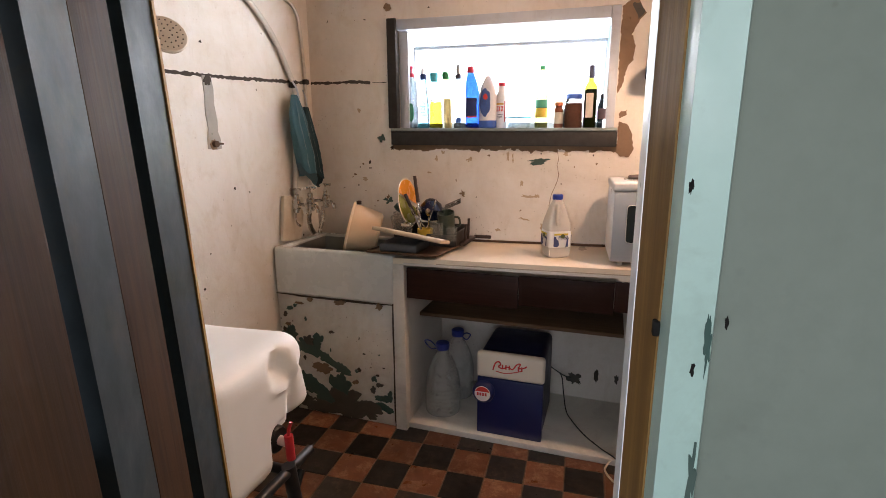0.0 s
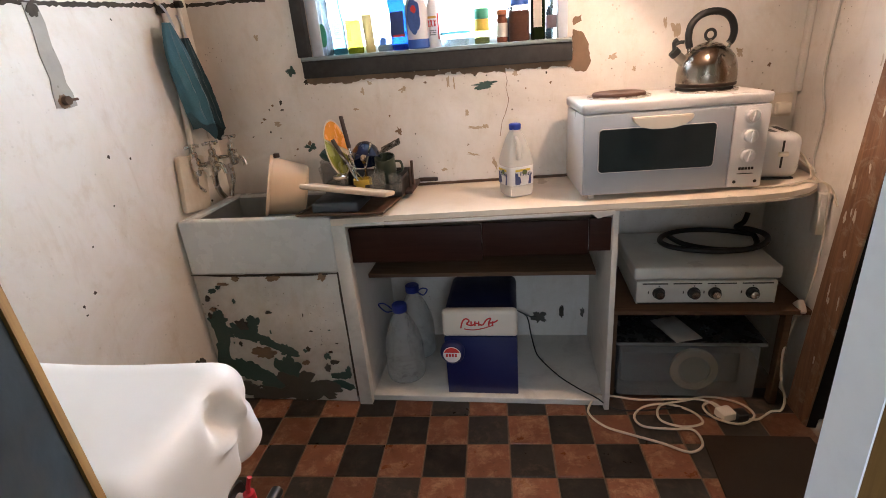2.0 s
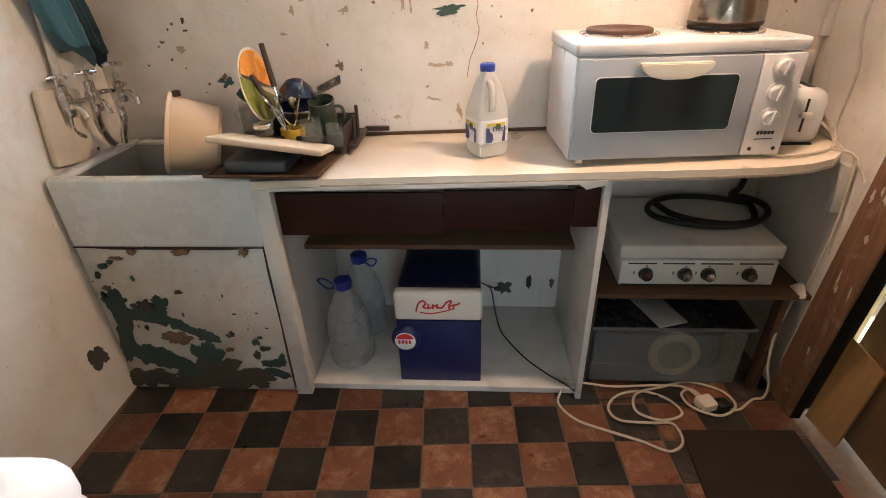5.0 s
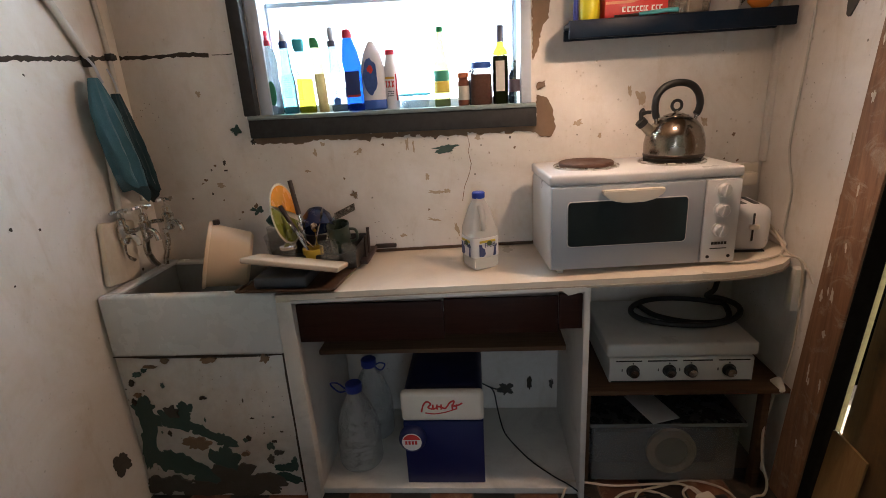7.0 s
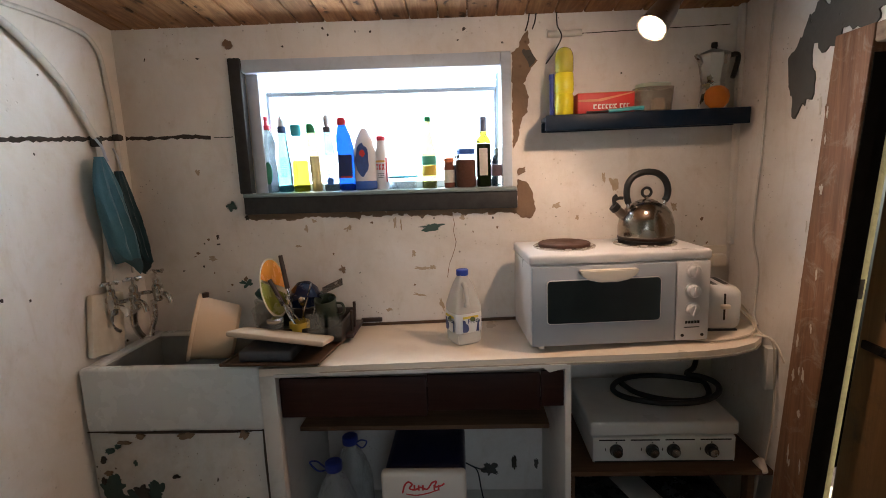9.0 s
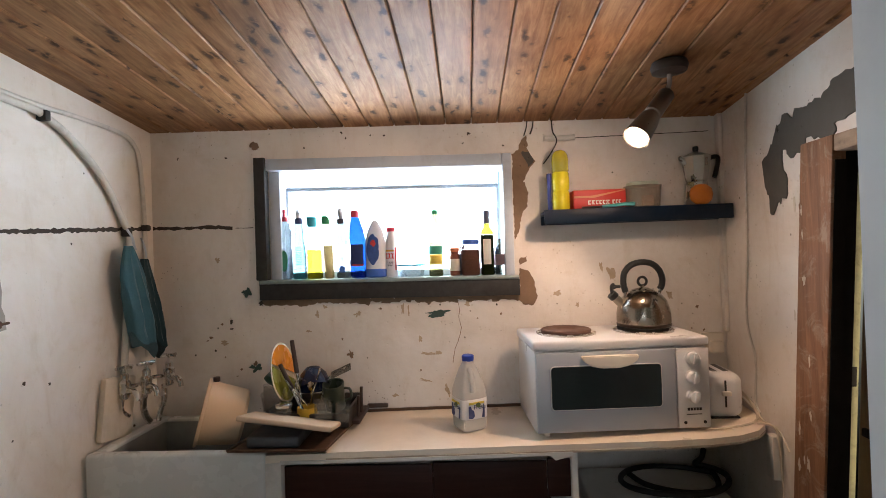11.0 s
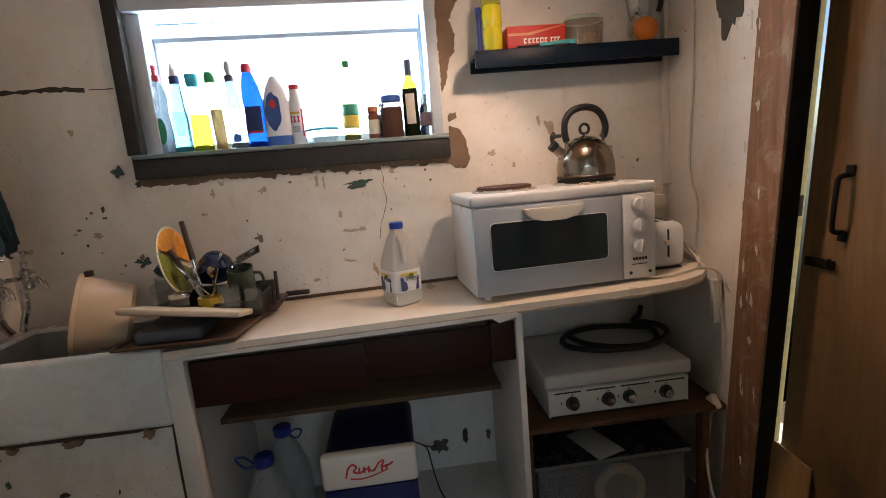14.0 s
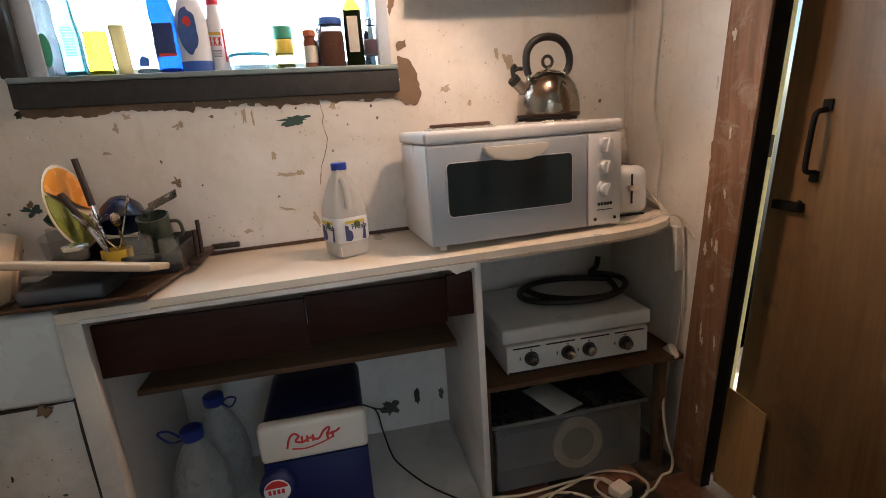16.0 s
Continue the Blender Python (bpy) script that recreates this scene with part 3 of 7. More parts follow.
for i, (x, z, w, h, m) in enumerate(((0.075, 0.545, 0.030, 0.022, GREEN_PAINT), (0.105, 0.560, 0.020, 0.012, GREEN_PAINT), (0.13, 0.575, 0.05, 0.010, BROWN_PLASTER), (0.045, 0.51, 0.018, 0.030, DARK_CRACK), (0.06, 0.46, 0.03, 0.014, BROWN_PLASTER),
                                     (0.035, 0.43, 0.016, 0.022, DARK_CRACK), (0.52, 0.235, 0.022, 0.026, GREEN_PAINT), (0.55, 0.205, 0.030, 0.018, CEMENT), (0.515, 0.175, 0.022, 0.034, CEMENT), (0.57, 0.135, 0.070, 0.036, GREEN_PAINT), (0.605, 0.15, 0.022, 0.05, GREEN_PAINT),
                                     (0.42, 0.20, 0.030, 0.022, BROWN_PLASTER), (0.24, 0.25, 0.085, 0.055, BROWN_PLASTER), (0.30, 0.445, 0.022, 0.012, DARK_CRACK), (0.19, 0.60, 0.03, 0.016, BROWN_PLASTER), (0.35, 0.60, 0.05, 0.020, BROWN_PLASTER), (0.56, 0.60, 0.03, 0.03, BROWN_PLASTER))):
    flake(x, z, w, h, 700 + i, m, 0.0062 + 0.0001 * i)
flake(0.628, 0.30, 0.012, 0.60, 720, DARK_CRACK, 0.001)

bm = shape()
box(bm, 0.004, 0.030, -0.088, 0.078, -0.115, 0.110, 0.010, Matrix.Translation((0, -0.262, 0.966)) @ Matrix.Rotation(radians(-9), 4, 'X'))
single("splash_slab", bm, CREAM_SLAB, (0.015, -0.262, 0.852), "small cream painted slab leaning on the wall behind the taps", "splash slab")


def bib_tap(at, turn, name, label):
    """A garden-type tap: inlet, body, spout and a cross handle."""
    t = thing(name, at, label, "tap", "taps over the sink")
    m = Matrix.Translation(at) @ Matrix.Rotation(radians(turn), 4, 'Z')
    g = shape()
    lathe(g, [(0.013, -0.04), (0.018, -0.034), (0.018, 0.0), (0.021, 0.012), (0.021, 0.022), (0.014, 0.03), (0.015, 0.05), (0.010, 0.056)], 18, m)
    part("body", g, CHROME, t)
    g = shape()
    tube(g, [m @ Vector(p) for p in ((0.008, 0, -0.012), (0.035, 0, -0.008), (0.058, 0, -0.018), (0.066, 0, -0.042))], 0.0115, 12, taper=0.0095)
    part("spout", g, CHROME, t)
    g = shape()
    lathe(g, [(0.005, 0.05), (0.005, 0.072), (0.009, 0.074), (0.007, 0.084), (0.0, 0.086)], 14, m)
    tube(g, [m @ Vector((-0.034, 0, 0.078)), m @ Vector((0, 0, 0.079)), m @ Vector((0.034, 0, 0.078))], 0.006, 8)
    tube(g, [m @ Vector((0, -0.034, 0.078)), m @ Vector((0, 0, 0.079)), m @ Vector((0, 0.034, 0.078))], 0.006, 8)
    part("cross_handle", g, CHROME, t)
    g = shape()
    tube(g, [m @ Vector(p) for p in ((-0.008, 0, -0.005), (-0.03, 0, -0.005))], 0.009, 12, 2)
    part("inlet", g, CHROME, t)


bib_tap((0.048, -0.265, 1.035), -15, "bib_tap", "dull chrome bib tap with a cross handle")
bib_tap((0.085, -0.195, 1.035), -25, "bib_tap", "dull chrome bib tap with a cross handle")
bib_tap((0.120, -0.105, 1.045), -20, "bib_tap", "dull chrome bib tap with a cross handle")
bm = shape()
tube(bm, [(0.014, -0.27, 1.03), (0.022, -0.22, 1.03), (0.05, -0.19, 1.03), (0.06, -0.12, 1.04), (0.09, -0.105, 1.04)], 0.008, 10)
tube(bm, [(0.075, -0.19, 1.0), (0.06, -0.18, 0.95), (0.055, -0.16, 0.90), (0.06, -0.14, 0.868)], 0.012, 10)
tube(bm, [(0.10, -0.11, 1.01), (0.10, -0.11, 0.95), (0.085, -0.115, 0.90), (0.08, -0.12, 0.868)], 0.011, 10)
tube(bm, [(0.03, -0.25, 1.0), (0.025, -0.25, 0.95), (0.035, -0.225, 0.92)], 0.007, 10)
single("tap_pipework", bm, CHROME, (0.06, -0.15, 0.86), "dull metal pipework looping under the taps", "pipe")

wall_pipe = thing("water_pipe", (0.02, -0.2, 0.9), "white-painted water pipe bending down the wall", "pipe", "pipes on the wall")
bm = shape()
tube(bm, [(0.016, -1.5, 2.02), (0.016, -0.95, 1.995), (0.016, -0.62, 1.985), (0.018, -0.555, 1.972), (0.02, -0.45, 1.922), (0.02, -0.313, 1.811), (0.02, -0.215, 1.67), (0.022, -0.178, 1.59), (0.024, -0.20, 1.40), (0.025, -0.235, 1.06)], 0.0125, 12, 10)
part("pipe", bm, PIPE_WHITE, wall_pipe)
for y, z in ((-0.56, 1.972), (-0.19, 1.62)):
    bm = shape()
    box(bm, 0.002, 0.036, y - 0.011, y + 0.011, z - 0.017, z + 0.017, 0.005)
    part("clip", bm, SILL_DARK, wall_pipe, "dark pipe clip")
wall_pipe = thing("water_pipe", (0.015, -0.07, 0.9), "thin grey water pipe bending down the corner", "pipe", "pipes on the wall")
bm = shape()
tube(bm, [(0.012, -1.5, 2.06), (0.012, -0.9, 2.02), (0.012, -0.61, 2.003), (0.012, -0.404, 2.008), (0.012, -0.20, 2.004), (0.012, -0.125, 1.975), (0.012, -0.09, 1.90), (0.012, -0.07, 1.64), (0.02, -0.085, 1.35), (0.03, -0.10, 1.12)], 0.0085, 12, 10)
part("pipe", bm, PIPE_WHITE, wall_pipe)
bm = shape()
box(bm, 0.002, 0.03, -0.082, -0.06, 1.63, 1.655, 0.004)
part("clip", bm, SILL_DARK, wall_pipe, "dark pipe clip")


def cloth_mat(name, col):
    k = Mat(name, 0.95)
    c = k.mix(k.noise(14, 5), tuple(x * 0.75 for x in col), tuple(x * 1.2 for x in col))
    k.color(k.mix(k.ramp(k.noise(220, 2), 0.35, 0.65, 0, 0.3), c, tuple(x * 0.55 for x in col)))
    k.b.inputs["Sheen Weight"].default_value = 0.2
    k.bump(k.noise(320, 2), 0.5, 0.002)
    return k.m


def hung_towel(name, at, length, width, lean, material, label, seed):
    """A towel gathered at a hook, falling in folds to an uneven hem."""
    g = shape()
    rows, cols = 22, 40
    rings = []
    for i in range(rows + 1):
        t = i / rows
        w = 0.018 + (width / 2 - 0.018) * min(1, 2.6 * t ** 0.8) * (1 - 0.12 * max(0, t - 0.6) / 0.4)
        d = 0.012 + 0.026 * min(1, t * 1.4)
        ring = []
        for j in range(cols):
            a = 2 * math.pi * j / cols
            crease = noise.noise((3.2 * math.cos(a) + seed * 7, 3.2 * math.sin(a), 7 * t)) + 0.5 * noise.noise((7 * math.cos(a), 7 * math.sin(a) + seed * 5, 15 * t))
            fold = 1 + 0.20 * crease + 0.24 * t * math.sin(5 * a + seed + 1.5 * t) + 0.12 * math.sin(9 * a + seed * 2)
            hem = 0.045 * t * t * (math.cos(a) + 0.4 * math.sin(3 * a + seed))
            ring.append(g.verts.new((at[0] + d * fold * math.sin(a) + 0.012 * t, at[1] + w * math.cos(a) * (0.85 + 0.15 * fold) + lean * t, at[2] - length * t - hem)))
        rings.append(ring)
    for p, q in zip(rings, rings[1:]):
        for j in range(cols):
            g.faces.new((p[j], p[(j + 1) % cols], q[(j + 1) % cols], q[j]))
    g.faces.new(rings[0][::-1])
    g.faces.new(rings[-1])
    single(name, g, material, (at[0], at[1], at[2] - length), label, "towel", "towels hung by the sink")


hung_towel("towel", (0.058, -0.240, 1.565), 0.385, 0.130, 0.055, cloth_mat("teal_terry_cloth", (0.060, 0.165, 0.215)), "teal towel bunched on a pipe above the taps", 1.0)
hung_towel("towel", (0.045, -0.130, 1.515), 0.35, 0.085, 0.035, cloth_mat("dark_petrol_cloth", (0.012, 0.042, 0.055)), "dark petrol-blue towel bunched on a pipe above the taps", 2.3)
for line, r in (([(0.03, -0.205, 1.63), (0.05, -0.205, 1.60), (0.058, -0.205, 1.565), (0.06, -0.2, 1.55)], 0.0045), ([(0.025, -0.115, 1.60), (0.04, -0.115, 1.56), (0.045, -0.115, 1.52)], 0.0035)):
    bm = shape()
    tube(bm, line, r, 8)
    single("towel_loop", bm, WHITE_GLOSS, line[-1], "white hanging loop tied to a pipe", "loop", "towel loops")

# ---- worktop and open cabinet ----
TOP_WHITE = plain("worn_cream_laminate", (0.78, 0.69, 0.57), 0.35, vary=0.06, scale=9, bump=0.02, dirt=0.22)
EDGE = plain("grubby_edge_banding", (0.42, 0.36, 0.28), 0.6, vary=0.25, scale=30, dirt=0.5)
CAB_WHITE = plain("scuffed_white_cabinet_paint", (0.66, 0.64, 0.59), 0.55, vary=0.1, scale=10, bump=0.06, dirt=0.4)
DARK_BOARD = timber("dark_red_brown_board", (0.045, 0.017, 0.011), (0.028, 0.010, 0.007), 0, 0, 0.5, 0.2)
SHELF_BROWN = timber("brown_hardboard", (0.13, 0.075, 0.042), (0.08, 0.045, 0.026), 0, 0, 0.6, 0.3)


for dull in (DARK_BOARD, SHELF_BROWN):
    dull.node_tree.nodes["Principled BSDF"].inputs["Specular IOR Level"].default_value = 0.15


def rise(x):
    return 0.020 * (x - 1.67)


def shear(bm):
    for v in bm.verts:
        v.co.z += rise(v.co.x)
    return bm


outline = [(0.845, -0.424), (1.95, -0.424), (2.10, -0.418), (2.20, -0.400), (2.28, -0.362), (2.33, -0.310), (2.356, -0.25), (2.366, -0.16), (2.366, 0.0), (0.845, 0.0)]
worktop = thing("worktop", (1.6, -0.2, 0.84), "long white laminate worktop with a grubby curved edge", "worktop")
bm = shape()
slab(bm, outline, 0.019, Matrix.Translation((0, 0, 0.846)))
part("top", shear(bm), TOP_WHITE, worktop, smooth=False)
bm = shape()
slab(bm, [(x, y - 0.003 if y < -0.1 else y) for x, y in outline], 0.007, Matrix.Translation((0, 0, 0.8385)))
part("edge_band", shear(bm), EDGE, worktop, "worn brown core of the edge", smooth=False)
bm = shape()
box(bm, 0.64, 0.845, -0.424, 0.0, 0.836, 0.862)
part("end_section", shear(bm), TOP_WHITE, worktop, smooth=False)
bm = shape()
slab(bm, [(0.69, 0), (1.655, 0), (1.66, -0.012), (1.60, -0.026), (1.58, -0.010), (1.3, -0.012), (0.69, -0.010)], 0.004, Matrix(((1, 0, 0, 0), (0, 0, -1, -0.4245), (0, 1, 0, 0.842), (0, 0, 0, 1))))
part("torn_edging", shear(bm), CAB_WHITE, worktop, "torn white edging strip", smooth=False)
bm = shape()
box(bm, 0.87, 2.36, -0.010, 0.0, 0.866, 0.876)
part("back_bead", shear(bm), RUST, worktop, "grimy joint along the wall")

cabinet = thing("open_cabinet", (1.15, -0.2, 0), "open scuffed white cabinet without doors", "cabinet")
for name, dims in (("front_post", (0.637, 0.692, -0.424, -0.38, 0.0, 0.815)), ("side_panel", (0.668, 0.690, -0.38, 0.098, 0.0, 0.815)), ("divider", (1.652, 1.672, -0.418, 0.098, 0.0, 0.836)),
                   ("base_panel", (0.692, 1.652, -0.398, 0.098, 0.014, 0.032)), ("plinth", (0.692, 1.652, -0.392, -0.375, 0.0, 0.0135))):
    bm = shape()
    box(bm, *dims, 0.002)
    part(name, bm, CAB_WHITE, cabinet)
for x0, x1, z0, z1, y in ((0.692, 1.195, 0.652, 0.792, -0.395), (1.197, 1.575, 0.668, 0.797, -0.392), (1.577, 1.652, 0.682, 0.805, -0.396)):
    bm = shape()
    box(bm, x0, x1, y, y + 0.014, z0, z1, 0.002)
    part("fascia_board", bm, DARK_BOARD, cabinet, "dark red-brown fascia board")
bm = shape()
box(bm, 0.692, 1.63, -0.24, 0.098, 0.515, 0.533, 0.002)
part("inner_shelf", bm, SHELF_BROWN, cabinet, "brown hardboard shelf")

stand = thing("hob_shelf", (2.0, -0.2, 0), "brown timber shelf carrying the old hob", "shelf")
bm = shape()
box(bm, 1.674, 2.366, -0.365, 0.098, 0.402, 0.420, 0.002)
part("board", bm, SHELF_BROWN, stand)
for x in (1.674, 2.285):
    bm = shape()
    box(bm, x, x + 0.024, -0.36, -0.32, 0.0, 0.402, 0.002)
    part("upright", bm, SHELF_BROWN, stand)
bm = shape()
box(bm, 2.335, 2.366, -0.34, -0.30, 0.70, 0.845, 0.003)
single("worktop_bracket", bm, CAB_WHITE, (2.34, -0.3, 0.66), "white painted bracket under the worktop end", "bracket")

# ---- hob, hose and storage box ----
ENAMEL = plain("old_white_enamel", (0.66, 0.65, 0.61), 0.35, vary=0.05, scale=9, dirt=0.18)
BLACK_PLASTIC = plain("black_plastic", (0.009, 0.009, 0.009), 0.4, vary=0.2)
RUBBER = plain("black_rubber_hose", (0.012, 0.012, 0.012), 0.55, vary=0.3, dirt=0.1)
hob = thing("camping_hob", (2.0, -0.15, 0.42), "old white enamel gas hob with its lid shut", "hob")
bm = shape()
box(bm, 1.768, 2.262, -0.318, 0.06, 0.424, 0.520, 0.006)
part("body", bm, ENAMEL, hob)
bm = shape()
box(bm, 1.757, 2.270, -0.322, 0.065, 0.527, 0.577, 0.010, seg=3)
part("lid", bm, ENAMEL, hob)
bm = shape()
for x0, x1 in ((1.79, 1.88), (1.90, 2.0), (2.02, 2.12), (2.14, 2.245)):
    box(bm, x0, x1, -0.3205, -0.3175, 0.5085, 0.5125)
box(bm, 1.775, 2.255, -0.3205, -0.3175, 0.4275, 0.4315)
part("vent_slot", bm, BLACK_PLASTIC, hob, "black vent slots")
for x in (1.850, 1.975, 2.048, 2.178):
    m = Matrix.Translation((x, -0.318, 0.472)) @ Matrix.Rotation(radians(90), 4, 'X')
    bm = shape()
    lathe(bm, [(0.023, 0), (0.023, 0.004), (0.019, 0.006), (0.018, 0.022), (0.015, 0.025), (0, 0.025)], 24, m)
    knob = part("knob", bm, BLACK_PLASTIC, hob, "black control knob")
    bm = shape()
    lathe(bm, [(0.014, 0.0252), (0.014, 0.027), (0.0, 0.0275)], 20, m)
    part("cap", bm, STEEL, knob, "silver knob cap")
    bm = shape()
    box(bm, x - 0.039, x - 0.036, -0.3205, -0.3175, 0.470, 0.480)
    part("mark", bm, BLACK_PLASTIC, hob, "small black printed mark")
    bm = shape()
    box(bm, x - 0.002, x + 0.002, -0.3205, -0.3175, 0.4985, 0.5025)
    part("mark", bm, BLACK_PLASTIC, hob, "small black printed mark")

bm = shape()
coil = [(2.098 + 0.20 * math.cos(a) + 0.006 * math.sin(3 * a), -0.105 + 0.135 * math.sin(a), 0.590 + 0.0035 * a) for a in np.linspace(0.5, 2 * math.pi + 0.9, 26)]
tube(bm, [(1.955, -0.02, 0.588), (1.99, -0.12, 0.590), (2.10, -0.185, 0.590), (2.23, -0.165, 0.588)] + coil + [(2.265, 0.03, 0.626), (2.282, 0.045, 0.660)], 0.0105, 10, 4)
single("gas_hose", bm, RUBBER, (2.12, -0.05, 0.578), "coiled black rubber gas hose lying on the hob lid", "hose")

CLEAR = Mat("cloudy_clear_plastic", 0.09)
CLEAR.color(CLEAR.mix(CLEAR.noise(8, 5), (0.32, 0.33, 0.33), (0.46, 0.47, 0.46))).thin(0.26)
CLEAR = CLEAR.m
crate = thing("storage_box", (1.97, -0.15, 0), "cloudy clear plastic storage box under the shelf", "storage box")
for dims in ((1.715, 2.235, -0.335, -0.331, 0.012, 0.262), (1.715, 1.719, -0.331, 0.03, 0.012, 0.262), (2.231, 2.235, -0.331, 0.03, 0.012, 0.262), (1.719, 2.231, 0.026, 0.03, 0.012, 0.262), (1.719, 2.231, -0.331, 0.026, 0.012, 0.016)):
    bm = shape()
    box(bm, *dims, 0.001)
    part("wall", bm, CLEAR, crate)
bm = shape()
box(bm, 1.700, 2.250, -0.352, -0.332, 0.258, 0.272, 0.004)
box(bm, 1.700, 1.715, -0.332, 0.045, 0.258, 0.272, 0.004)
box(bm, 2.235, 2.250, -0.332, 0.045, 0.258, 0.272, 0.004)
part("rim", bm, plain("frosted_plastic_rim", (0.13, 0.135, 0.135), 0.4, dirt=0.2), crate, "frosted rim")
DISC = plain("tan_card_disc", (0.42, 0.31, 0.17), 0.7, vary=0.15)
bm = shape()
lathe(bm, [(0.088, 0), (0.09, 0.004), (0.09, 0.02), (0.062, 0.022), (0.06, 0.016), (0, 0.016)], 36, Matrix.Translation((2.01, -0.300, 0.125)) @ Matrix.Rotation(radians(86), 4, 'X'))
tin = thing("round_tin", (2.01, -0.30, 0.02), "round tan tin with an olive middle inside the clear box", "tin")
part("rim", bm, DISC, tin)
bm = shape()
lathe(bm, [(0.059, 0.0165), (0.059, 0.019), (0, 0.019)], 32, Matrix.Translation((2.01, -0.300, 0.125)) @ Matrix.Rotation(radians(86), 4, 'X'))
part("middle", bm, plain("olive_card", (0.16, 0.15, 0.06), 0.7, vary=0.3), tin, "olive middle")
bm = shape()
box(bm, 1.74, 2.21, -0.26, 0.01, 0.018, 0.17, 0.02)
single("dark_bundle", bm, plain("dark_grey_cloth", (0.03, 0.03, 0.032), 0.9, vary=0.4, scale=20, bump=0.4), (1.97, -0.12, 0.018), "dark folded fabric inside the clear box", "fabric")
bm = shape()
box(bm, -0.055, 0.055, -0.09, 0.09, 0, 0.004, 0.001, Matrix.Translation((1.945, -0.255, 0.276)) @ Matrix.Rotation(radians(18), 4, 'Z'))
single("paper_sheet", bm, plain("grey_printed_paper", (0.42, 0.42, 0.40), 0.8), (1.945, -0.255, 0.276), "folded sheet of grey paper on the storage box", "paper")
# Opaque dark colour stands in for the shaded inside below a clear lid.
bm = shape()
box(bm, 1.702, 2.248, -0.350, 0.043, 0.2725, 0.2755, 0.001)
single("box_lid", bm, plain("lid_dark_as_inside", (0.02, 0.021, 0.022), 0.25, vary=0.2), (1.97, -0.15, 0.2725), "storage box lid, coloured dark for the shaded inside under it", "lid")

# ---- cool box and water jugs ----
NAVY = plain("navy_blue_plastic", (0.005, 0.011, 0.075), 0.38, vary=0.1, scale=14, bump=0.05)
NAVY_DARK = plain("dark_navy_plastic", (0.005, 0.007, 0.035), 0.45, vary=0.1, scale=14, bump=0.05)
OFF_WHITE = plain("aged_white_plastic", (0.72, 0.66, 0.56), 0.4, vary=0.05, scale=10)
RED = plain("red_print", (0.55, 0.03, 0.025), 0.5, vary=0.1)
WHITE_PRINT = plain("white_print", (0.78, 0.76, 0.72), 0.5, vary=0.05)
cooler = thing("cool_box", (1.165, -0.2, 0.032), "small navy blue retro fridge with a white top band", "mini fridge")
bm = shape()
box(bm, 1.022, 1.312, -0.318, 0.0, 0.034, 0.424, 0.028, seg=4)
part("body", bm, NAVY_DARK, cooler)
bm = shape()
box(bm, 1.020, 1.314, -0.358, -0.320, 0.034, 0.308, 0.004)
part("door", bm, NAVY, cooler)
bm = shape()
box(bm, 1.016, 1.318, -0.362, -0.320, 0.310, 0.430, 0.016, seg=4)
lid = part("top_band", bm, OFF_WHITE, cooler, "cream-white plastic band")
# red flourish as plain strokes
bm = shape()
fl = [(-0.075, -0.018), (-0.066, 0.012), (-0.052, 0.024), (-0.04, 0.014), (-0.05, 0.0), (-0.03, -0.006), (-0.01, 0.004), (0.012, -0.004), (0.03, 0.02), (0.046, 0.026), (0.04, 0.006), (0.062, 0.01), (0.074, 0.018)]
tube(bm, [(1.167 + x, -0.3627, 0.372 + z) for x, z in fl], 0.0032, 6, 5)
tube(bm, [(1.105, -0.3627, 0.350), (1.14, -0.3627, 0.345), (1.18, -0.3627, 0.352), (1.22, -0.3627, 0.366)], 0.0022, 6, 5)
for x in (1.135, 1.150, 1.165, 1.205, 1.220):
    box(bm, x - 0.003, x + 0.003, -0.3645, -0.3622, 0.364, 0.384)
part("flourish", bm, RED, lid, "red lettering strokes")
m = Matrix.Translation((1.052, -0.358, 0.245)) @ Matrix.Rotation(radians(90), 4, 'X')
bm = shape()
lathe(bm, [(0.050, 0), (0.050, 0.018), (0.046, 0.026), (0.036, 0.031), (0, 0.033)], 36, m)
badge = part("round_handle", bm, NAVY, cooler, "round blue bottle-cap handle")
bm = shape()
lathe(bm, [(0.036, 0.0312), (0.036, 0.0328), (0, 0.0345)], 32, m)
part("badge", bm, WHITE_PRINT, badge, "white badge")
bm = shape()
slab(bm, [(0.034 * math.cos(a), 0.034 * math.sin(a)) for a in np.linspace(0.35, math.pi - 0.35, 14)], 0.0012, m @ Matrix.Translation((0, 0, 0.0342)))
for x in (-0.02, -0.008, 0.004, 0.016):
    box(bm, x - 0.004, x + 0.004, -0.008, 0.006, 0.0342, 0.0354, 0, m)
part("badge_stripe", bm, RED, badge, "red stripe and lettering bars")
cooler.location.y -= 0.017
bm = shape()
tube(bm, [(1.300, 0.01, 0.225), (1.325, 0.02, 0.205), (1.36, 0.015, 0.178), (1.376, -0.01, 0.10), (1.395, -0.07, 0.045), (1.42, -0.13, 0.036), (1.49, -0.25, 0.036), (1.565, -0.335, 0.036), (1.62, -0.385, 0.037), (1.70, -0.42, 0.006), (1.82, -0.42, 0.006), (1.95, -0.40, 0.006), (2.03, -0.45, 0.008), (2.09, -0.47, 0.014)], 0.003, 8, 8)
tube(bm, [(1.325, 0.02, 0.205), (1.37, 0.05, 0.165), (1.40, 0.07, 0.15)], 0.003, 8, 6)
single("power_cord", bm, BLACK_PLASTIC, (1.4, -0.2, 0.052), "thin black power cord of the fridge", "cord")

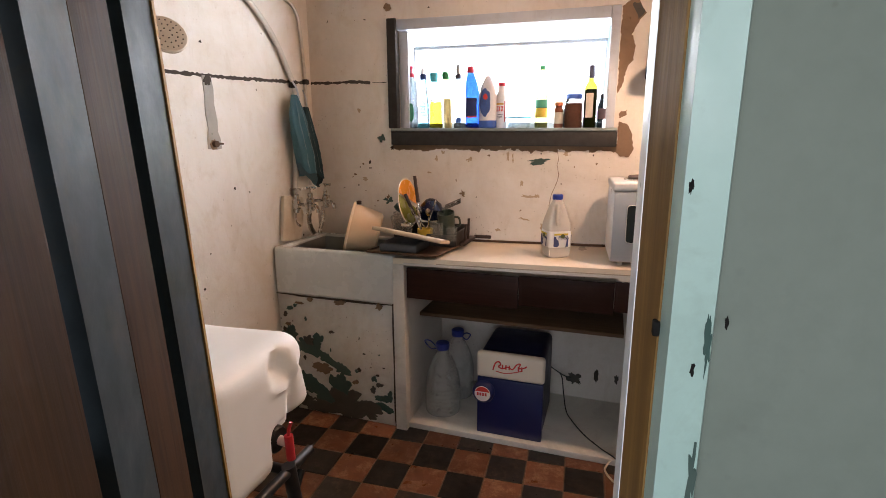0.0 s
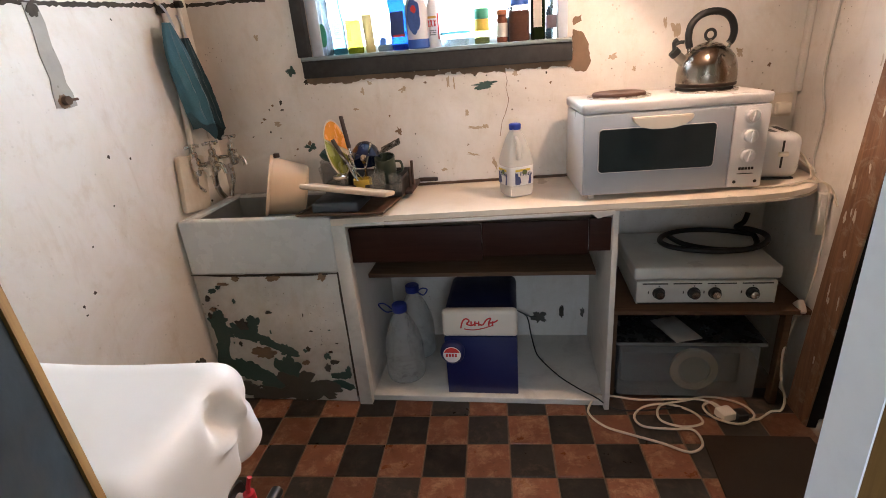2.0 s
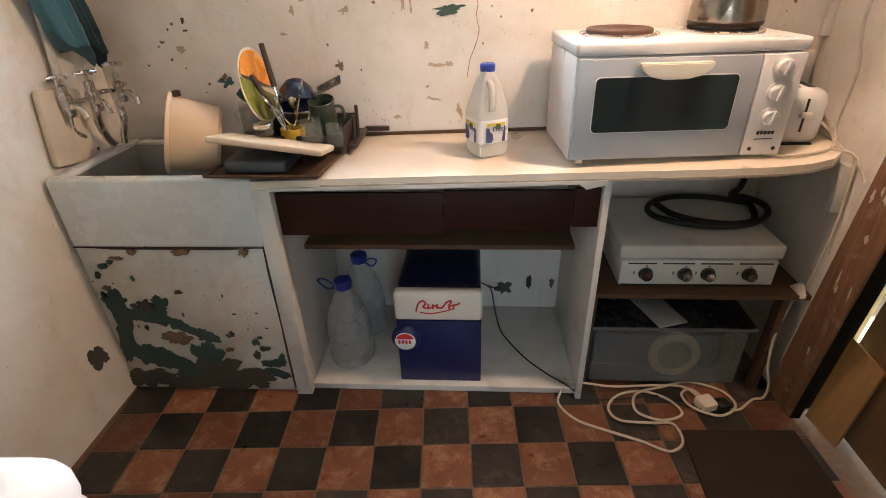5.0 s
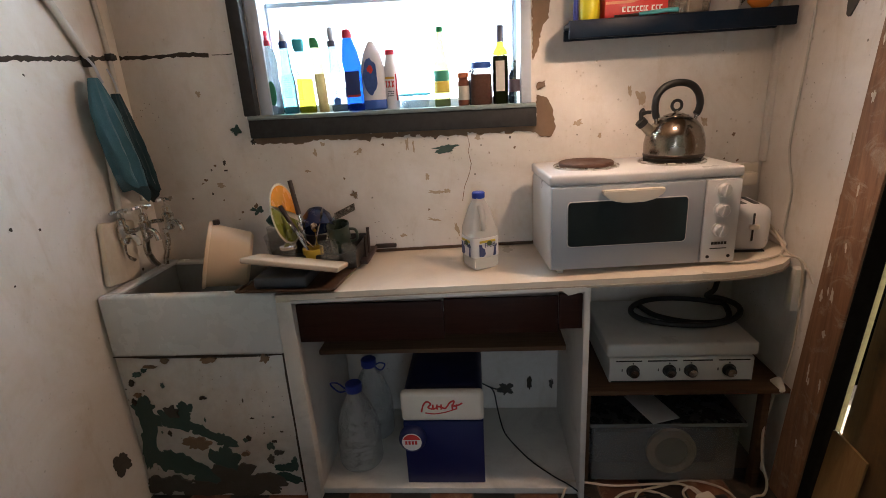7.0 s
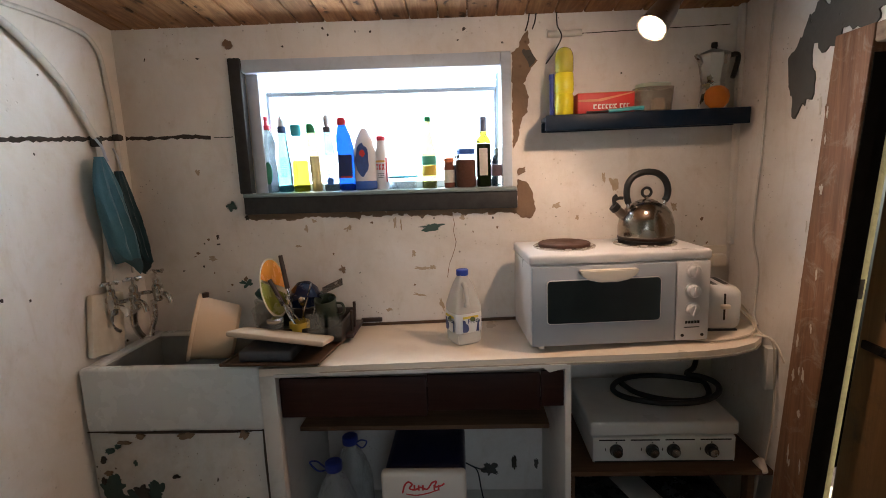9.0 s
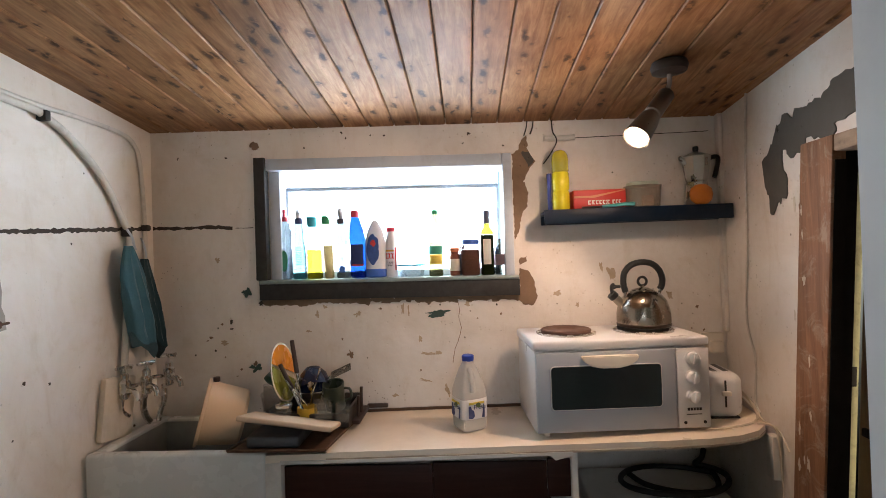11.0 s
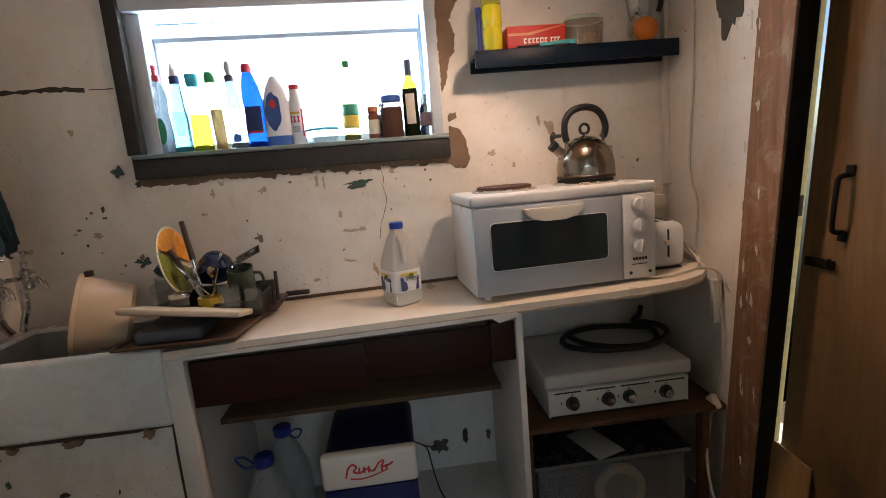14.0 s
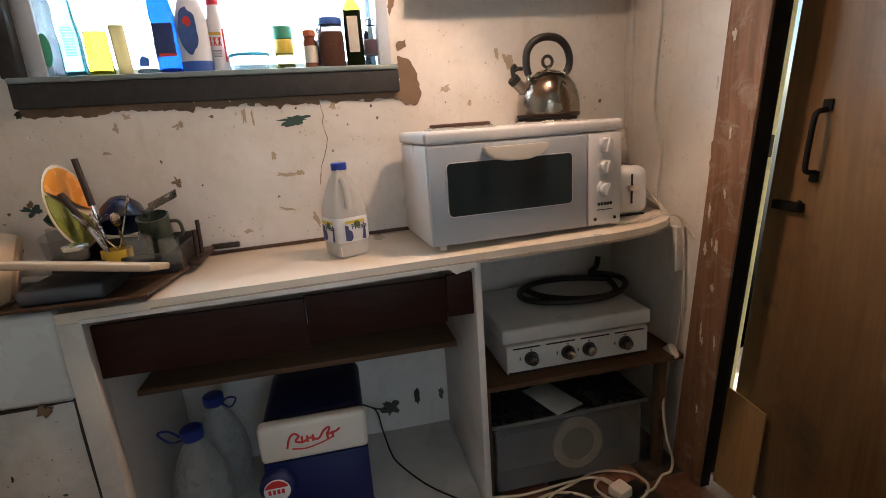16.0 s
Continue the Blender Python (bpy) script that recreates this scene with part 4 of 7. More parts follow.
WATER_PET = Mat("clear_crinkled_bottle_plastic", 0.14)
WATER_PET.color(WATER_PET.mix(WATER_PET.noise(26, 5), (0.55, 0.55, 0.53), (0.80, 0.80, 0.78))).thin(0.36).bump(WATER_PET.noise(38, 5, 0.7), 0.9, 0.02)
WATER_PET = WATER_PET.m
BLUE_CAP = plain("blue_plastic_cap", (0.02, 0.035, 0.22), 0.4)


def water_jug(at, turn, label):
    j = thing("water_jug", at, label, "water bottle", "water jugs")
    m = Matrix.Translation(at) @ Matrix.Rotation(radians(turn), 4, 'Z') @ Matrix.Diagonal((1.25, 1.25, 1.07, 1))
    rows = [(0.050, 0.0), (0.066, 0.006)]
    for i in range(6):
        z = 0.02 + i * 0.02
        rows += [(0.070, z), (0.0675, z + 0.010)]
    rows += [(0.069, 0.142), (0.062, 0.19), (0.047, 0.24), (0.031, 0.278), (0.021, 0.30), (0.021, 0.306)]
    g = shape()
    lathe(g, rows, 30, m)
    part("bottle", g, WATER_PET, j)
    g = shape()
    lathe(g, [(0.025, 0.306), (0.026, 0.31), (0.026, 0.334), (0.022, 0.338), (0, 0.339)], 26, m)
    part("cap", g, BLUE_CAP, j, "blue screw cap")
    g = shape()
    tube(g, [m @ Vector(p) for p in ((-0.024, 0, 0.312), (-0.05, 0.01, 0.335), (-0.072, 0.012, 0.335), (-0.062, 0.012, 0.312), (-0.045, 0.006, 0.300), (-0.024, 0, 0.306))], 0.0032, 8, 6)
    part("carry_handle", g, BLUE_CAP, j, "blue carrying loop")


water_jug((0.812, -0.245, 0.033), 10, "clear five-litre water bottle with a blue cap")
water_jug((0.832, -0.06, 0.033), 160, "clear five-litre water bottle with a blue cap")

# ---- washing-up by the sink ----
GREY_TIN = plain("grey_nonstick_tin", (0.085, 0.095, 0.11), 0.4, 0.4, vary=0.2)
BOARD = plain("stained_white_cutting_board", (0.52, 0.41, 0.29), 0.5, vary=0.08, scale=12, dirt=0.15)
DARK_HANDLE = plain("dark_brown_handle", (0.035, 0.018, 0.012), 0.45, vary=0.3)
CLEAR_GLASS = Mat("clear_drinking_glass", 0.05).color((0.30, 0.32, 0.30)).thin(0.16).m
YELLOW_TIN = plain("yellow_painted_tin", (0.72, 0.48, 0.05), 0.4, vary=0.1)
BLUE_GLAZE = plain("dark_blue_glaze", (0.008, 0.016, 0.05), 0.2, vary=0.2)
GREEN_GLAZE = plain("dark_green_glaze", (0.05, 0.065, 0.045), 0.3, vary=0.2)

bm = shape()
slab(bm, [(0.525, -0.452), (0.852, -0.458), (0.905, -0.05), (0.60, -0.03)], 0.004, Matrix.Translation((0, 0, 0.864)))
for a, b in (((0.525, -0.452), (0.852, -0.458)), ((0.852, -0.458), (0.905, -0.05)), ((0.60, -0.03), (0.525, -0.452))):
    tube(bm, [(*a, 0.870), (*b, 0.870)], 0.005, 6, 1)
single("drip_tray", bm, RUST, (0.70, -0.24, 0.864), "rusty brown metal draining tray beside the sink", "tray")
basin = thing("washing_up_basin", (0.45, -0.25, 0.84), "cream plastic basin propped on its side in the sink", "basin")
m = Matrix.Translation((0.470, -0.20, 0.902)) @ Matrix.Rotation(radians(24), 4, 'Z') @ Matrix.Rotation(radians(-75), 4, 'Y')
bm = shape()
lathe(bm, [(0.0, 0.0), (0.088, 0.0), (0.100, 0.010), (0.106, 0.06), (0.115, 0.140), (0.122, 0.145), (0.124, 0.151), (0.119, 0.153), (0.111, 0.142), (0.097, 0.014), (0.0, 0.007)], 40, m)
part("bowl", bm, CREAM_PLASTIC, basin)
bm = shape()
lathe(bm, [(0.0, -0.01), (0.012, -0.008), (0.012, 0.008), (0.0, 0.010)], 12, Matrix.Translation((0.389, -0.245, 1.057)))
part("lip_chip", bm, DARK_HANDLE, basin, "dark burnt spot on the rim")
bm = shape()
box(bm, 0.580, 0.760, -0.437, -0.27, 0.869, 0.908, 0.010, seg=3)
single("baking_tin", bm, GREY_TIN, (0.68, -0.33, 0.869), "upturned dark grey baking tin on the tray", "baking tin")
bm = shape()
box(bm, -0.158, 0.158, -0.085, 0.085, -0.009, 0.009, 0.006, Matrix.Translation((0.712, -0.375, 0.938)) @ Matrix.Rotation(radians(8), 4, 'Y') @ Matrix.Rotation(radians(-13), 4, 'X') @ Matrix.Rotation(radians(2), 4, 'Z'), 3)
single("cutting_board", bm, BOARD, (0.728, -0.325, 0.92), "stained pale cutting board tilted on the baking tin", "cutting board")
plate = thing("dinner_plate", (0.62, -0.17, 0.95), "patterned orange and green plate standing on edge", "plate")
m = Matrix.Translation((0.600, -0.175, 1.058)) @ Matrix.Rotation(radians(-1), 4, 'Z') @ Matrix.Rotation(radians(80), 4, 'Y')
bm = shape()
lathe(bm, [(0.0, 0.0), (0.06, 0.0), (0.07, 0.006), (0.112, 0.016), (0.114, 0.019), (0.110, 0.020), (0.068, 0.010), (0.0, 0.005)], 48, m)
part("dish", bm, plain("cream_glaze", (0.66, 0.60, 0.46), 0.2, vary=0.06), plate)
bm = shape()
pts = [(0.106 * math.cos(a), 0.106 * math.sin(a)) for a in np.linspace(radians(75), radians(240), 26)]
slab(bm, pts, 0.002, m @ Matrix.Translation((0, 0, 0.0185)))
part("orange_glaze", bm, plain("orange_glaze", (0.78, 0.30, 0.02), 0.25, vary=0.12), plate, "orange glaze")
bm = shape()
pts = [(0.104 * math.cos(a), 0.104 * math.sin(a)) for a in np.linspace(radians(245), radians(420), 24)]
slab(bm, pts, 0.002, m @ Matrix.Translation((0, 0, 0.0185)))
part("green_glaze", bm, plain("olive_green_glaze", (0.25, 0.27, 0.05), 0.25, vary=0.25), plate, "olive green glaze")


def knife(at, to, blade, label, kind="kitchen knife", name="kitchen_knife", mat=DARK_HANDLE, r=0.009):
    k = thing(name, at, label, kind, "cutlery in the drainer")
    a, b = Vector(at), Vector(to)
    g = shape()
    tube(g, [a + (b - a) * t for t in (0.45, 0.6, 0.8, 1.0)], r, 10, 3, r * 0.9)
    part("handle", g, mat, k, "dark handle")
    g = shape()
    tube(g, [a, a + (b - a) * 0.2, a + (b - a) * 0.45], blade, 8, 3)
    part("blade", g, STEEL, k, "steel blade")


knife((0.69, -0.20, 0.96), (0.655, -0.185, 1.185), 0.005, "knife with a long dark handle standing in the drainer")
knife((0.71, -0.24, 0.93), (0.618, -0.215, 1.10), 0.006, "knife with a dark handle standing in the drainer")
for a, b in (((0.75, -0.22, 0.95), (0.69, -0.24, 1.035)), ((0.755, -0.21, 0.95), (0.79, -0.20, 1.065)), ((0.735, -0.235, 0.95), (0.725, -0.25, 1.03)), ((0.76, -0.2, 0.95), (0.775, -0.25, 1.03))):
    a, b = Vector(a) - Vector((0.03, 0, 0.005)), Vector(b) - Vector((0.03, 0, 0.005))
    d = (b - a).normalized()
    bm = shape()
    tube(bm, [a, a + (b - a) * 0.7, b - d * 0.02], 0.003, 8, 3)
    m = Matrix.Translation(b) @ d.to_track_quat('Z', 'Y').to_matrix().to_4x4() @ Matrix.Diagonal((1, 0.35, 1.5, 1))
    lathe(bm, [(0.0, -0.018), (0.009, -0.012), (0.013, 0.0), (0.010, 0.012), (0.0, 0.017)], 14, m)
    single("spoon", bm, STEEL, a, "steel spoon standing in a tin", "spoon", "cutlery in the drainer")
bm = shape()
lathe(bm, [(0.034, 0.0), (0.036, 0.004), (0.037, 0.066), (0.034, 0.066), (0.033, 0.006), (0.0, 0.004)], 28, Matrix.Translation((0.722, -0.23, 0.879)))
single("cutlery_tin", bm, YELLOW_TIN, (0.722, -0.23, 0.879), "yellow tin holding cutlery", "tin")
bm = shape()
m = Matrix.Translation((0.722, -0.145, 1.025)) @ Matrix.Diagonal((1.15, 1.15, 1.15, 1)) @ Matrix.Rotation(radians(150), 4, 'X') @ Matrix.Rotation(radians(12), 4, 'Y')
lathe(bm, [(0.0, -0.04), (0.025, -0.038), (0.045, -0.015), (0.054, 0.02), (0.056, 0.03), (0.052, 0.03), (0.042, -0.012), (0.0, -0.034)], 30, m)
single("blue_bowl", bm, BLUE_GLAZE, (0.722, -0.145, 0.97), "dark blue bowl upside down in the drainer", "bowl")
bm = shape()
m = Matrix.Translation((0.812, -0.165, 0.918)) @ Matrix.Rotation(radians(16), 4, 'X')
lathe(bm, [(0.0, 0.0), (0.034, 0.0), (0.038, 0.005), (0.041, 0.105), (0.037, 0.105), (0.034, 0.008), (0.0, 0.006)], 30, m)
tube(bm, [m @ Vector(p) for p in ((0.039, 0, 0.085), (0.062, 0, 0.08), (0.064, 0, 0.045), (0.038, 0, 0.03))], 0.005, 8)
single("green_mug", bm, GREEN_GLAZE, (0.812, -0.165, 0.918), "dark green mug in the drainer", "mug")


def tumbler(at, r, h, label, square=0.0, tilt=0):
    g = shape()
    lathe(g, [(0.0, 0.0), (r * 0.9, 0.0), (r, 0.004), (r, h), (r * 0.93, h), (r * 0.9, 0.008), (0.0, 0.007)], 28, Matrix.Translation(at) @ Matrix.Rotation(radians(tilt), 4, 'X') @ Matrix.Rotation(radians(20), 4, 'Z'), square)
    single("glass_jar", g, CLEAR_GLASS, at, label, "glass jar", "glasses in the drainer")


tumbler((0.800, -0.29, 0.920), 0.032, 0.062, "square glass jar upside down", 0.7)
tumbler((0.865, -0.27, 0.90), 0.026, 0.065, "small drinking glass in the drainer")
tumbler((0.585, -0.20, 0.90), 0.036, 0.10, "clear glass jar with a dark lid behind the plate", 0.0, 18)
tumbler((0.665, -0.31, 0.944), 0.027, 0.030, "small glass jar standing on the cutting board")
bm = shape()
lathe(bm, [(0.026, 0), (0.029, 0.003), (0.029, 0.012), (0.025, 0.015), (0, 0.015)], 26, Matrix.Translation((0.665, -0.31, 0.967)))
single("jar_lid", bm, STEEL, (0.665, -0.31, 0.967), "silver metal lid on a small glass jar", "lid")
bm = shape()
box(bm, -0.012, 0.075, -0.018, 0.018, -0.001, 0.001, 0, Matrix.Translation((0.80, -0.14, 1.04)) @ Matrix.Rotation(radians(-24), 4, 'Y') @ Matrix.Rotation(radians(35), 4, 'X'))
tube(bm, [(0.79, -0.14, 1.035), (0.77, -0.15, 1.01), (0.755, -0.16, 0.95)], 0.004, 8, 4)
single("spatula", bm, STEEL, (0.755, -0.16, 0.95), "steel spatula standing in the drainer", "spatula")
rack = thing("drainer_rack", (0.90, -0.12, 0.866), "dark wooden rail of a plate rack", "rack")
bm = shape()
box(bm, 0.885, 0.915, -0.22, -0.03, 0.870, 0.886, 0.004)
part("rail", bm, DARK_HANDLE, rack)
for y, z in ((-0.17, 0.965), (-0.12, 0.985)):
    bm = shape()
    tube(bm, [(0.90, y, 0.884), (0.902, y, 0.93), (0.903, y, z)], 0.006, 8, 2)
    part("peg", bm, DARK_HANDLE, rack)
bm = shape()
box(bm, 0.905, 0.99, -0.028, -0.012, 0.872, 0.888, 0.003)
part("batten", bm, DARK_HANDLE, rack)

bm = shape()
lathe(bm, [(0.0, 0.0), (0.03, 0.002), (0.042, 0.014), (0.036, 0.03), (0.012, 0.036), (0.0, 0.034)], 18, Matrix.Translation((0.545, -0.10, 1.0)) @ Matrix.Rotation(radians(24), 4, 'Y'), 0.3)
single("scourer", bm, cloth_mat("dark_green_scourer", (0.012, 0.05, 0.035)), (0.545, -0.10, 1.0), "dark green scourer lying on a glass jar", "scourer")
tumbler((0.545, -0.11, 0.90), 0.036, 0.10, "clear glass jar under a green scourer")

drainer = thing("dish_drainer", (0.72, -0.16, 0.868), "dark brown plastic dish drainer crowded with dishes", "dish drainer")
DRAINER = plain("dark_brown_plastic", (0.022, 0.016, 0.012), 0.5, vary=0.2)
for dims in ((0.575, 0.885, -0.262, -0.250, 0.872, 0.925), (0.575, 0.885, -0.062, -0.050, 0.872, 0.945), (0.575, 0.587, -0.25, -0.062, 0.872, 0.94), (0.873, 0.885, -0.25, -0.062, 0.872, 0.935), (0.587, 0.873, -0.25, -0.062, 0.868, 0.876)):
    bm = shape()
    box(bm, *dims, 0.003)
    part("side" if dims[4] > 0.87 else "floor", bm, DRAINER, drainer)

# ---- milk bottle ----
HDPE = Mat("milky_translucent_plastic", 0.32)
HDPE.color(HDPE.mix(HDPE.noise(20, 3), (0.62, 0.60, 0.55), (0.72, 0.70, 0.65))).thin(0.62)
HDPE = HDPE.m
milk = thing("milk_bottle", (1.325, -0.235, 0.858), "two-litre plastic milk bottle, nearly empty, on the worktop", "milk bottle")
M = Matrix.Translation((1.325, -0.235, 0.859)) @ Matrix.Rotation(radians(28), 4, 'Z')
bm = shape()
lathe(bm, [(0.044, 0.0), (0.051, 0.007), (0.053, 0.04), (0.053, 0.118), (0.0535, 0.126), (0.0515, 0.142), (0.045, 0.165), (0.037, 0.192), (0.029, 0.216), (0.021, 0.232), (0.018, 0.238), (0.018, 0.247)], 44, M, 0.62)
for v in bm.verts:
    p = M.inverted() @ v.co
    lip = math.exp(-((p.z - 0.180) / 0.030) ** 2) * math.exp(-((p.x - p.y * 0.0 + 0.002) / 0.012) ** 2)
    if p.y < 0 and p.z > 0.13:
        v.co = M @ Vector((p.x, p.y + 0.016 * lip, p.z))
part("body", bm, HDPE, milk)
bm = shape()
lathe(bm, [(0.042, 0.002), (0.049, 0.008), (0.0505, 0.030), (0.0505, 0.036), (0.0, 0.037)], 40, M, 0.62)
part("milk", bm, plain("white_milk", (0.80, 0.78, 0.72), 0.3, vary=0.02), milk, "milk left in the bottom")
bm = shape()
tube(bm, [M @ Vector(p) for p in ((-0.010, -0.026, 0.218), (-0.012, -0.046, 0.205), (-0.014, -0.055, 0.175), (-0.014, -0.054, 0.142))], 0.0100, 12, 6)
part("grip", bm, HDPE, milk)
bm = shape()
lathe(bm, [(0.021, 0.244), (0.022, 0.247), (0.022, 0.262), (0.019, 0.265), (0, 0.265)], 26, M)
part("cap", bm, plain("bright_blue_cap", (0.02, 0.05, 0.32), 0.4), milk, "blue screw cap")
bm = shape()
lathe(bm, [(0.0538, 0.046), (0.0542, 0.047), (0.0542, 0.114), (0.0538, 0.115)], 44, M, 0.62)
label_ = part("wrap_label", bm, plain("white_label", (0.70, 0.69, 0.68), 0.5, vary=0.05), milk, "white wrap label")
LABEL_NAVY = plain("blue_label_print", (0.05, 0.065, 0.17), 0.5, vary=0.3, scale=90)
for side in range(4):
    R = M @ Matrix.Rotation(radians(90 * side), 4, 'Z') @ Matrix.Translation((0.0, -0.0548, 0.0)) @ Matrix.Rotation(radians(90), 4, 'X') @ Matrix.Translation((0, 0.042, 0)) @ Matrix.Diagonal((0.8, 1.15, 1, 1)) @ Matrix.Translation((0, -0.058, 0))
    bm = shape()
    slab(bm, [(-0.040, 0.066), (-0.020, 0.064), (-0.010, 0.072), (-0.014, 0.088), (-0.024, 0.092), (-0.028, 0.102), (-0.040, 0.104)], 0.001, R)
    part("blue_print", bm, LABEL_NAVY, label_, "blue printed area")
    bm = shape()
    slab(bm, [(0.026, 0.064), (0.040, 0.064), (0.040, 0.098), (0.033, 0.094), (0.030, 0.08)], 0.001, R)
    part("blue_print", bm, LABEL_NAVY, label_, "blue printed areas")
    bm = shape()
    box(bm, -0.038, 0.038, 0.107, 0.114, 0, 0.001, 0, R)
    part("yellow_print", bm, plain("yellow_label_print", (0.66, 0.50, 0.06), 0.5), label_, "yellow printed band")
    bm = shape()
    lathe(bm, [(0.012, 0.0008), (0.012, 0.0022), (0, 0.0022)], 20, R @ Matrix.Translation((0.008, 0.104, 0)) @ Matrix.Diagonal((1, 0.65, 1, 1)))
    part("round_mark", bm, plain("olive_mark", (0.10, 0.13, 0.04), 0.5), label_, "small dark oval mark")


def words(text, size, m, material, name, parent=None, label="", at=None, flat=0.0006):
    """Letters of the built-in font as a thin mesh."""
    curve = bpy.data.curves.new(name, 'FONT')
    curve.body, curve.size, curve.extrude, curve.align_x, curve.align_y = text, size, flat, 'CENTER', 'CENTER'
    tmp = bpy.data.objects.new(name, curve)
    scene.collection.objects.link(tmp)
    me = bpy.data.meshes.new_from_object(tmp)
    bpy.data.objects.remove(tmp)
    g = shape()
    g.from_mesh(me)
    bpy.data.meshes.remove(me)
    g.transform(m)
    return part(name, g, material, parent, label, smooth=False)


INK = plain("dark_blue_ink", (0.03, 0.04, 0.12), 0.5)
for side in (0, 3):
    R = M @ Matrix.Rotation(radians(90 * side), 4, 'Z') @ Matrix.Translation((0.0, -0.0555, 0.0)) @ Matrix.Rotation(radians(90), 4, 'X')
    words("Fresh", 0.022, R @ Matrix.Translation((0.012, 0.088, 0.0004)), INK, "lettering", label_, "dark lettering")

# ---- mini oven with two plates, kettle, toaster ----
OVEN_WHITE = plain("white_oven_enamel", (0.63, 0.63, 0.63), 0.35, vary=0.04, scale=8, bump=0.02, dirt=0.08)
OVEN_GREY = plain("silver_grey_door_plastic", (0.36, 0.39, 0.43), 0.4, vary=0.04, scale=8)
OVEN_GLASS = plain("dark_oven_glass", (0.012, 0.018, 0.021), 0.14, vary=0.3, scale=6, bump=0)
HOTPLATE = plain("rust_brown_hotplate", (0.085, 0.035, 0.02), 0.55, 0.2, vary=0.4, scale=20, dirt=0.3)
oven = thing("mini_oven", (1.84, -0.23, 0.868), "white countertop mini oven with two hotplates", "mini oven")
O = Matrix.Translation((1.548, -0.386, 0.868)) @ Matrix.Rotation(radians(4.0), 4, 'Z')
W, D = 0.588, 0.315


def obox(name, dims, mat, parent, bevel=0.003, label="", seg=2):
    g = shape()
    box(g, *dims, bevel, O, seg)
    return part(name, g, mat, parent, label)


obox("body", (0.0, W, 0.012, D, 0.012, 0.288), OVEN_WHITE, oven, 0.008)
obox("top", (-0.004, W + 0.004, 0.0, D + 0.004, 0.289, 0.322), OVEN_WHITE, oven, 0.009, "white enamel top", 3)
door = obox("door", (0.003, 0.474, -0.004, 0.0118, 0.018, 0.284), OVEN_GREY, oven, 0.004, "pale grey door")


def rounded(x0, x1, z0, z1, r):
    """An upright outline with round corners."""
    out = []
    for cx, cz, a in ((x1 - r, z1 - r, 0), (x0 + r, z1 - r, 90), (x0 + r, z0 + r, 180), (x1 - r, z0 + r, 270)):
        out += [(cx + r * math.cos(radians(a + 18 * i)), cz + r * math.sin(radians(a + 18 * i))) for i in range(6)]
    return out


UPRIGHT = O @ Matrix.Rotation(radians(90), 4, 'X')
bm = shape()
slab(bm, rounded(0.050, 0.424, 0.093, 0.240, 0.014), 0.0025, UPRIGHT @ Matrix.Translation((0, 0, 0.0042)))
part("window_rim", bm, WHITE_PRINT, door, "thin white rim", smooth=False)
bm = shape()
slab(bm, rounded(0.0525, 0.4215, 0.0955, 0.2375, 0.012), 0.0015, UPRIGHT @ Matrix.Translation((0, 0, 0.0068)))
part("window_pane", bm, OVEN_GLASS, door, "dark glass pane", smooth=False)
bm = shape()
slab(bm, [(-0.095, 0.015), (0.095, 0.015), (0.09, 0.0), (0.066, -0.017), (0.03, -0.025), (-0.03, -0.025), (-0.066, -0.017), (-0.09, 0.0)], 0.026, O @ Matrix.Translation((0.247, -0.0045, 0.258)) @ Matrix.Rotation(radians(90), 4, 'X'))
bmesh.ops.bevel(bm, geom=bm.edges[:], offset=0.003, segments=2, affect='EDGES')
part("handle", bm, OFF_WHITE, door, "cream plastic pull handle")
panel = obox("control_panel", (0.478, W - 0.002, -0.003, 0.0118, 0.018, 0.284), OVEN_WHITE, oven, 0.003, "white control panel")
for z in (0.252, 0.188, 0.124):
    m = O @ Matrix.Translation((0.529, -0.003, z)) @ Matrix.Rotation(radians(90), 4, 'X')
    bm = shape()
    lathe(bm, [(0.025, 0), (0.026, 0.003), (0.021, 0.005), (0.020, 0.016), (0.017, 0.019), (0, 0.019)], 28, m)
    knob = part("knob", bm, OVEN_WHITE, panel, "white control knob")
    bm = shape()
    box(bm, -0.0045, 0.0045, -0.019, 0.019, 0.019, 0.026, 0.002, m @ Matrix.Rotation(radians(-12), 4, 'Z'))
    part("grip", bm, OVEN_WHITE, knob)
bm = shape()
for x in (0.508, 0.518, 0.528, 0.538, 0.548):
    box(bm, x, x + 0.0075, -0.0045, -0.0028, 0.076, 0.085, 0, O)
box(bm, 0.505, 0.556, -0.0045, -0.0028, 0.062, 0.0645, 0, O)
part("print", bm, BLACK_PLASTIC, panel, "dark printed bars")
for x in (0.500, 0.566):
    bm = shape()
    lathe(bm, [(0.0055, 0), (0.005, 0.002), (0, 0.002)], 14, O @ Matrix.Translation((x, -0.003, 0.036)) @ Matrix.Rotation(radians(90), 4, 'X'))
    part("indicator", bm, BLACK_PLASTIC, panel, "small dark indicator lamp")
for x in (0.03, W - 0.05):
    for y in (0.03, D - 0.04):
        obox("foot", (x, x + 0.02, y, y + 0.02, -0.004, 0.0118), OFF_WHITE, oven, 0.002)
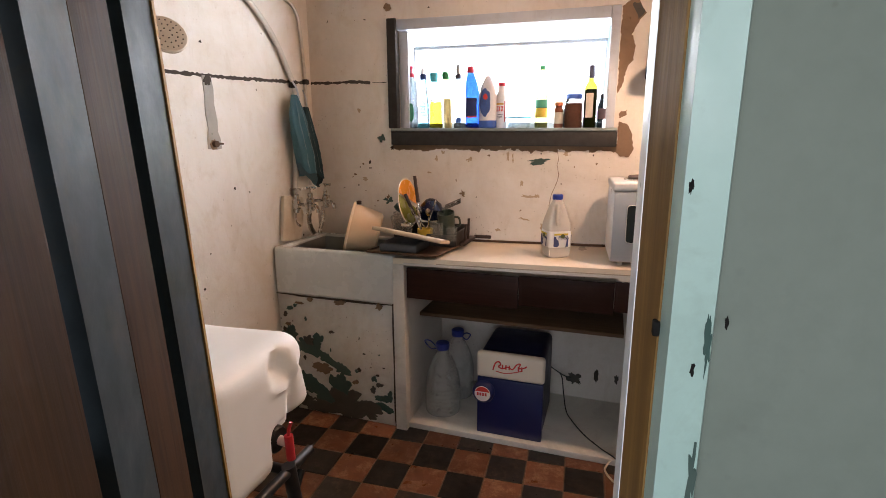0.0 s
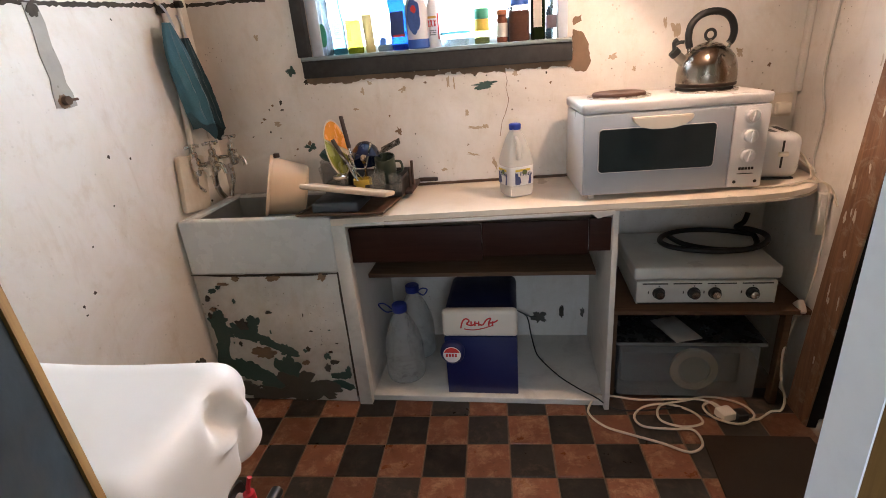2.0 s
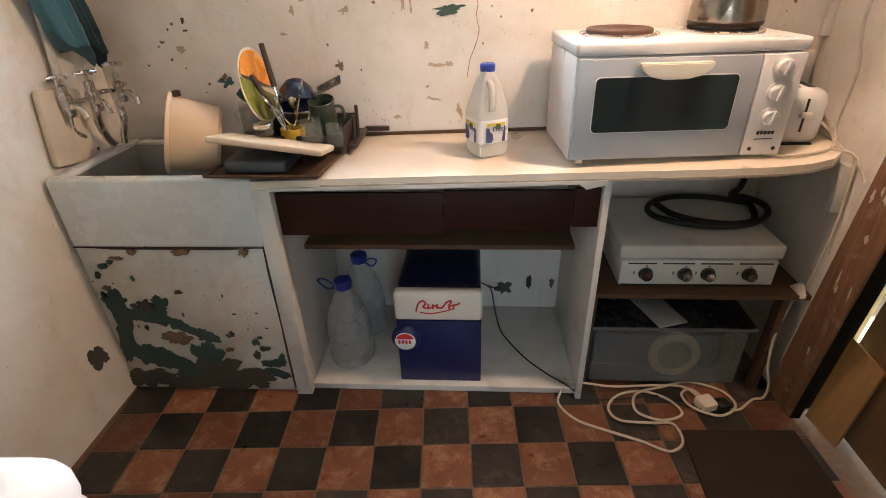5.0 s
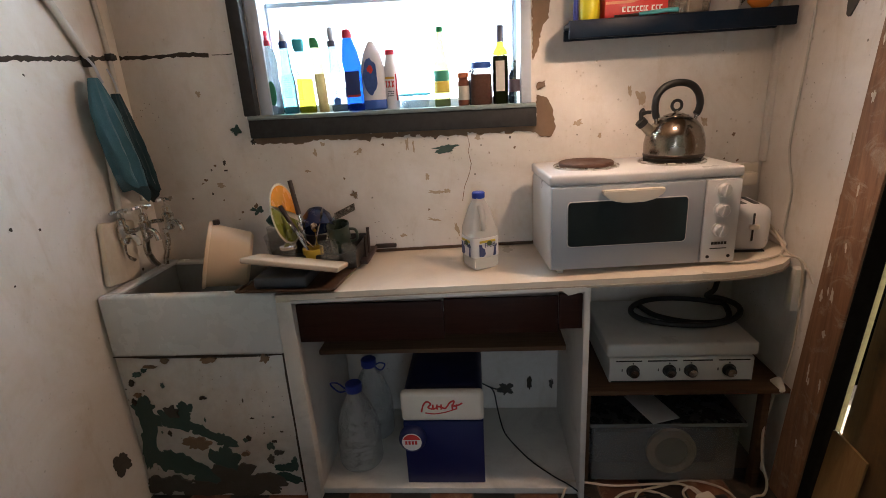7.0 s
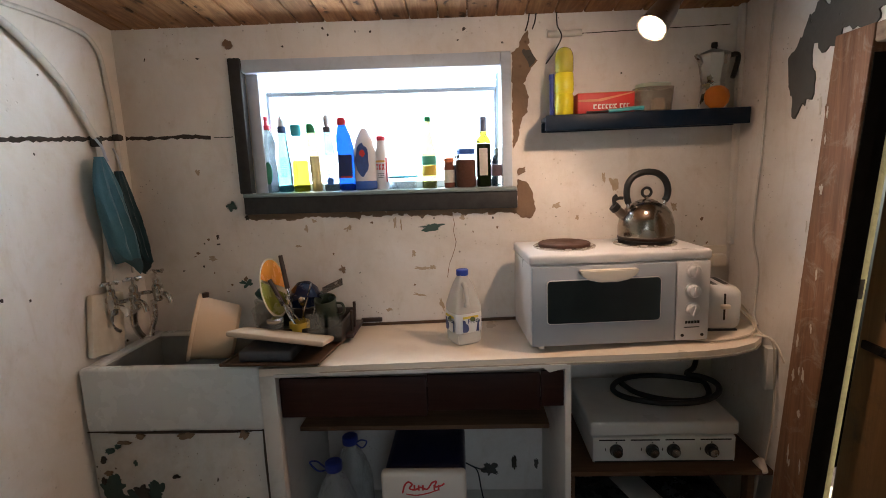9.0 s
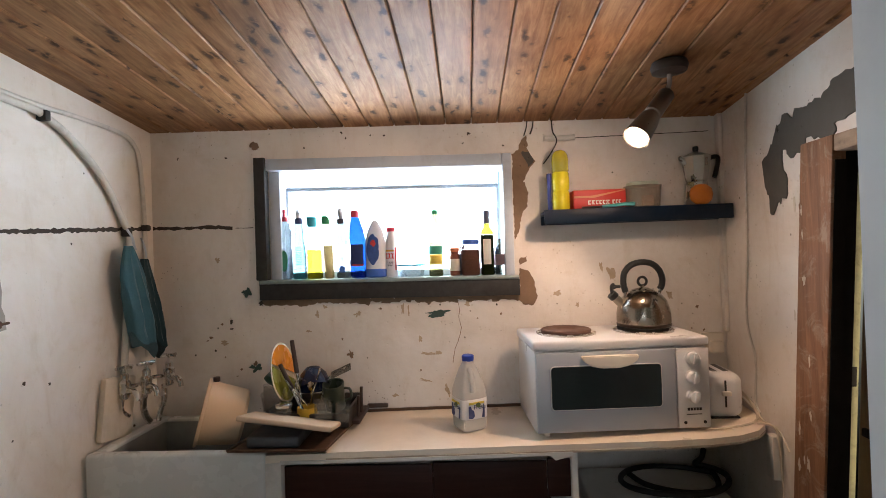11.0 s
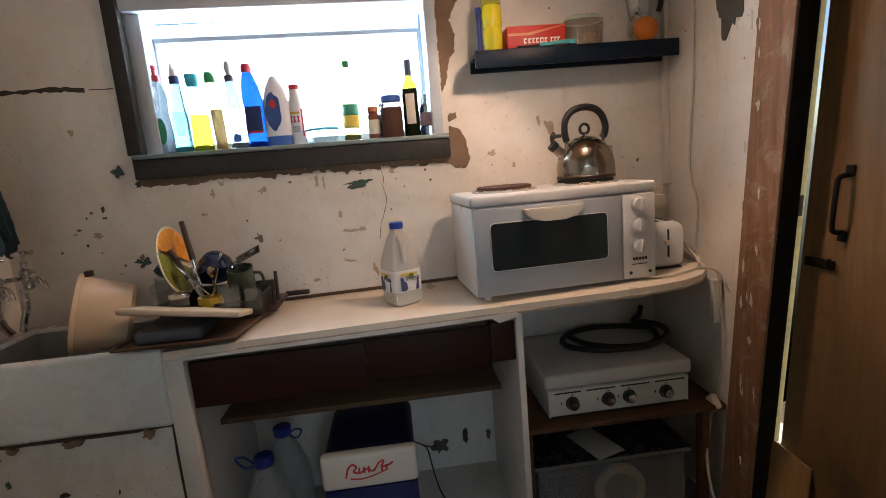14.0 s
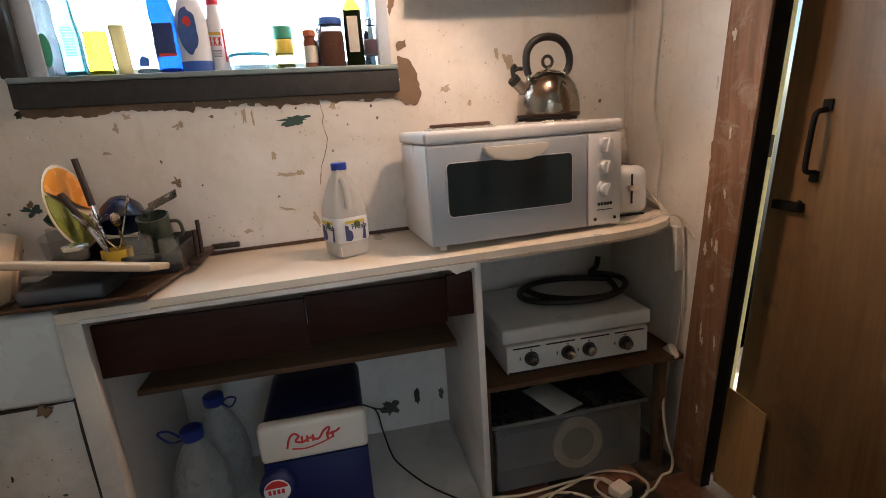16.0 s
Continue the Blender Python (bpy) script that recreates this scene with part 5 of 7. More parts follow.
for x, y in ((0.152, 0.165), (0.438, 0.165)):
    bm = shape()
    lathe(bm, [(0.106, 0.322), (0.107, 0.327), (0.100, 0.330), (0.092, 0.3255), (0.088, 0.3245)], 44, O @ Matrix.Translation((x, y, 0)))
    part("plate_ring", bm, CHROME, oven, "scorched metal ring")
    bm = shape()
    lathe(bm, [(0.089, 0.323), (0.090, 0.336), (0.086, 0.339), (0.035, 0.338), (0.03, 0.336), (0.0, 0.336)], 44, O @ Matrix.Translation((x, y, 0)))
    part("hotplate", bm, HOTPLATE if x < 0.3 else BLACK, oven, "rust-brown cast hotplate" if x < 0.3 else "black cast hotplate")

KETTLE_STEEL = plain("brushed_kettle_steel", (0.30, 0.26, 0.21), 0.24, 1.0, vary=0.08, scale=14, bump=0.03)
kettle = thing("stovetop_kettle", (1.982, -0.178, 1.205), "brushed steel whistling kettle with a black handle", "kettle")
K = Matrix.Translation((1.982, -0.178, 1.206)) @ Matrix.Rotation(radians(4), 4, 'Z')
bm = shape()
lathe(bm, [(0.0, 0.0), (0.088, 0.0), (0.094, 0.006), (0.0955, 0.02), (0.095, 0.045), (0.0905, 0.07), (0.081, 0.094), (0.066, 0.113), (0.048, 0.126), (0.038, 0.131)], 48, K)
part("body", bm, KETTLE_STEEL, kettle)
bm = shape()
lathe(bm, [(0.090, -0.001), (0.0945, 0.001), (0.0965, 0.009), (0.0945, 0.012)], 48, K)
part("base_band", bm, plain("burnt_kettle_base", (0.045, 0.028, 0.018), 0.4, 0.6, vary=0.4), kettle, "burnt dark base band")
bm = shape()
lathe(bm, [(0.040, 0.128), (0.039, 0.133), (0.02, 0.139), (0.007, 0.141), (0.006, 0.148)], 32, K)
lid = part("lid", bm, KETTLE_STEEL, kettle)
bm = shape()
tube(bm, [K @ Vector((0.016 * math.sin(a), 0, 0.163 - 0.016 * math.cos(a))) for a in np.linspace(0, 2 * math.pi, 14)], 0.005, 8, 3)
part("knob", bm, BLACK_PLASTIC, lid, "black ring knob")
bm = shape()
tube(bm, [K @ Vector(p) for p in ((-0.064, 0, 0.126), (-0.071, 0, 0.158), (-0.066, 0, 0.196), (-0.042, 0, 0.223), (-0.004, 0, 0.234), (0.036, 0, 0.228), (0.063, 0, 0.205), (0.075, 0, 0.172), (0.072, 0, 0.145), (0.064, 0, 0.132))], 0.0115, 14, 8)
part("handle", bm, BLACK_PLASTIC, kettle, "black arched handle")
bm = shape()
tube(bm, [K @ Vector(p) for p in ((-0.064, 0, 0.104), (-0.066, 0, 0.132))], 0.007, 10, 1)
part("bracket", bm, STEEL, kettle)
bm = shape()
tube(bm, [K @ Vector(p) for p in ((0.060, 0, 0.108), (0.068, 0, 0.134))], 0.006, 10, 1)
part("bracket", bm, STEEL, kettle)
bm = shape()
tube(bm, [K @ Vector(p) for p in ((-0.076, 0, 0.080), (-0.098, 0, 0.100), (-0.108, 0, 0.110))], 0.018, 16, 4, 0.014)
part("spout", bm, KETTLE_STEEL, kettle)
bm = shape()
tube(bm, [K @ Vector(p) for p in ((-0.105, 0, 0.107), (-0.118, 0, 0.120))], 0.018, 16, 1)
tube(bm, [K @ Vector(p) for p in ((-0.112, 0, 0.118), (-0.116, 0, 0.146), (-0.106, 0, 0.156))], 0.007, 8, 3)
tube(bm, [K @ Vector(p) for p in ((-0.114, 0, 0.140), (-0.098, 0, 0.146), (-0.084, 0, 0.146))], 0.006, 8, 3)
part("whistle", bm, BLACK_PLASTIC, kettle, "black whistle cap")

toaster = thing("toaster", (2.25, -0.20, 0.872), "white plastic toaster tucked beside the oven", "toaster")
T = Matrix.Translation((2.236, -0.225, 0.878)) @ Matrix.Rotation(radians(-3), 4, 'Z')
bm = shape()
box(bm, -0.068, 0.068, -0.02, 0.17, -0.004, 0.158, 0.038, T, 5)
part("shell", bm, OVEN_WHITE, toaster)
bm = shape()
box(bm, -0.003, 0.003, -0.0225, -0.0195, 0.04, 0.135, 0.0, T)
part("lever_slot", bm, BLACK_PLASTIC, toaster, "black lever slot")
bm = shape()
box(bm, -0.016, 0.016, -0.036, -0.022, 0.082, 0.098, 0.004, T)
part("lever", bm, OFF_WHITE, toaster, "cream lever")
bm = shape()
for x in (-0.028, 0.012):
    box(bm, x, x + 0.018, 0.02, 0.13, 0.1565, 0.1595, 0, T)
part("bread_slot", bm, BLACK_PLASTIC, toaster, "black bread slots")
bm = shape()
box(bm, -0.05, 0.05, -0.015, 0.16, -0.006, 0.0045, 0.002, T)
part("base", bm, BLACK_PLASTIC, toaster, "dark base")
WHITE_CABLE = plain("grubby_white_cable", (0.56, 0.50, 0.40), 0.5, vary=0.12, scale=30, dirt=0.25)
for line, r in (([(2.30, -0.12, 0.96), (2.335, -0.16, 0.95), (2.342, -0.22, 0.91), (2.32, -0.28, 0.886), (2.25, -0.33, 0.884), (2.15, -0.355, 0.882), (2.10, -0.33, 0.881)], 0.0038),
                ([(2.335, -0.10, 0.95), (2.352, -0.18, 0.92), (2.345, -0.25, 0.890), (2.30, -0.31, 0.887), (2.345, -0.335, 0.876), (2.352, -0.35, 0.80), (2.352, -0.36, 0.60), (2.345, -0.35, 0.45)], 0.0036),
                ([(2.30, -0.06, 0.95), (2.335, -0.12, 0.93), (2.35, -0.2, 0.90), (2.33, -0.30, 0.888), (2.352, -0.345, 0.870), (2.352, -0.40, 0.82)], 0.003)):
    bm = shape()
    tube(bm, line, r, 8, 8)
    single("appliance_cable", bm, WHITE_CABLE, line[3], "grubby white appliance cable trailing over the worktop end", "cable", "cables at the worktop end")

# ---- blue shelf and what stands on it ----
SHELF_NAVY = plain("navy_gloss_paint", (0.004, 0.013, 0.030), 0.4, vary=0.3, scale=20, dirt=0.15)
SHELF_NAVY.node_tree.nodes["Principled BSDF"].inputs["Specular IOR Level"].default_value = 0.2
shelf = thing("wall_shelf", (1.98, -0.06, 1.6), "dark navy painted wall shelf", "shelf")
bm = shape()
box(bm, 1.642, 2.350, -0.112, 0.0, 1.634, 1.650, 0.003)
part("board", bm, SHELF_NAVY, shelf)
bm = shape()
box(bm, 1.640, 2.352, -0.126, -0.1125, 1.596, 1.652, 0.003)
part("front_edge", bm, SHELF_NAVY, shelf)
bm = shape()
box(bm, 1.642, 2.350, -0.02, 0.0, 1.598, 1.6335, 0.003)
part("back_batten", bm, SHELF_NAVY, shelf)
SPAG = Mat("yellow_translucent_plastic", 0.2).color((0.78, 0.68, 0.02)).thin(0.92).m
SPAG_LID = Mat("yellow_translucent_lid", 0.2).color((0.55, 0.50, 0.02)).thin(0.6).m
jar = thing("spaghetti_jar", (1.716, -0.065, 1.65), "tall yellow plastic storage jar", "storage jar")
J = Matrix.Translation((1.716, -0.066, 1.651))
bm = shape()
lathe(bm, [(0.029, 0.0), (0.0325, 0.006), (0.034, 0.04), (0.033, 0.072), (0.0295, 0.078), (0.033, 0.084), (0.034, 0.115), (0.0325, 0.148), (0.030, 0.152)], 30, J)
part("tube", bm, SPAG, jar)
bm = shape()
lathe(bm, [(0.030, 0.153), (0.033, 0.157), (0.033, 0.205), (0.030, 0.222), (0.022, 0.235), (0.010, 0.241), (0.0, 0.242)], 30, J)
part("cap", bm, SPAG_LID, jar, "olive translucent domed lid")
bm = shape()
lathe(bm, [(0.008, 0), (0.008, 0.13), (0.010, 0.131), (0.010, 0.15), (0, 0.151)], 14, Matrix.Translation((1.672, -0.06, 1.651)))
single("blue_marker", bm, BLUE_CAP, (1.672, -0.06, 1.651), "slim blue tube standing beside the yellow jar", "tube")
tea = thing("tea_box", (1.855, -0.06, 1.65), "red cardboard tea box lying on its side", "tea box")
bm = shape()
box(bm, 1.757, 1.957, -0.105, -0.025, 1.651, 1.724, 0.0015)
part("carton", bm, plain("red_carton", (0.52, 0.028, 0.02), 0.45, vary=0.06), tea)
bm = shape()
slab(bm, [(1.758, -0.105), (1.956, -0.105), (1.956, -0.026), (1.758, -0.026)], 0.001, Matrix.Translation((0, 0, 1.7245)))
slab(bm, [(-0.098, 0.012), (-0.03, 0.012), (0.08, 0.03), (0.098, 0.034), (0.098, 0.030), (-0.02, 0.004), (-0.098, 0.004)], 0.001, Matrix.Translation((1.857, -0.1055, 1.69)) @ Matrix.Rotation(radians(90), 4, 'X'))
part("pale_print", bm, plain("pale_orange_print", (0.62, 0.25, 0.12), 0.5), tea, "pale orange printed flash")
bm = shape()
for i, (x, w) in enumerate(((1.812, 0.013), (1.828, 0.012), (1.842, 0.011), (1.855, 0.011), (1.868, 0.011), (1.880, 0.004), (1.886, 0.009), (1.905, 0.011), (1.918, 0.009), (1.929, 0.010))):
    box(bm, x, x + w * 0.35, -0.1072, -0.1055, 1.668, 1.684)
    box(bm, x + w * 0.35, x + w * 0.9, -0.1072, -0.1055, 1.680, 1.684)
    box(bm, x + w * 0.35, x + w * 0.8, -0.1072, -0.1055, 1.668, 1.6715)
part("white_print", bm, WHITE_PRINT, tea, "white brand bars")
pen = thing("teal_pen", (1.88, -0.115, 1.655), "teal peeler with a dark blade on the shelf edge", "peeler")
bm = shape()
tube(bm, [(1.985, -0.116, 1.664), (1.95, -0.117, 1.664), (1.90, -0.118, 1.660), (1.862, -0.118, 1.658)], 0.0075, 10, 4, 0.006)
part("handle", bm, plain("teal_plastic", (0.10, 0.42, 0.46), 0.35), pen)
bm = shape()
tube(bm, [(1.862, -0.118, 1.658), (1.82, -0.118, 1.656), (1.785, -0.118, 1.656)], 0.004, 8, 3)
part("blade", bm, BLACK_PLASTIC, pen)
TUB = Mat("smoky_clear_tub", 0.18).color((0.34, 0.29, 0.22)).thin(0.38).m
tub = thing("storage_tub", (2.035, -0.06, 1.65), "smoky clear plastic tub with a green lid", "tub")
bm = shape()
lathe(bm, [(0.055, 0.0), (0.060, 0.004), (0.066, 0.078), (0.063, 0.078), (0.057, 0.006), (0.0, 0.005)], 34, Matrix.Translation((2.035, -0.062, 1.651)) @ Matrix.Diagonal((1.08, 0.85, 1.10, 1)), 0.3)
part("bowl", bm, TUB, tub)
bm = shape()
lathe(bm, [(0.055, 0.079), (0.056, 0.081), (0.056, 0.089), (0.05, 0.092), (0, 0.092)], 34, Matrix.Translation((2.035, -0.062, 1.651)) @ Matrix.Diagonal((1.08, 0.85, 1.10, 1)), 0.3)
part("lid", bm, plain("pale_green_lid", (0.36, 0.42, 0.34), 0.4), tub, "pale green lid")
bm = shape()
box(bm, 2.03, 2.075, -0.085, -0.06, 1.658, 1.70, 0.008)
single("biscuit_pack", bm, plain("pink_buff_wrapper", (0.45, 0.30, 0.22), 0.6), (2.05, -0.07, 1.657), "buff packet inside the clear tub", "packet")
ALU_SPOUT = [(-0.040, 0.150), (-0.058, 0.172), (-0.064, 0.178)]
moka = thing("moka_pot", (2.262, -0.045, 1.65), "aluminium moka pot with a black handle", "coffee pot")
Q = Matrix.Translation((2.252, -0.050, 1.651)) @ Matrix.Rotation(radians(10), 4, 'Z') @ Matrix.Diagonal((1.12, 1.12, 1.09, 1))
ALU = plain("polished_aluminium", (0.50, 0.49, 0.47), 0.28, 1.0, vary=0.1)
bm = shape()
lathe(bm, [(0.043, 0.0), (0.044, 0.004), (0.036, 0.07), (0.036, 0.085)], 8, Q)
part("boiler", bm, ALU, moka, smooth=False)
bm = shape()
lathe(bm, [(0.033, 0.087), (0.036, 0.094), (0.049, 0.176), (0.046, 0.176)], 8, Q)
part("jug", bm, ALU, moka, smooth=False)
bm = shape()
lathe(bm, [(0.048, 0.177), (0.046, 0.182), (0.012, 0.196), (0.006, 0.198)], 8, Q)
lid = part("lid", bm, ALU, moka, smooth=False)
bm = shape()
tube(bm, [Q @ Vector((x, 0, z)) for x, z in ALU_SPOUT], 0.010, 10, 3, 0.006)
part("spout", bm, ALU, moka)
bm = shape()
lathe(bm, [(0.006, 0.196), (0.010, 0.204), (0.009, 0.216), (0, 0.218)], 14, Q)
part("knob", bm, BLACK_PLASTIC, lid, "black knob")
bm = shape()
tube(bm, [Q @ Vector(p) for p in ((0.042, 0, 0.172), (0.078, 0, 0.180), (0.085, 0, 0.165), (0.074, 0, 0.12), (0.068, 0, 0.105))], 0.009, 8, 5)
part("handle", bm, BLACK_PLASTIC, moka, "black angled handle")
bm = shape()
lathe(bm, [(0.0, 0.0), (0.018, 0.003), (0.031, 0.016), (0.035, 0.034), (0.031, 0.052), (0.018, 0.064), (0.004, 0.067), (0.0, 0.065)], 28, Matrix.Translation((2.243, -0.104, 1.651)) @ Matrix.Diagonal((1.27, 0.6, 1.2, 1)))
ORANGE = Mat("orange_peel", 0.45)
ORANGE.color(ORANGE.mix(ORANGE.noise(30, 4), (0.42, 0.11, 0.006), (0.58, 0.19, 0.012))).bump(ORANGE.voronoi(600), 0.3, 0.001)
single("orange", bm, ORANGE.m, (2.245, -0.104, 1.651), "ripe orange on the shelf in front of the coffee pot", "orange")

# ---- ceiling spotlight ----
BRONZE = plain("dull_steel_lamp_body", (0.24, 0.20, 0.17), 0.32, 0.9, vary=0.15)
spot = thing("ceiling_spotlight", (1.993, -0.433, 2.08), "dull metal ceiling spotlight with a lit bulb", "spotlight")
bm = shape()
lathe(bm, [(0.0, 0.018), (0.052, 0.018), (0.056, 0.004), (0.052, -0.012), (0.03, -0.018), (0.0, -0.018)], 32, Matrix.Translation((1.990, -0.468, ceil_z(-0.468) + ceil_dip(1.99) - 0.016)))
part("ceiling_rose", bm, plain("dark_bronze", (0.05, 0.04, 0.035), 0.5, 0.5), spot, "dark round ceiling rose")
bm = shape()
tube(bm, [(1.990, -0.466, 2.052), (1.994, -0.455, 2.01), (1.985, -0.44, 1.975)], 0.007, 10, 3)
part("stem", bm, BRONZE, spot)
head_a, head_b = Vector((1.992, -0.437, 1.985)), Vector((1.862, -0.520, 1.830))
axis = (head_b - head_a).normalized()
L = Matrix.Translation(head_a) @ axis.to_track_quat('Z', 'Y').to_matrix().to_4x4()
size = (head_b - head_a).length
bm = shape()
lathe(bm, [(0.0, 0.0), (0.024, 0.002), (0.027, 0.008), (0.027, 0.105), (0.023, 0.108), (0.023, 0.118), (0.03, 0.122), (0.034, 0.145), (0.041, size - 0.006), (0.042, size), (0.039, size), (0.037, size - 0.008)], 30, L)
part("shade", bm, BRONZE, spot, "cylindrical metal shade")
BULB = bpy.data.materials.new("lit_bulb_face")
BULB.use_nodes = True
BULB.node_tree.nodes["Principled BSDF"].inputs["Emission Color"].default_value = (1.0, 0.80, 0.52, 1)
BULB.node_tree.nodes["Principled BSDF"].inputs["Emission Strength"].default_value = 9
bm = shape()
lathe(bm, [(0.036, size - 0.006), (0.034, size - 0.002), (0.02, size + 0.001), (0, size + 0.002)], 30, L)
part("bulb", bm, BULB, spot, "glowing bulb face")

# ---- bottles on the window sill ----


def tinted(name, col, glass=0.6, rough=0.15):
    return Mat(name, rough).color(col).glass(glass, 1.2).m


CLEAR_PET = tinted("clear_plastic_bottle", (0.21, 0.235, 0.24), 0.94, 0.06)
AQUA = tinted("aqua_liquid", (0.07, 0.22, 0.25), 0.93)
LEMON = tinted("yellow_liquid", (0.30, 0.25, 0.01), 0.92)
PALE_YELLOW = tinted("pale_yellow_plastic", (0.22, 0.20, 0.08), 0.85, 0.25)
SKY_BLUE = tinted("pale_blue_spray_bottle", (0.08, 0.14, 0.21), 0.88)
BLUE_LIQ = tinted("strong_blue_bottle", (0.004, 0.022, 0.17), 0.88)
OIL = tinted("golden_oil", (0.19, 0.18, 0.06), 0.92)
DARK_OIL = tinted("dark_green_glass", (0.008, 0.012, 0.003), 0.08, 0.08)
GREEN_NECK = tinted("yellow_green_glass_neck", (0.17, 0.17, 0.01), 0.9, 0.08)
COFFEE = plain("brown_coffee_granules", (0.07, 0.025, 0.012), 0.8, vary=0.4, scale=200)
SPICE = plain("red_brown_spice", (0.16, 0.045, 0.02), 0.8, vary=0.4, scale=200)
PLASTIC_RED = plain("red_cap_plastic", (0.55, 0.03, 0.06), 0.4)
PLASTIC_GREEN = plain("green_cap_plastic", (0.03, 0.28, 0.10), 0.4)
PLASTIC_AQUA = plain("aqua_cap_plastic", (0.05, 0.42, 0.55), 0.4)
PLASTIC_BLUE = plain("blue_cap_plastic", (0.03, 0.10, 0.40), 0.4)
PLASTIC_WHITE = plain("white_bottle_plastic", (0.70, 0.70, 0.72), 0.4, vary=0.04)
PLASTIC_DARK = plain("dark_trigger_plastic", (0.06, 0.06, 0.09), 0.4)
ORANGE_CAP = plain("orange_cap_plastic", (0.45, 0.13, 0.04), 0.4)
LABEL_GREEN = plain("green_label", (0.05, 0.30, 0.18), 0.5)
LABEL_BLUE = plain("blue_label", (0.05, 0.16, 0.52), 0.5)
LABEL_PALE = plain("pale_printed_label", (0.55, 0.50, 0.42), 0.5, vary=0.2, scale=80)
SILL = 1.4005


def bottle(name, x, y, body, body_mat, label, category="bottle", caps=(), labels=(), square=0.0, flat=1.0, n=28):
    """A bottle: turned body, its caps and its labels, each (rows, material, name)."""
    b = thing(name, (x, y, SILL), label, category, "bottles on the window sill")
    m = Matrix.Translation((x, y, SILL)) @ Matrix.Diagonal((1, flat, 1, 1))
    g = shape()
    lathe(g, body, n, m, square)
    part("body", g, body_mat, b)
    for rows, mat, pname, plabel in caps:
        g = shape()
        lathe(g, rows, n, m, 0)
        part(pname, g, mat, b, plabel)
    for r, z0, z1, mat, plabel in labels:
        g = shape()
        lathe(g, [(r, z0), (r + 0.0006, z0 + 0.001), (r + 0.0006, z1 - 0.001), (r, z1)], n, m, square)
        part("label", g, mat, b, plabel)
    return b


def body(r, h, neck, shoulder=0.06, waist=0.0):
    return [(r * 0.9, 0), (r, 0.006), (r * (1 - waist), h * 0.45), (r, h - shoulder), (r * 0.8, h - shoulder * 0.5), (neck, h - 0.004), (neck, h)]


def cap(r, z0, z1):
    return [(r, z0), (r, z1 - 0.003), (r * 0.85, z1), (0, z1)]


def bent(rows, m, n=26):
    """A hand bottle whose neck leans: (half width, half depth, height, shift along the sill)."""
    g = shape()
    rings = [[g.verts.new(m @ Vector((dx + w * math.cos(2 * math.pi * i / n), d * math.sin(2 * math.pi * i / n), z))) for i in range(n)] for w, d, z, dx in rows]
    for a, b in zip(rings, rings[1:]):
        for i in range(n):
            g.faces.new((a[i], a[(i + 1) % n], b[(i + 1) % n], b[i]))
    g.faces.new(rings[0][::-1])
    g.faces.new(rings[-1])
    return g


def hand_bottle(name, x, y, label, pieces, category="bottle"):
    """A squeezed bottle from stacked pieces: (part name, rows, material, label)."""
    b = thing(name, (x, y, SILL), label, category, "bottles on the window sill")
    for pname, rows, mat, plabel in pieces:
        part(pname, bent(rows, Matrix.Translation((x, y, SILL))), mat, b, plabel)
    return b


PRINT_DARK = plain("small_dark_print", (0.10, 0.12, 0.13), 0.5, vary=0.3, scale=80)


def print_bars(b, x, y, z0, rows, w, mat, label):
    """Rows of short bars for lettering too small to read."""
    g = shape()
    r = random.Random(int(x * 1000))
    for k in range(rows):
        u = -w / 2
        while u < w / 2 - 0.002:
            n = r.uniform(0.002, 0.007)
            box(g, x + u, x + min(u + n, w / 2), y - 0.0008, y, z0 + k * 0.0075, z0 + k * 0.0075 + 0.0042)
            u += n + 0.0018
    part("print", g, mat, b, label)


b = hand_bottle("dish_soap_bottle", 0.548, 0.06, "clear washing-up liquid bottle with a pink-red nozzle", (
    ("body", [(0.028, 0.018, 0.0, 0), (0.034, 0.022, 0.008, 0), (0.033, 0.022, 0.10, 0), (0.029, 0.020, 0.15, 0), (0.033, 0.021, 0.195, 0), (0.026, 0.018, 0.228, 0), (0.014, 0.013, 0.245, 0), (0.013, 0.013, 0.25, 0)], CLEAR_PET, ""),
    ("nozzle", [(0.017, 0.015, 0.25, 0), (0.016, 0.014, 0.268, 0), (0.007, 0.007, 0.271, 0), (0.007, 0.007, 0.286, 0), (0.010, 0.009, 0.289, 0), (0.009, 0.008, 0.302, 0)], PLASTIC_RED, "pink-red nozzle")))
bm = shape()
slab(bm, [(0.016 * math.cos(a), 0.045 * math.sin(a)) for a in np.linspace(0, 2 * math.pi, 25)[:-1]], 0.001, Matrix.Translation((0.552, 0.0375, SILL + 0.078)) @ Matrix.Rotation(radians(90), 4, 'X'))
part("label", bm, LABEL_GREEN, b, "green oval label")
b = hand_bottle("aqua_spray_bottle", 0.612, 0.06, "clear aqua spray bottle with a dark blue collar and white top", (
    ("body", [(0.026, 0.020, 0.0, 0), (0.030, 0.023, 0.008, 0), (0.029, 0.022, 0.11, 0), (0.022, 0.018, 0.165, 0), (0.020, 0.017, 0.20, 0), (0.017, 0.016, 0.235, 0)], AQUA, ""),
    ("collar", [(0.018, 0.017, 0.236, 0), (0.018, 0.017, 0.262, 0)], plain("navy_collar_plastic", (0.012, 0.04, 0.16), 0.4), "dark blue collar"),
    ("top", [(0.013, 0.013, 0.2625, 0), (0.013, 0.013, 0.286, 0), (0.007, 0.008, 0.292, -0.003), (0.003, 0.004, 0.310, -0.005)], PLASTIC_WHITE, "white spray top")), "spray bottle")
print_bars(b, 0.618, 0.036, SILL + 0.06, 11, 0.030, PRINT_DARK, "small dark printed rows")
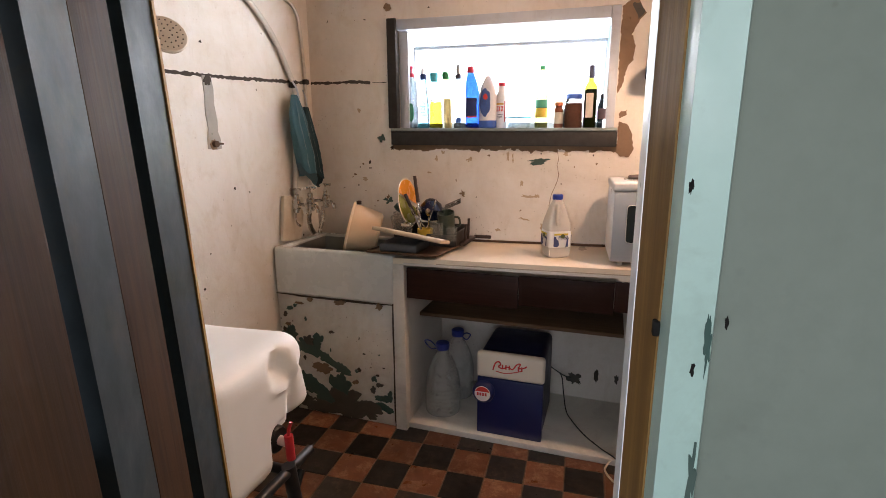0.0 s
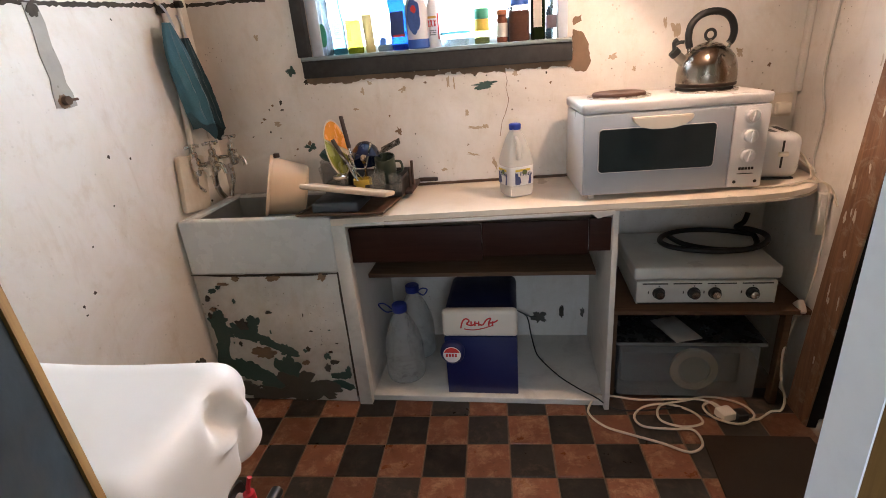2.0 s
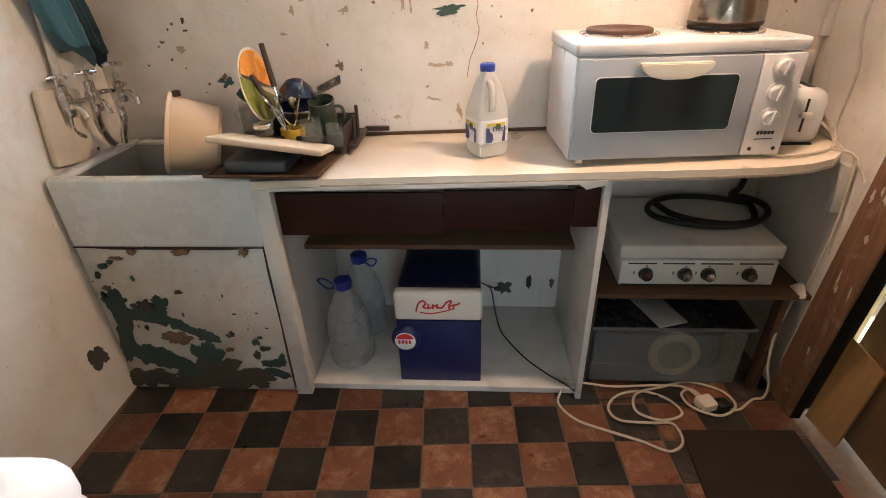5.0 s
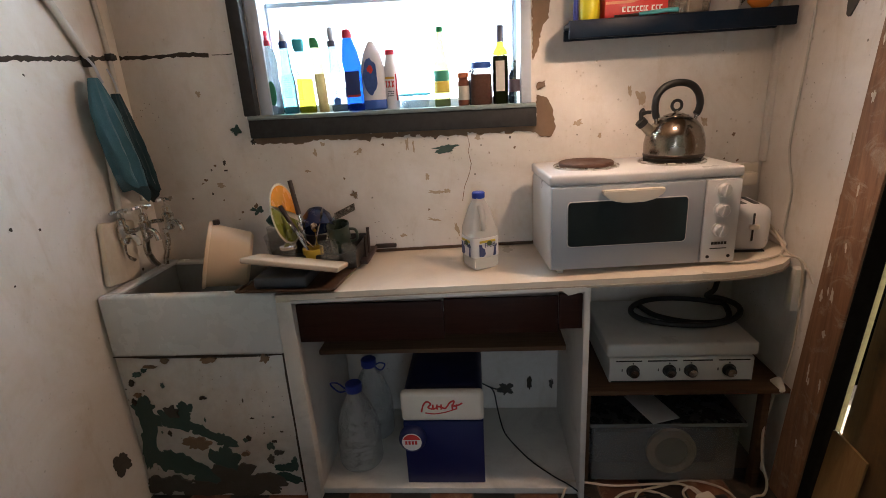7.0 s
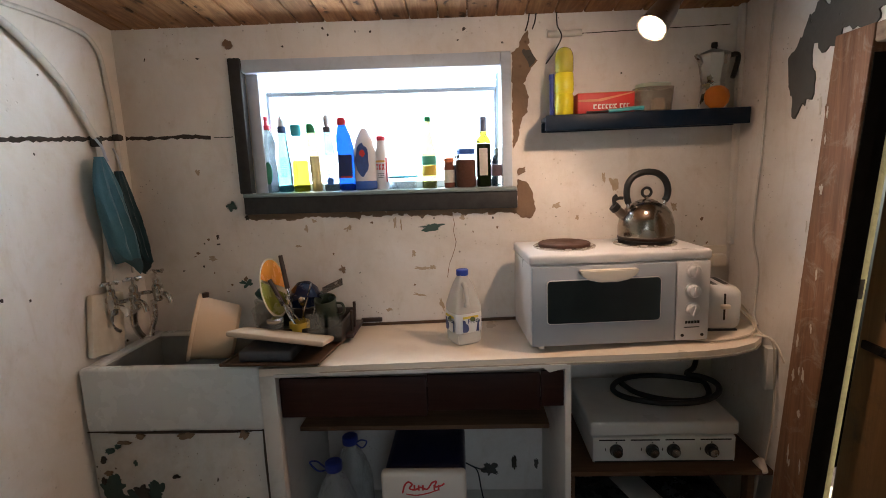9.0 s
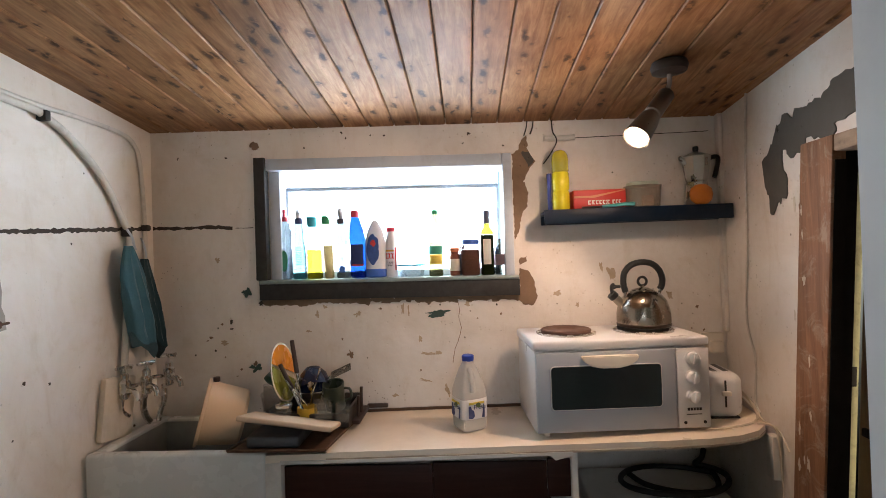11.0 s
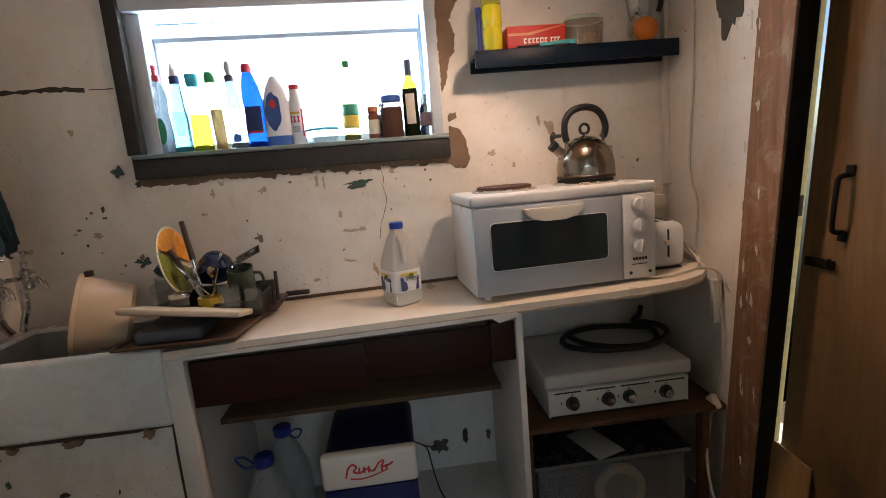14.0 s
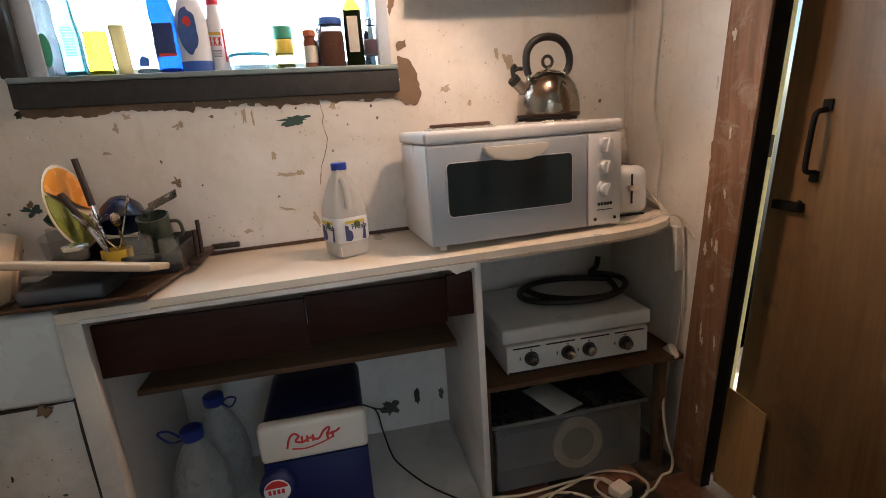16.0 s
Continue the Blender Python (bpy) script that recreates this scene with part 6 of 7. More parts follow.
b = hand_bottle("lemon_cleaner_bottle", 0.676, 0.055, "half-full bottle of yellow cleaner with an aqua cap", (
    ("liquid", [(0.030, 0.022, 0.0, 0.004), (0.034, 0.024, 0.006, 0.004), (0.032, 0.023, 0.125, 0.003)], LEMON, "bright yellow liquid"),
    ("body", [(0.032, 0.023, 0.1255, 0.003), (0.028, 0.021, 0.17, 0), (0.020, 0.018, 0.205, -0.003), (0.015, 0.015, 0.222, -0.004)], CLEAR_PET, "clear upper part"),
    ("cap", [(0.019, 0.018, 0.2225, -0.004), (0.022, 0.019, 0.236, -0.005), (0.023, 0.019, 0.262, -0.006), (0.020, 0.016, 0.267, -0.007)], PLASTIC_AQUA, "aqua cap")))
print_bars(b, 0.662, 0.030, SILL + 0.05, 14, 0.026, PRINT_DARK, "small dark printed rows")
hand_bottle("pale_yellow_bottle", 0.739, 0.05, "slim pale yellow bottle with a green cap", (
    ("filling", [(0.017, 0.017, 0.0, 0.006), (0.020, 0.019, 0.006, 0.006), (0.021, 0.019, 0.140, 0.001)], tinted("dull_ochre_contents", (0.26, 0.19, 0.075), 0.3, 0.4), "ochre lower part"),
    ("body", [(0.021, 0.019, 0.1405, 0.001), (0.020, 0.018, 0.20, -0.003), (0.018, 0.017, 0.232, -0.005)], PALE_YELLOW, "pale yellow upper part"),
    ("cap", [(0.019, 0.018, 0.2325, -0.005), (0.018, 0.017, 0.255, -0.007), (0.012, 0.012, 0.269, -0.010)], PLASTIC_GREEN, "green cap")))
b = hand_bottle("spray_bottle", 0.802, 0.055, "pale blue and white trigger spray bottle", (
    ("body", [(0.028, 0.020, 0.0, 0.004), (0.032, 0.022, 0.008, 0.004), (0.030, 0.021, 0.08, 0.003), (0.024, 0.018, 0.14, 0.0)], CLEAR_PET, "clear lower part"),
    ("upper", [(0.024, 0.018, 0.1405, 0.0), (0.019, 0.016, 0.19, -0.002), (0.015, 0.015, 0.232, -0.005)], SKY_BLUE, "blue upper part"),
    ("collar", [(0.016, 0.016, 0.2325, -0.005), (0.017, 0.016, 0.254, -0.006)], PLASTIC_DARK, "dark collar"),
    ("trigger", [(0.009, 0.012, 0.2545, -0.004), (0.012, 0.020, 0.266, -0.004), (0.013, 0.026, 0.285, -0.004), (0.008, 0.018, 0.300, -0.004)], plain("grey_trigger_plastic", (0.40, 0.40, 0.42), 0.4), "grey trigger head")), "spray bottle")
bm = shape()
slab(bm, [(-0.013, 0.0), (0.012, 0.0), (0.014, 0.022), (-0.004, 0.030), (-0.013, 0.018)], 0.001, Matrix.Translation((0.804, 0.032, SILL + 0.025)) @ Matrix.Rotation(radians(90), 4, 'X'))
part("label", bm, LABEL_BLUE, b, "blue label corner")
print_bars(b, 0.802, 0.032, SILL + 0.065, 4, 0.020, PRINT_DARK, "small dark printed rows")
b = hand_bottle("bleach_bottle", 0.868, 0.05, "strong blue bleach bottle with a red cap", (
    ("body", [(0.030, 0.022, 0.0, 0.004), (0.034, 0.024, 0.006, 0.004), (0.034, 0.024, 0.06, 0.003), (0.033, 0.024, 0.145, 0.001), (0.036, 0.025, 0.165, 0.0), (0.030, 0.022, 0.215, -0.004), (0.020, 0.018, 0.25, -0.007), (0.017, 0.017, 0.258, -0.008)], BLUE_LIQ, ""),
    ("cap", [(0.018, 0.018, 0.2585, -0.008), (0.019, 0.018, 0.276, -0.008), (0.014, 0.014, 0.289, -0.009)], PLASTIC_RED, "red cap")))
bm = shape()
box(bm, 0.842, 0.898, 0.0235, 0.0252, SILL + 0.050, SILL + 0.142, 0.0005)
label_b = part("label", bm, plain("dark_navy_label", (0.02, 0.035, 0.14), 0.5, vary=0.4, scale=60), b, "dark navy label")
bm = shape()
box(bm, 0.850, 0.898, 0.0222, 0.0233, SILL + 0.050, SILL + 0.058)
part("red_stripe", bm, RED, label_b, "red stripe")
bottle("detergent_bottle", 0.945, 0.055, [(0.036, 0), (0.044, 0.006), (0.046, 0.03), (0.047, 0.09), (0.045, 0.15), (0.034, 0.20), (0.016, 0.236), (0.009, 0.244), (0.0, 0.246)], PLASTIC_WHITE, "white shouldered detergent bottle with a blue base", caps=[([(0.0375, 0.0), (0.0465, 0.005), (0.0472, 0.034), (0.0465, 0.036)], PLASTIC_BLUE, "base_cap", "blue base cap")], flat=0.55)
bm = shape()
slab(bm, ragged(0.052, 0.125, 5, 30, 0.08), 0.003, Matrix.Translation((0.938, 0.031, SILL + 0.12)) @ Matrix.Rotation(radians(90), 4, 'X'))
label_b = part("label", bm, plain("dark_blue_label", (0.035, 0.08, 0.26), 0.5, vary=0.5, scale=50), bpy.data.objects["detergent_bottle"], "dark blue and red label")
bm = shape()
slab(bm, ragged(0.020, 0.026, 6, 24, 0.2), 0.001, Matrix.Translation((0.939, 0.0278, SILL + 0.145)) @ Matrix.Rotation(radians(90), 4, 'X'))
part("red_mark", bm, RED, label_b, "red mark")
bottle("cleanser_bottle", 1.012, 0.06, body(0.026, 0.195, 0.018, 0.05), PLASTIC_WHITE, "white cleanser bottle with red print", caps=[(cap(0.019, 0.194, 0.212), PLASTIC_RED, "cap", "red cap")], flat=0.75)
b = bpy.data.objects["cleanser_bottle"]
bm = shape()
box(bm, 1.030, 1.035, 0.0385, 0.0395, SILL + 0.03, SILL + 0.125)
for x, w in ((0.992, 0.006), (1.001, 0.010), (1.014, 0.011)):
    slab(bm, [(0, 0), (w * 0.4, 0), (w * 0.6, 0.012), (w, 0.024), (w * 0.6, 0.024), (w * 0.3, 0.012)], 0.001, Matrix.Translation((x, 0.0398, SILL + 0.078)) @ Matrix.Rotation(radians(90), 4, 'X'))
    slab(bm, [(w * 0.7, 0), (w, 0), (w * 0.35, 0.024), (0, 0.024)], 0.001, Matrix.Translation((x, 0.0398, SILL + 0.078)) @ Matrix.Rotation(radians(90), 4, 'X'))
part("print", bm, RED, b, "red stripe and lettering shapes")
bm = shape()
box(bm, 0.992, 1.026, 0.0385, 0.0395, SILL + 0.108, SILL + 0.116)
part("print", bm, plain("ochre_print", (0.55, 0.33, 0.05), 0.5), b, "ochre printed bar")
print_bars(b, 1.010, 0.0395, SILL + 0.046, 3, 0.024, PRINT_DARK, "small dark printed rows")
bottle("food_tub", 1.098, 0.06, [(0.045, 0), (0.050, 0.004), (0.058, 0.042), (0.058, 0.046)], Mat("thin_clear_tub", 0.12).color((0.55, 0.68, 0.72)).thin(0.25).m, "clear food tub with a blue rim", "tub", caps=[([(0.0585, 0.044), (0.061, 0.046), (0.061, 0.052), (0.055, 0.054), (0, 0.053)], tinted("teal_lid", (0.08, 0.32, 0.42), 0.3), "lid", "teal lid")])
bottle("cooking_oil_bottle", 1.203, 0.055, [(0.028, 0), (0.030, 0.006), (0.030, 0.13), (0.022, 0.175), (0.013, 0.215), (0.012, 0.262)], OIL, "clear bottle of golden oil with a sunflower label", caps=[(cap(0.014, 0.262, 0.28), PLASTIC_GREEN, "cap", "green cap")], labels=[(0.0305, 0.05, 0.09, plain("yellow_flower_label", (0.62, 0.46, 0.05), 0.5, vary=0.3, scale=60), "yellow flower label"), (0.0305, 0.092, 0.128, LABEL_GREEN, "green label")])
bottle("spice_jar", 1.283, 0.055, body(0.021, 0.10, 0.018, 0.015), SPICE, "small spice jar with an orange cap", "jar", caps=[(cap(0.021, 0.10, 0.118), ORANGE_CAP, "cap", "orange cap")], labels=[(0.0215, 0.02, 0.07, LABEL_PALE, "pale label")])
bottle("slim_jar", 1.318, 0.075, body(0.016, 0.115, 0.012, 0.02), CLEAR_PET, "slim clear jar with a dark label", "jar", caps=[(cap(0.014, 0.115, 0.128), PLASTIC_DARK, "cap", "dark cap")], labels=[(0.0165, 0.02, 0.09, PLASTIC_DARK, "dark label")])
bottle("coffee_jar", 1.350, 0.055, [(0.036, 0), (0.040, 0.006), (0.040, 0.10), (0.038, 0.108)], COFFEE, "jar of brown instant coffee with a blue lid", "jar", caps=[([(0.0385, 0.109), (0.036, 0.128), (0.036, 0.130)], CLEAR_PET, "neck", "clear glass neck"), (cap(0.038, 0.130, 0.152), PLASTIC_BLUE, "lid", "blue lid")], square=0.4)
bottle("olive_oil_bottle", 1.422, 0.05, [(0.026, 0), (0.029, 0.005), (0.029, 0.168)], DARK_OIL, "dark green olive oil bottle with a paper label", caps=[([(0.029, 0.169), (0.027, 0.185), (0.014, 0.202), (0.0125, 0.215)], GREEN_NECK, "neck", "yellow-green glass neck"), (cap(0.0135, 0.216, 0.272), PLASTIC_DARK, "cap", "dark foil cap")], square=0.5)
bm = shape()
box(bm, 1.404, 1.436, 0.0175, 0.0195, SILL + 0.045, SILL + 0.15, 0.0004)
part("label", bm, LABEL_PALE, bpy.data.objects["olive_oil_bottle"], "pale paper label")
bottle("clear_jar", 1.482, 0.07, body(0.029, 0.13, 0.02, 0.03), CLEAR_PET, "clear glass jar with a pink label", "jar", caps=[(cap(0.021, 0.13, 0.15), CLEAR_PET, "stopper", "clear stopper")], labels=[(0.0295, 0.04, 0.085, plain("pink_label", (0.45, 0.28, 0.28), 0.5), "pink label")])

for ob in list(scene.objects):
    if ob.parent is None and ob.type == 'EMPTY' and 0.0 < ob.location.y < 0.1 and abs(ob.location.z - SILL) < 1e-4:
        ob.location.z += sill_dip(ob.location.x)

# ---- damage and fittings on the walls ----
NORTH = Matrix(((1, 0, 0, 0), (0, 0, -1, 0.001), (0, 1, 0, 0), (0, 0, 0, 1)))
WEST = Matrix(((0, 0, 1, -0.001), (1, 0, 0, 0), (0, 1, 0, 0), (0, 0, 0, 1)))
EAST = Matrix(((0, 0, -1, 2.371), (-1, 0, 0, 0), (0, 1, 0, 0), (0, 0, 0, 1)))


def scar(side, wall, x, z, w, h, seed, material, thick=0.003, tilt=0.0, rough=0.3, n=44, name="plaster_scar", label=""):
    g = shape()
    slab(g, ragged(w, h, seed, n, rough), thick, side @ Matrix.Translation((x, z, 0)) @ Matrix.Rotation(radians(tilt), 4, 'Z'))
    return part(name, g, material, wall, label, smooth=False)


def crack(side, wall, pts, w, seed, material=DARK_CRACK, thick=0.002, name="crack"):
    """A ragged open line through the plaster."""
    rng = random.Random(seed)
    up, low = [], []
    for i in range(len(pts) - 1):
        (x0, z0), (x1, z1) = pts[i], pts[i + 1]
        steps = max(2, int(math.hypot(x1 - x0, z1 - z0) / 0.012))
        nx, nz = -(z1 - z0), x1 - x0
        k = math.hypot(nx, nz)
        for s in range(steps):
            t = s / steps
            px, pz = x0 + (x1 - x0) * t, z0 + (z1 - z0) * t
            a, b = w * rng.uniform(0.25, 0.75), w * rng.uniform(0.25, 0.75)
            up.append((px + nx / k * a, pz + nz / k * a))
            low.append((px - nx / k * b, pz - nz / k * b))
    g = shape()
    for i in range(len(up) - 1):
        slab(g, [low[i], low[i + 1], up[i + 1], up[i]], thick, side)
    bmesh.ops.remove_doubles(g, verts=g.verts, dist=1e-5)
    return part(name, g, material, wall, smooth=False)


crack(WEST, wall_west, [(-1.55, 1.575), (-1.05, 1.588), (-0.80, 1.598), (-0.62, 1.606), (-0.35, 1.622), (-0.002, 1.645)], 0.014, 1)
crack(NORTH, wall_north, [(0.002, 1.644), (0.12, 1.640), (0.25, 1.642), (0.36, 1.634)], 0.013, 2)
crack(NORTH, wall_north, [(0.36, 1.634), (0.42, 1.632), (0.455, 1.634)], 0.003, 3)
crack(NORTH, wall_north, [(1.290, 1.305), (1.298, 1.26), (1.292, 1.235), (1.302, 1.19), (1.296, 1.16), (1.285, 1.13), (1.272, 1.10), (1.26, 1.03)], 0.0022, 4, BROWN_PLASTER)
crack(WEST, wall_west, [(-0.308, 1.03), (-0.303, 0.94), (-0.285, 0.87), (-0.26, 0.855)], 0.012, 6)
crack(NORTH, wall_north, [(1.68, 1.955), (1.72, 1.953), (2.0, 1.955), (2.34, 1.958)], 0.003, 8)
# bare plaster round the window


def torn(side, wall, pts, seed, material, thick, label=""):
    """A patch with a given course and a crumbled edge."""
    r = random.Random(seed)
    out = []
    for (xa, za), (xb, zb) in zip(pts, pts[1:] + pts[:1]):
        n = max(2, int(math.hypot(xb - xa, zb - za) / 0.009))
        out += [(xa + (xb - xa) * t / n + r.uniform(-0.003, 0.003), za + (zb - za) * t / n + r.uniform(-0.003, 0.003)) for t in range(n)]
    g = shape()
    slab(g, out, thick, side)
    part("plaster_scar", g, material, wall, label, smooth=False)


torn(NORTH, wall_north, [(1.534, 1.895), (1.560, 1.915), (1.572, 1.955), (1.592, 1.972), (1.600, 1.940), (1.596, 1.920), (1.627, 1.862), (1.600, 1.830), (1.578, 1.785), (1.596, 1.735), (1.590, 1.680), (1.566, 1.650), (1.552, 1.575), (1.534, 1.545)], 21, BROWN_PLASTER, 0.004, "broken brown plaster beside the window")
torn(NORTH, wall_north, [(1.570, 1.905), (1.600, 1.905), (1.622, 1.866), (1.600, 1.842), (1.585, 1.870)], 22, CEMENT, 0.006)
torn(NORTH, wall_north, [(1.548, 1.425), (1.585, 1.415), (1.608, 1.370), (1.618, 1.300), (1.600, 1.272), (1.570, 1.275), (1.545, 1.292), (1.520, 1.318), (1.549, 1.33)], 24, BROWN_PLASTER, 0.005)
torn(NORTH, wall_north, [(1.557, 1.468), (1.578, 1.474), (1.582, 1.455), (1.562, 1.444), (1.548, 1.44), (1.548, 1.455)], 25, BROWN_PLASTER, 0.004)
rng = random.Random(3)
for i in range(24):
    x = 0.50 + i * 0.045
    scar(NORTH, wall_north, x, 1.312 + sill_dip(x) + rng.uniform(-0.003, 0.003), 0.065, 0.03 + rng.uniform(0, 0.016), 200 + i, BROWN_PLASTER, 0.003 + 0.0001 * i, 0, 0.3, 20)
for i in range(8):
    scar(NORTH, wall_north, 0.462 + rng.uniform(-0.004, 0.004), 1.42 + i * 0.065, 0.022, 0.06, 240 + i, DARK_CRACK, 0.003, 0, 0.3, 20)
scar(NORTH, wall_north, 1.200, 1.252, 0.085, 0.028, 31, GREEN_PAINT, 0.003, 6, 0.4)
scar(NORTH, wall_north, 0.402, 1.362, 0.038, 0.032, 32, GREEN_PAINT, 0.003, 0, 0.5)
scar(NORTH, wall_north, 0.453, 1.977, 0.034, 0.03, 33, BROWN_PLASTER, 0.003)
scar(NORTH, wall_north, 0.435, 1.040, 0.045, 0.03, 34, GREEN_PAINT, 0.003, -20, 0.5)
scar(NORTH, wall_north, 0.50, 1.02, 0.02, 0.02, 35, GREEN_PAINT, 0.003, 0, 0.5)
scar(NORTH, wall_north, 0.838, 1.09, 0.022, 0.03, 36, BROWN_PLASTER, 0.003, 30, 0.5)
scar(NORTH, wall_north, 0.462, 1.312, 0.02, 0.02, 37, DARK_CRACK, 0.003)
for i in range(34):
    side_x = rng.choice((rng.uniform(0.15, 0.5), rng.uniform(0.7, 1.5), rng.uniform(1.6, 2.3)))
    s = rng.uniform(0.005, 0.014)
    scar(NORTH, wall_north, side_x, rng.uniform(0.92, 1.29), s, s * rng.uniform(0.6, 1.6), 300 + i, rng.choice((DARK_CRACK, BROWN_PLASTER, BROWN_PLASTER)), 0.002, 0, 0.5, 14)
for i in range(10):
    scar(NORTH, wall_north, rng.uniform(0.05, 1.6), rng.uniform(1.93, 2.02), rng.uniform(0.006, 0.014), rng.uniform(0.006, 0.012), 350 + i, DARK_CRACK, 0.002, 0, 0.5, 14)
SCRAPED = plaster("scraped_tan_plaster", (0.46, 0.36, 0.24), (0.34, 0.25, 0.16), 0.8, 0.6)
for i, (x, z, w, h, tilt) in enumerate(((1.165, 1.085, 0.055, 0.014, -4), (1.205, 1.088, 0.020, 0.016, 0), (1.13, 1.145, 0.016, 0.028, 0), (1.145, 0.975, 0.050, 0.012, -6), (1.02, 0.915, 0.02, 0.012, 0), (0.735, 1.29, 0.022, 0.014, 0), (0.87, 1.255, 0.030, 0.018, 10),
                                        (0.70, 1.26, 0.012, 0.03, 0), (1.06, 1.275, 0.012, 0.05, 0), (1.085, 1.265, 0.008, 0.04, 0), (0.66, 1.19, 0.018, 0.012, 0), (1.33, 1.285, 0.02, 0.02, 0), (1.70, 1.32, 0.030, 0.022, 20), (1.78, 1.27, 0.012, 0.02, 0), (1.92, 1.40, 0.026, 0.05, 8), (1.88, 1.42, 0.012, 0.04, 0), (2.15, 1.30, 0.02, 0.03, 30), (0.30, 1.15, 0.03, 0.016, 0), (0.28, 1.5, 0.02, 0.02, 0), (1.235, 0.935, 0.012, 0.05, 15))):
    scar(NORTH, wall_north, x, z, w, h, 760 + i, SCRAPED, 0.0022, tilt, 0.45, 26)
# marks low inside the cabinet
LOW = Matrix(((1, 0, 0, 0), (0, 0, -1, 0.101), (0, 1, 0, 0), (0, 0, 0, 1)))
scar(LOW, wall_north, 1.42, 0.128, 0.075, 0.06, 41, CEMENT, 0.003, -15, 0.4)
scar(LOW, wall_north, 1.527, 0.165, 0.022, 0.065, 42, DARK_CRACK, 0.003, 0, 0.3)
scar(LOW, wall_north, 1.625, 0.16, 0.02, 0.05, 43, CEMENT, 0.003, 0, 0.3)
# chase cut in the west wall, with a pipe stub
CHASE = plaster("pale_grey_cement", (0.36, 0.345, 0.31), (0.27, 0.26, 0.23), 0.6, 0.8)
g = shape()
slab(g, [(-0.757, 1.60), (-0.752, 1.53), (-0.757, 1.46), (-0.750, 1.40), (-0.758, 1.36), (-0.761, 1.318), (-0.72, 1.314), (-0.686, 1.319), (-0.690, 1.36), (-0.700, 1.385), (-0.697, 1.43), (-0.706, 1.49), (-0.703, 1.55), (-0.711, 1.60)], 0.004, WEST)
part("plaster_scar", g, CHASE, wall_west, "pale grey cement chase", smooth=False)
scar(WEST, wall_west, -0.732, 1.582, 0.036, 0.036, 52, DARK_CRACK, 0.006, 0, 0.2)
scar(WEST, wall_west, -0.728, 1.335, 0.040, 0.040, 53, BROWN_PLASTER, 0.006, 0, 0.15)
scar(WEST, wall_west, -0.50, 0.23, 0.07, 0.10, 54, CEMENT, 0.004, 20, 0.3)
for i in range(14):
    s = rng.uniform(0.005, 0.013)
    scar(WEST, wall_west, rng.uniform(-1.2, -0.1), rng.uniform(0.4, 1.95), s, s, 400 + i, DARK_CRACK, 0.002, 0, 0.5, 14)
bm = shape()
tube(bm, [(0.0, -0.728, 1.337), (0.02, -0.728, 1.337)], 0.013, 12, 1)
tube(bm, [(0.012, -0.728, 1.337), (0.014, -0.700, 1.338), (0.014, -0.690, 1.338)], 0.004, 8, 2)
single("pipe_stub", bm, RUST, (0.01, -0.728, 1.33), "rusty pipe stub in the wall chase", "pipe stub")
# cement over the east door
for i, (y, z, w, h, tilt) in enumerate(((-0.36, 1.72, 0.11, 0.24, 5), (-0.44, 1.83, 0.16, 0.14, 20), (-0.56, 1.855, 0.24, 0.13, 12), (-0.72, 1.89, 0.26, 0.13, 10), (-0.80, 1.96, 0.10, 0.10, 0), (-0.95, 1.87, 0.3, 0.12, 0))):
    scar(EAST, wall_east, -y, z, w, h, 61 + i, CEMENT, 0.004 + 0.0004 * i, -tilt, 0.28, label="grey cement patch")
FLAKING = plain("flaking_cream_paint", (0.60, 0.55, 0.46), 0.6, vary=0.15, scale=30, dirt=0.3)
for i in range(18):
    scar(EAST, wall_east, 0.352 + 0.089 * (0.15 + i * 0.09) + rng.uniform(-0.008, 0.008), 0.15 + i * 0.09, 0.03, 0.12, 500 + i, BROWN_PLASTER if i % 3 == 1 else FLAKING, 0.003 + 0.0002 * i, 0, 0.3, 24)
for i in range(16):
    g = shape()
    slab(g, ragged(rng.uniform(0.005, 0.014), rng.uniform(0.015, 0.06), 540 + i, 20, 0.4), 0.0012, Matrix(((0, 0, -1, 2.3525), (-1, 0, 0, 0), (0, 1, 0, 0), (0, 0, 0, 1))) @ Matrix.Translation((rng.choice((0.45, 0.45, 0.48, 0.51)) + rng.uniform(-0.01, 0.01), rng.uniform(0.1, 1.7), 0)))
    part("paint_flake", g, FLAKING, door_frame_2, "flake of cream paint", smooth=False)
for i in range(22):
    g = shape()
    slab(g, ragged(rng.uniform(0.002, 0.004), rng.uniform(0.003, 0.022), 580 + i, 16, 0.4), 0.0012, Matrix(((1, 0, 0, 0), (0, 0, -1, -1.8918), (0, 1, 0, 0), (0, 0, 0, 1))) @ Matrix.Translation((rng.choice((DX1 + 0.034, DX1 + 0.055, DX1 + 0.078)) + rng.uniform(-0.004, 0.004), rng.uniform(0.2, 1.7) if i % 2 else rng.uniform(0.55, 1.0), 0)))
    part("paint_chip", g, BLACK, door_frame_1, "dark chip in the paint", smooth=False)

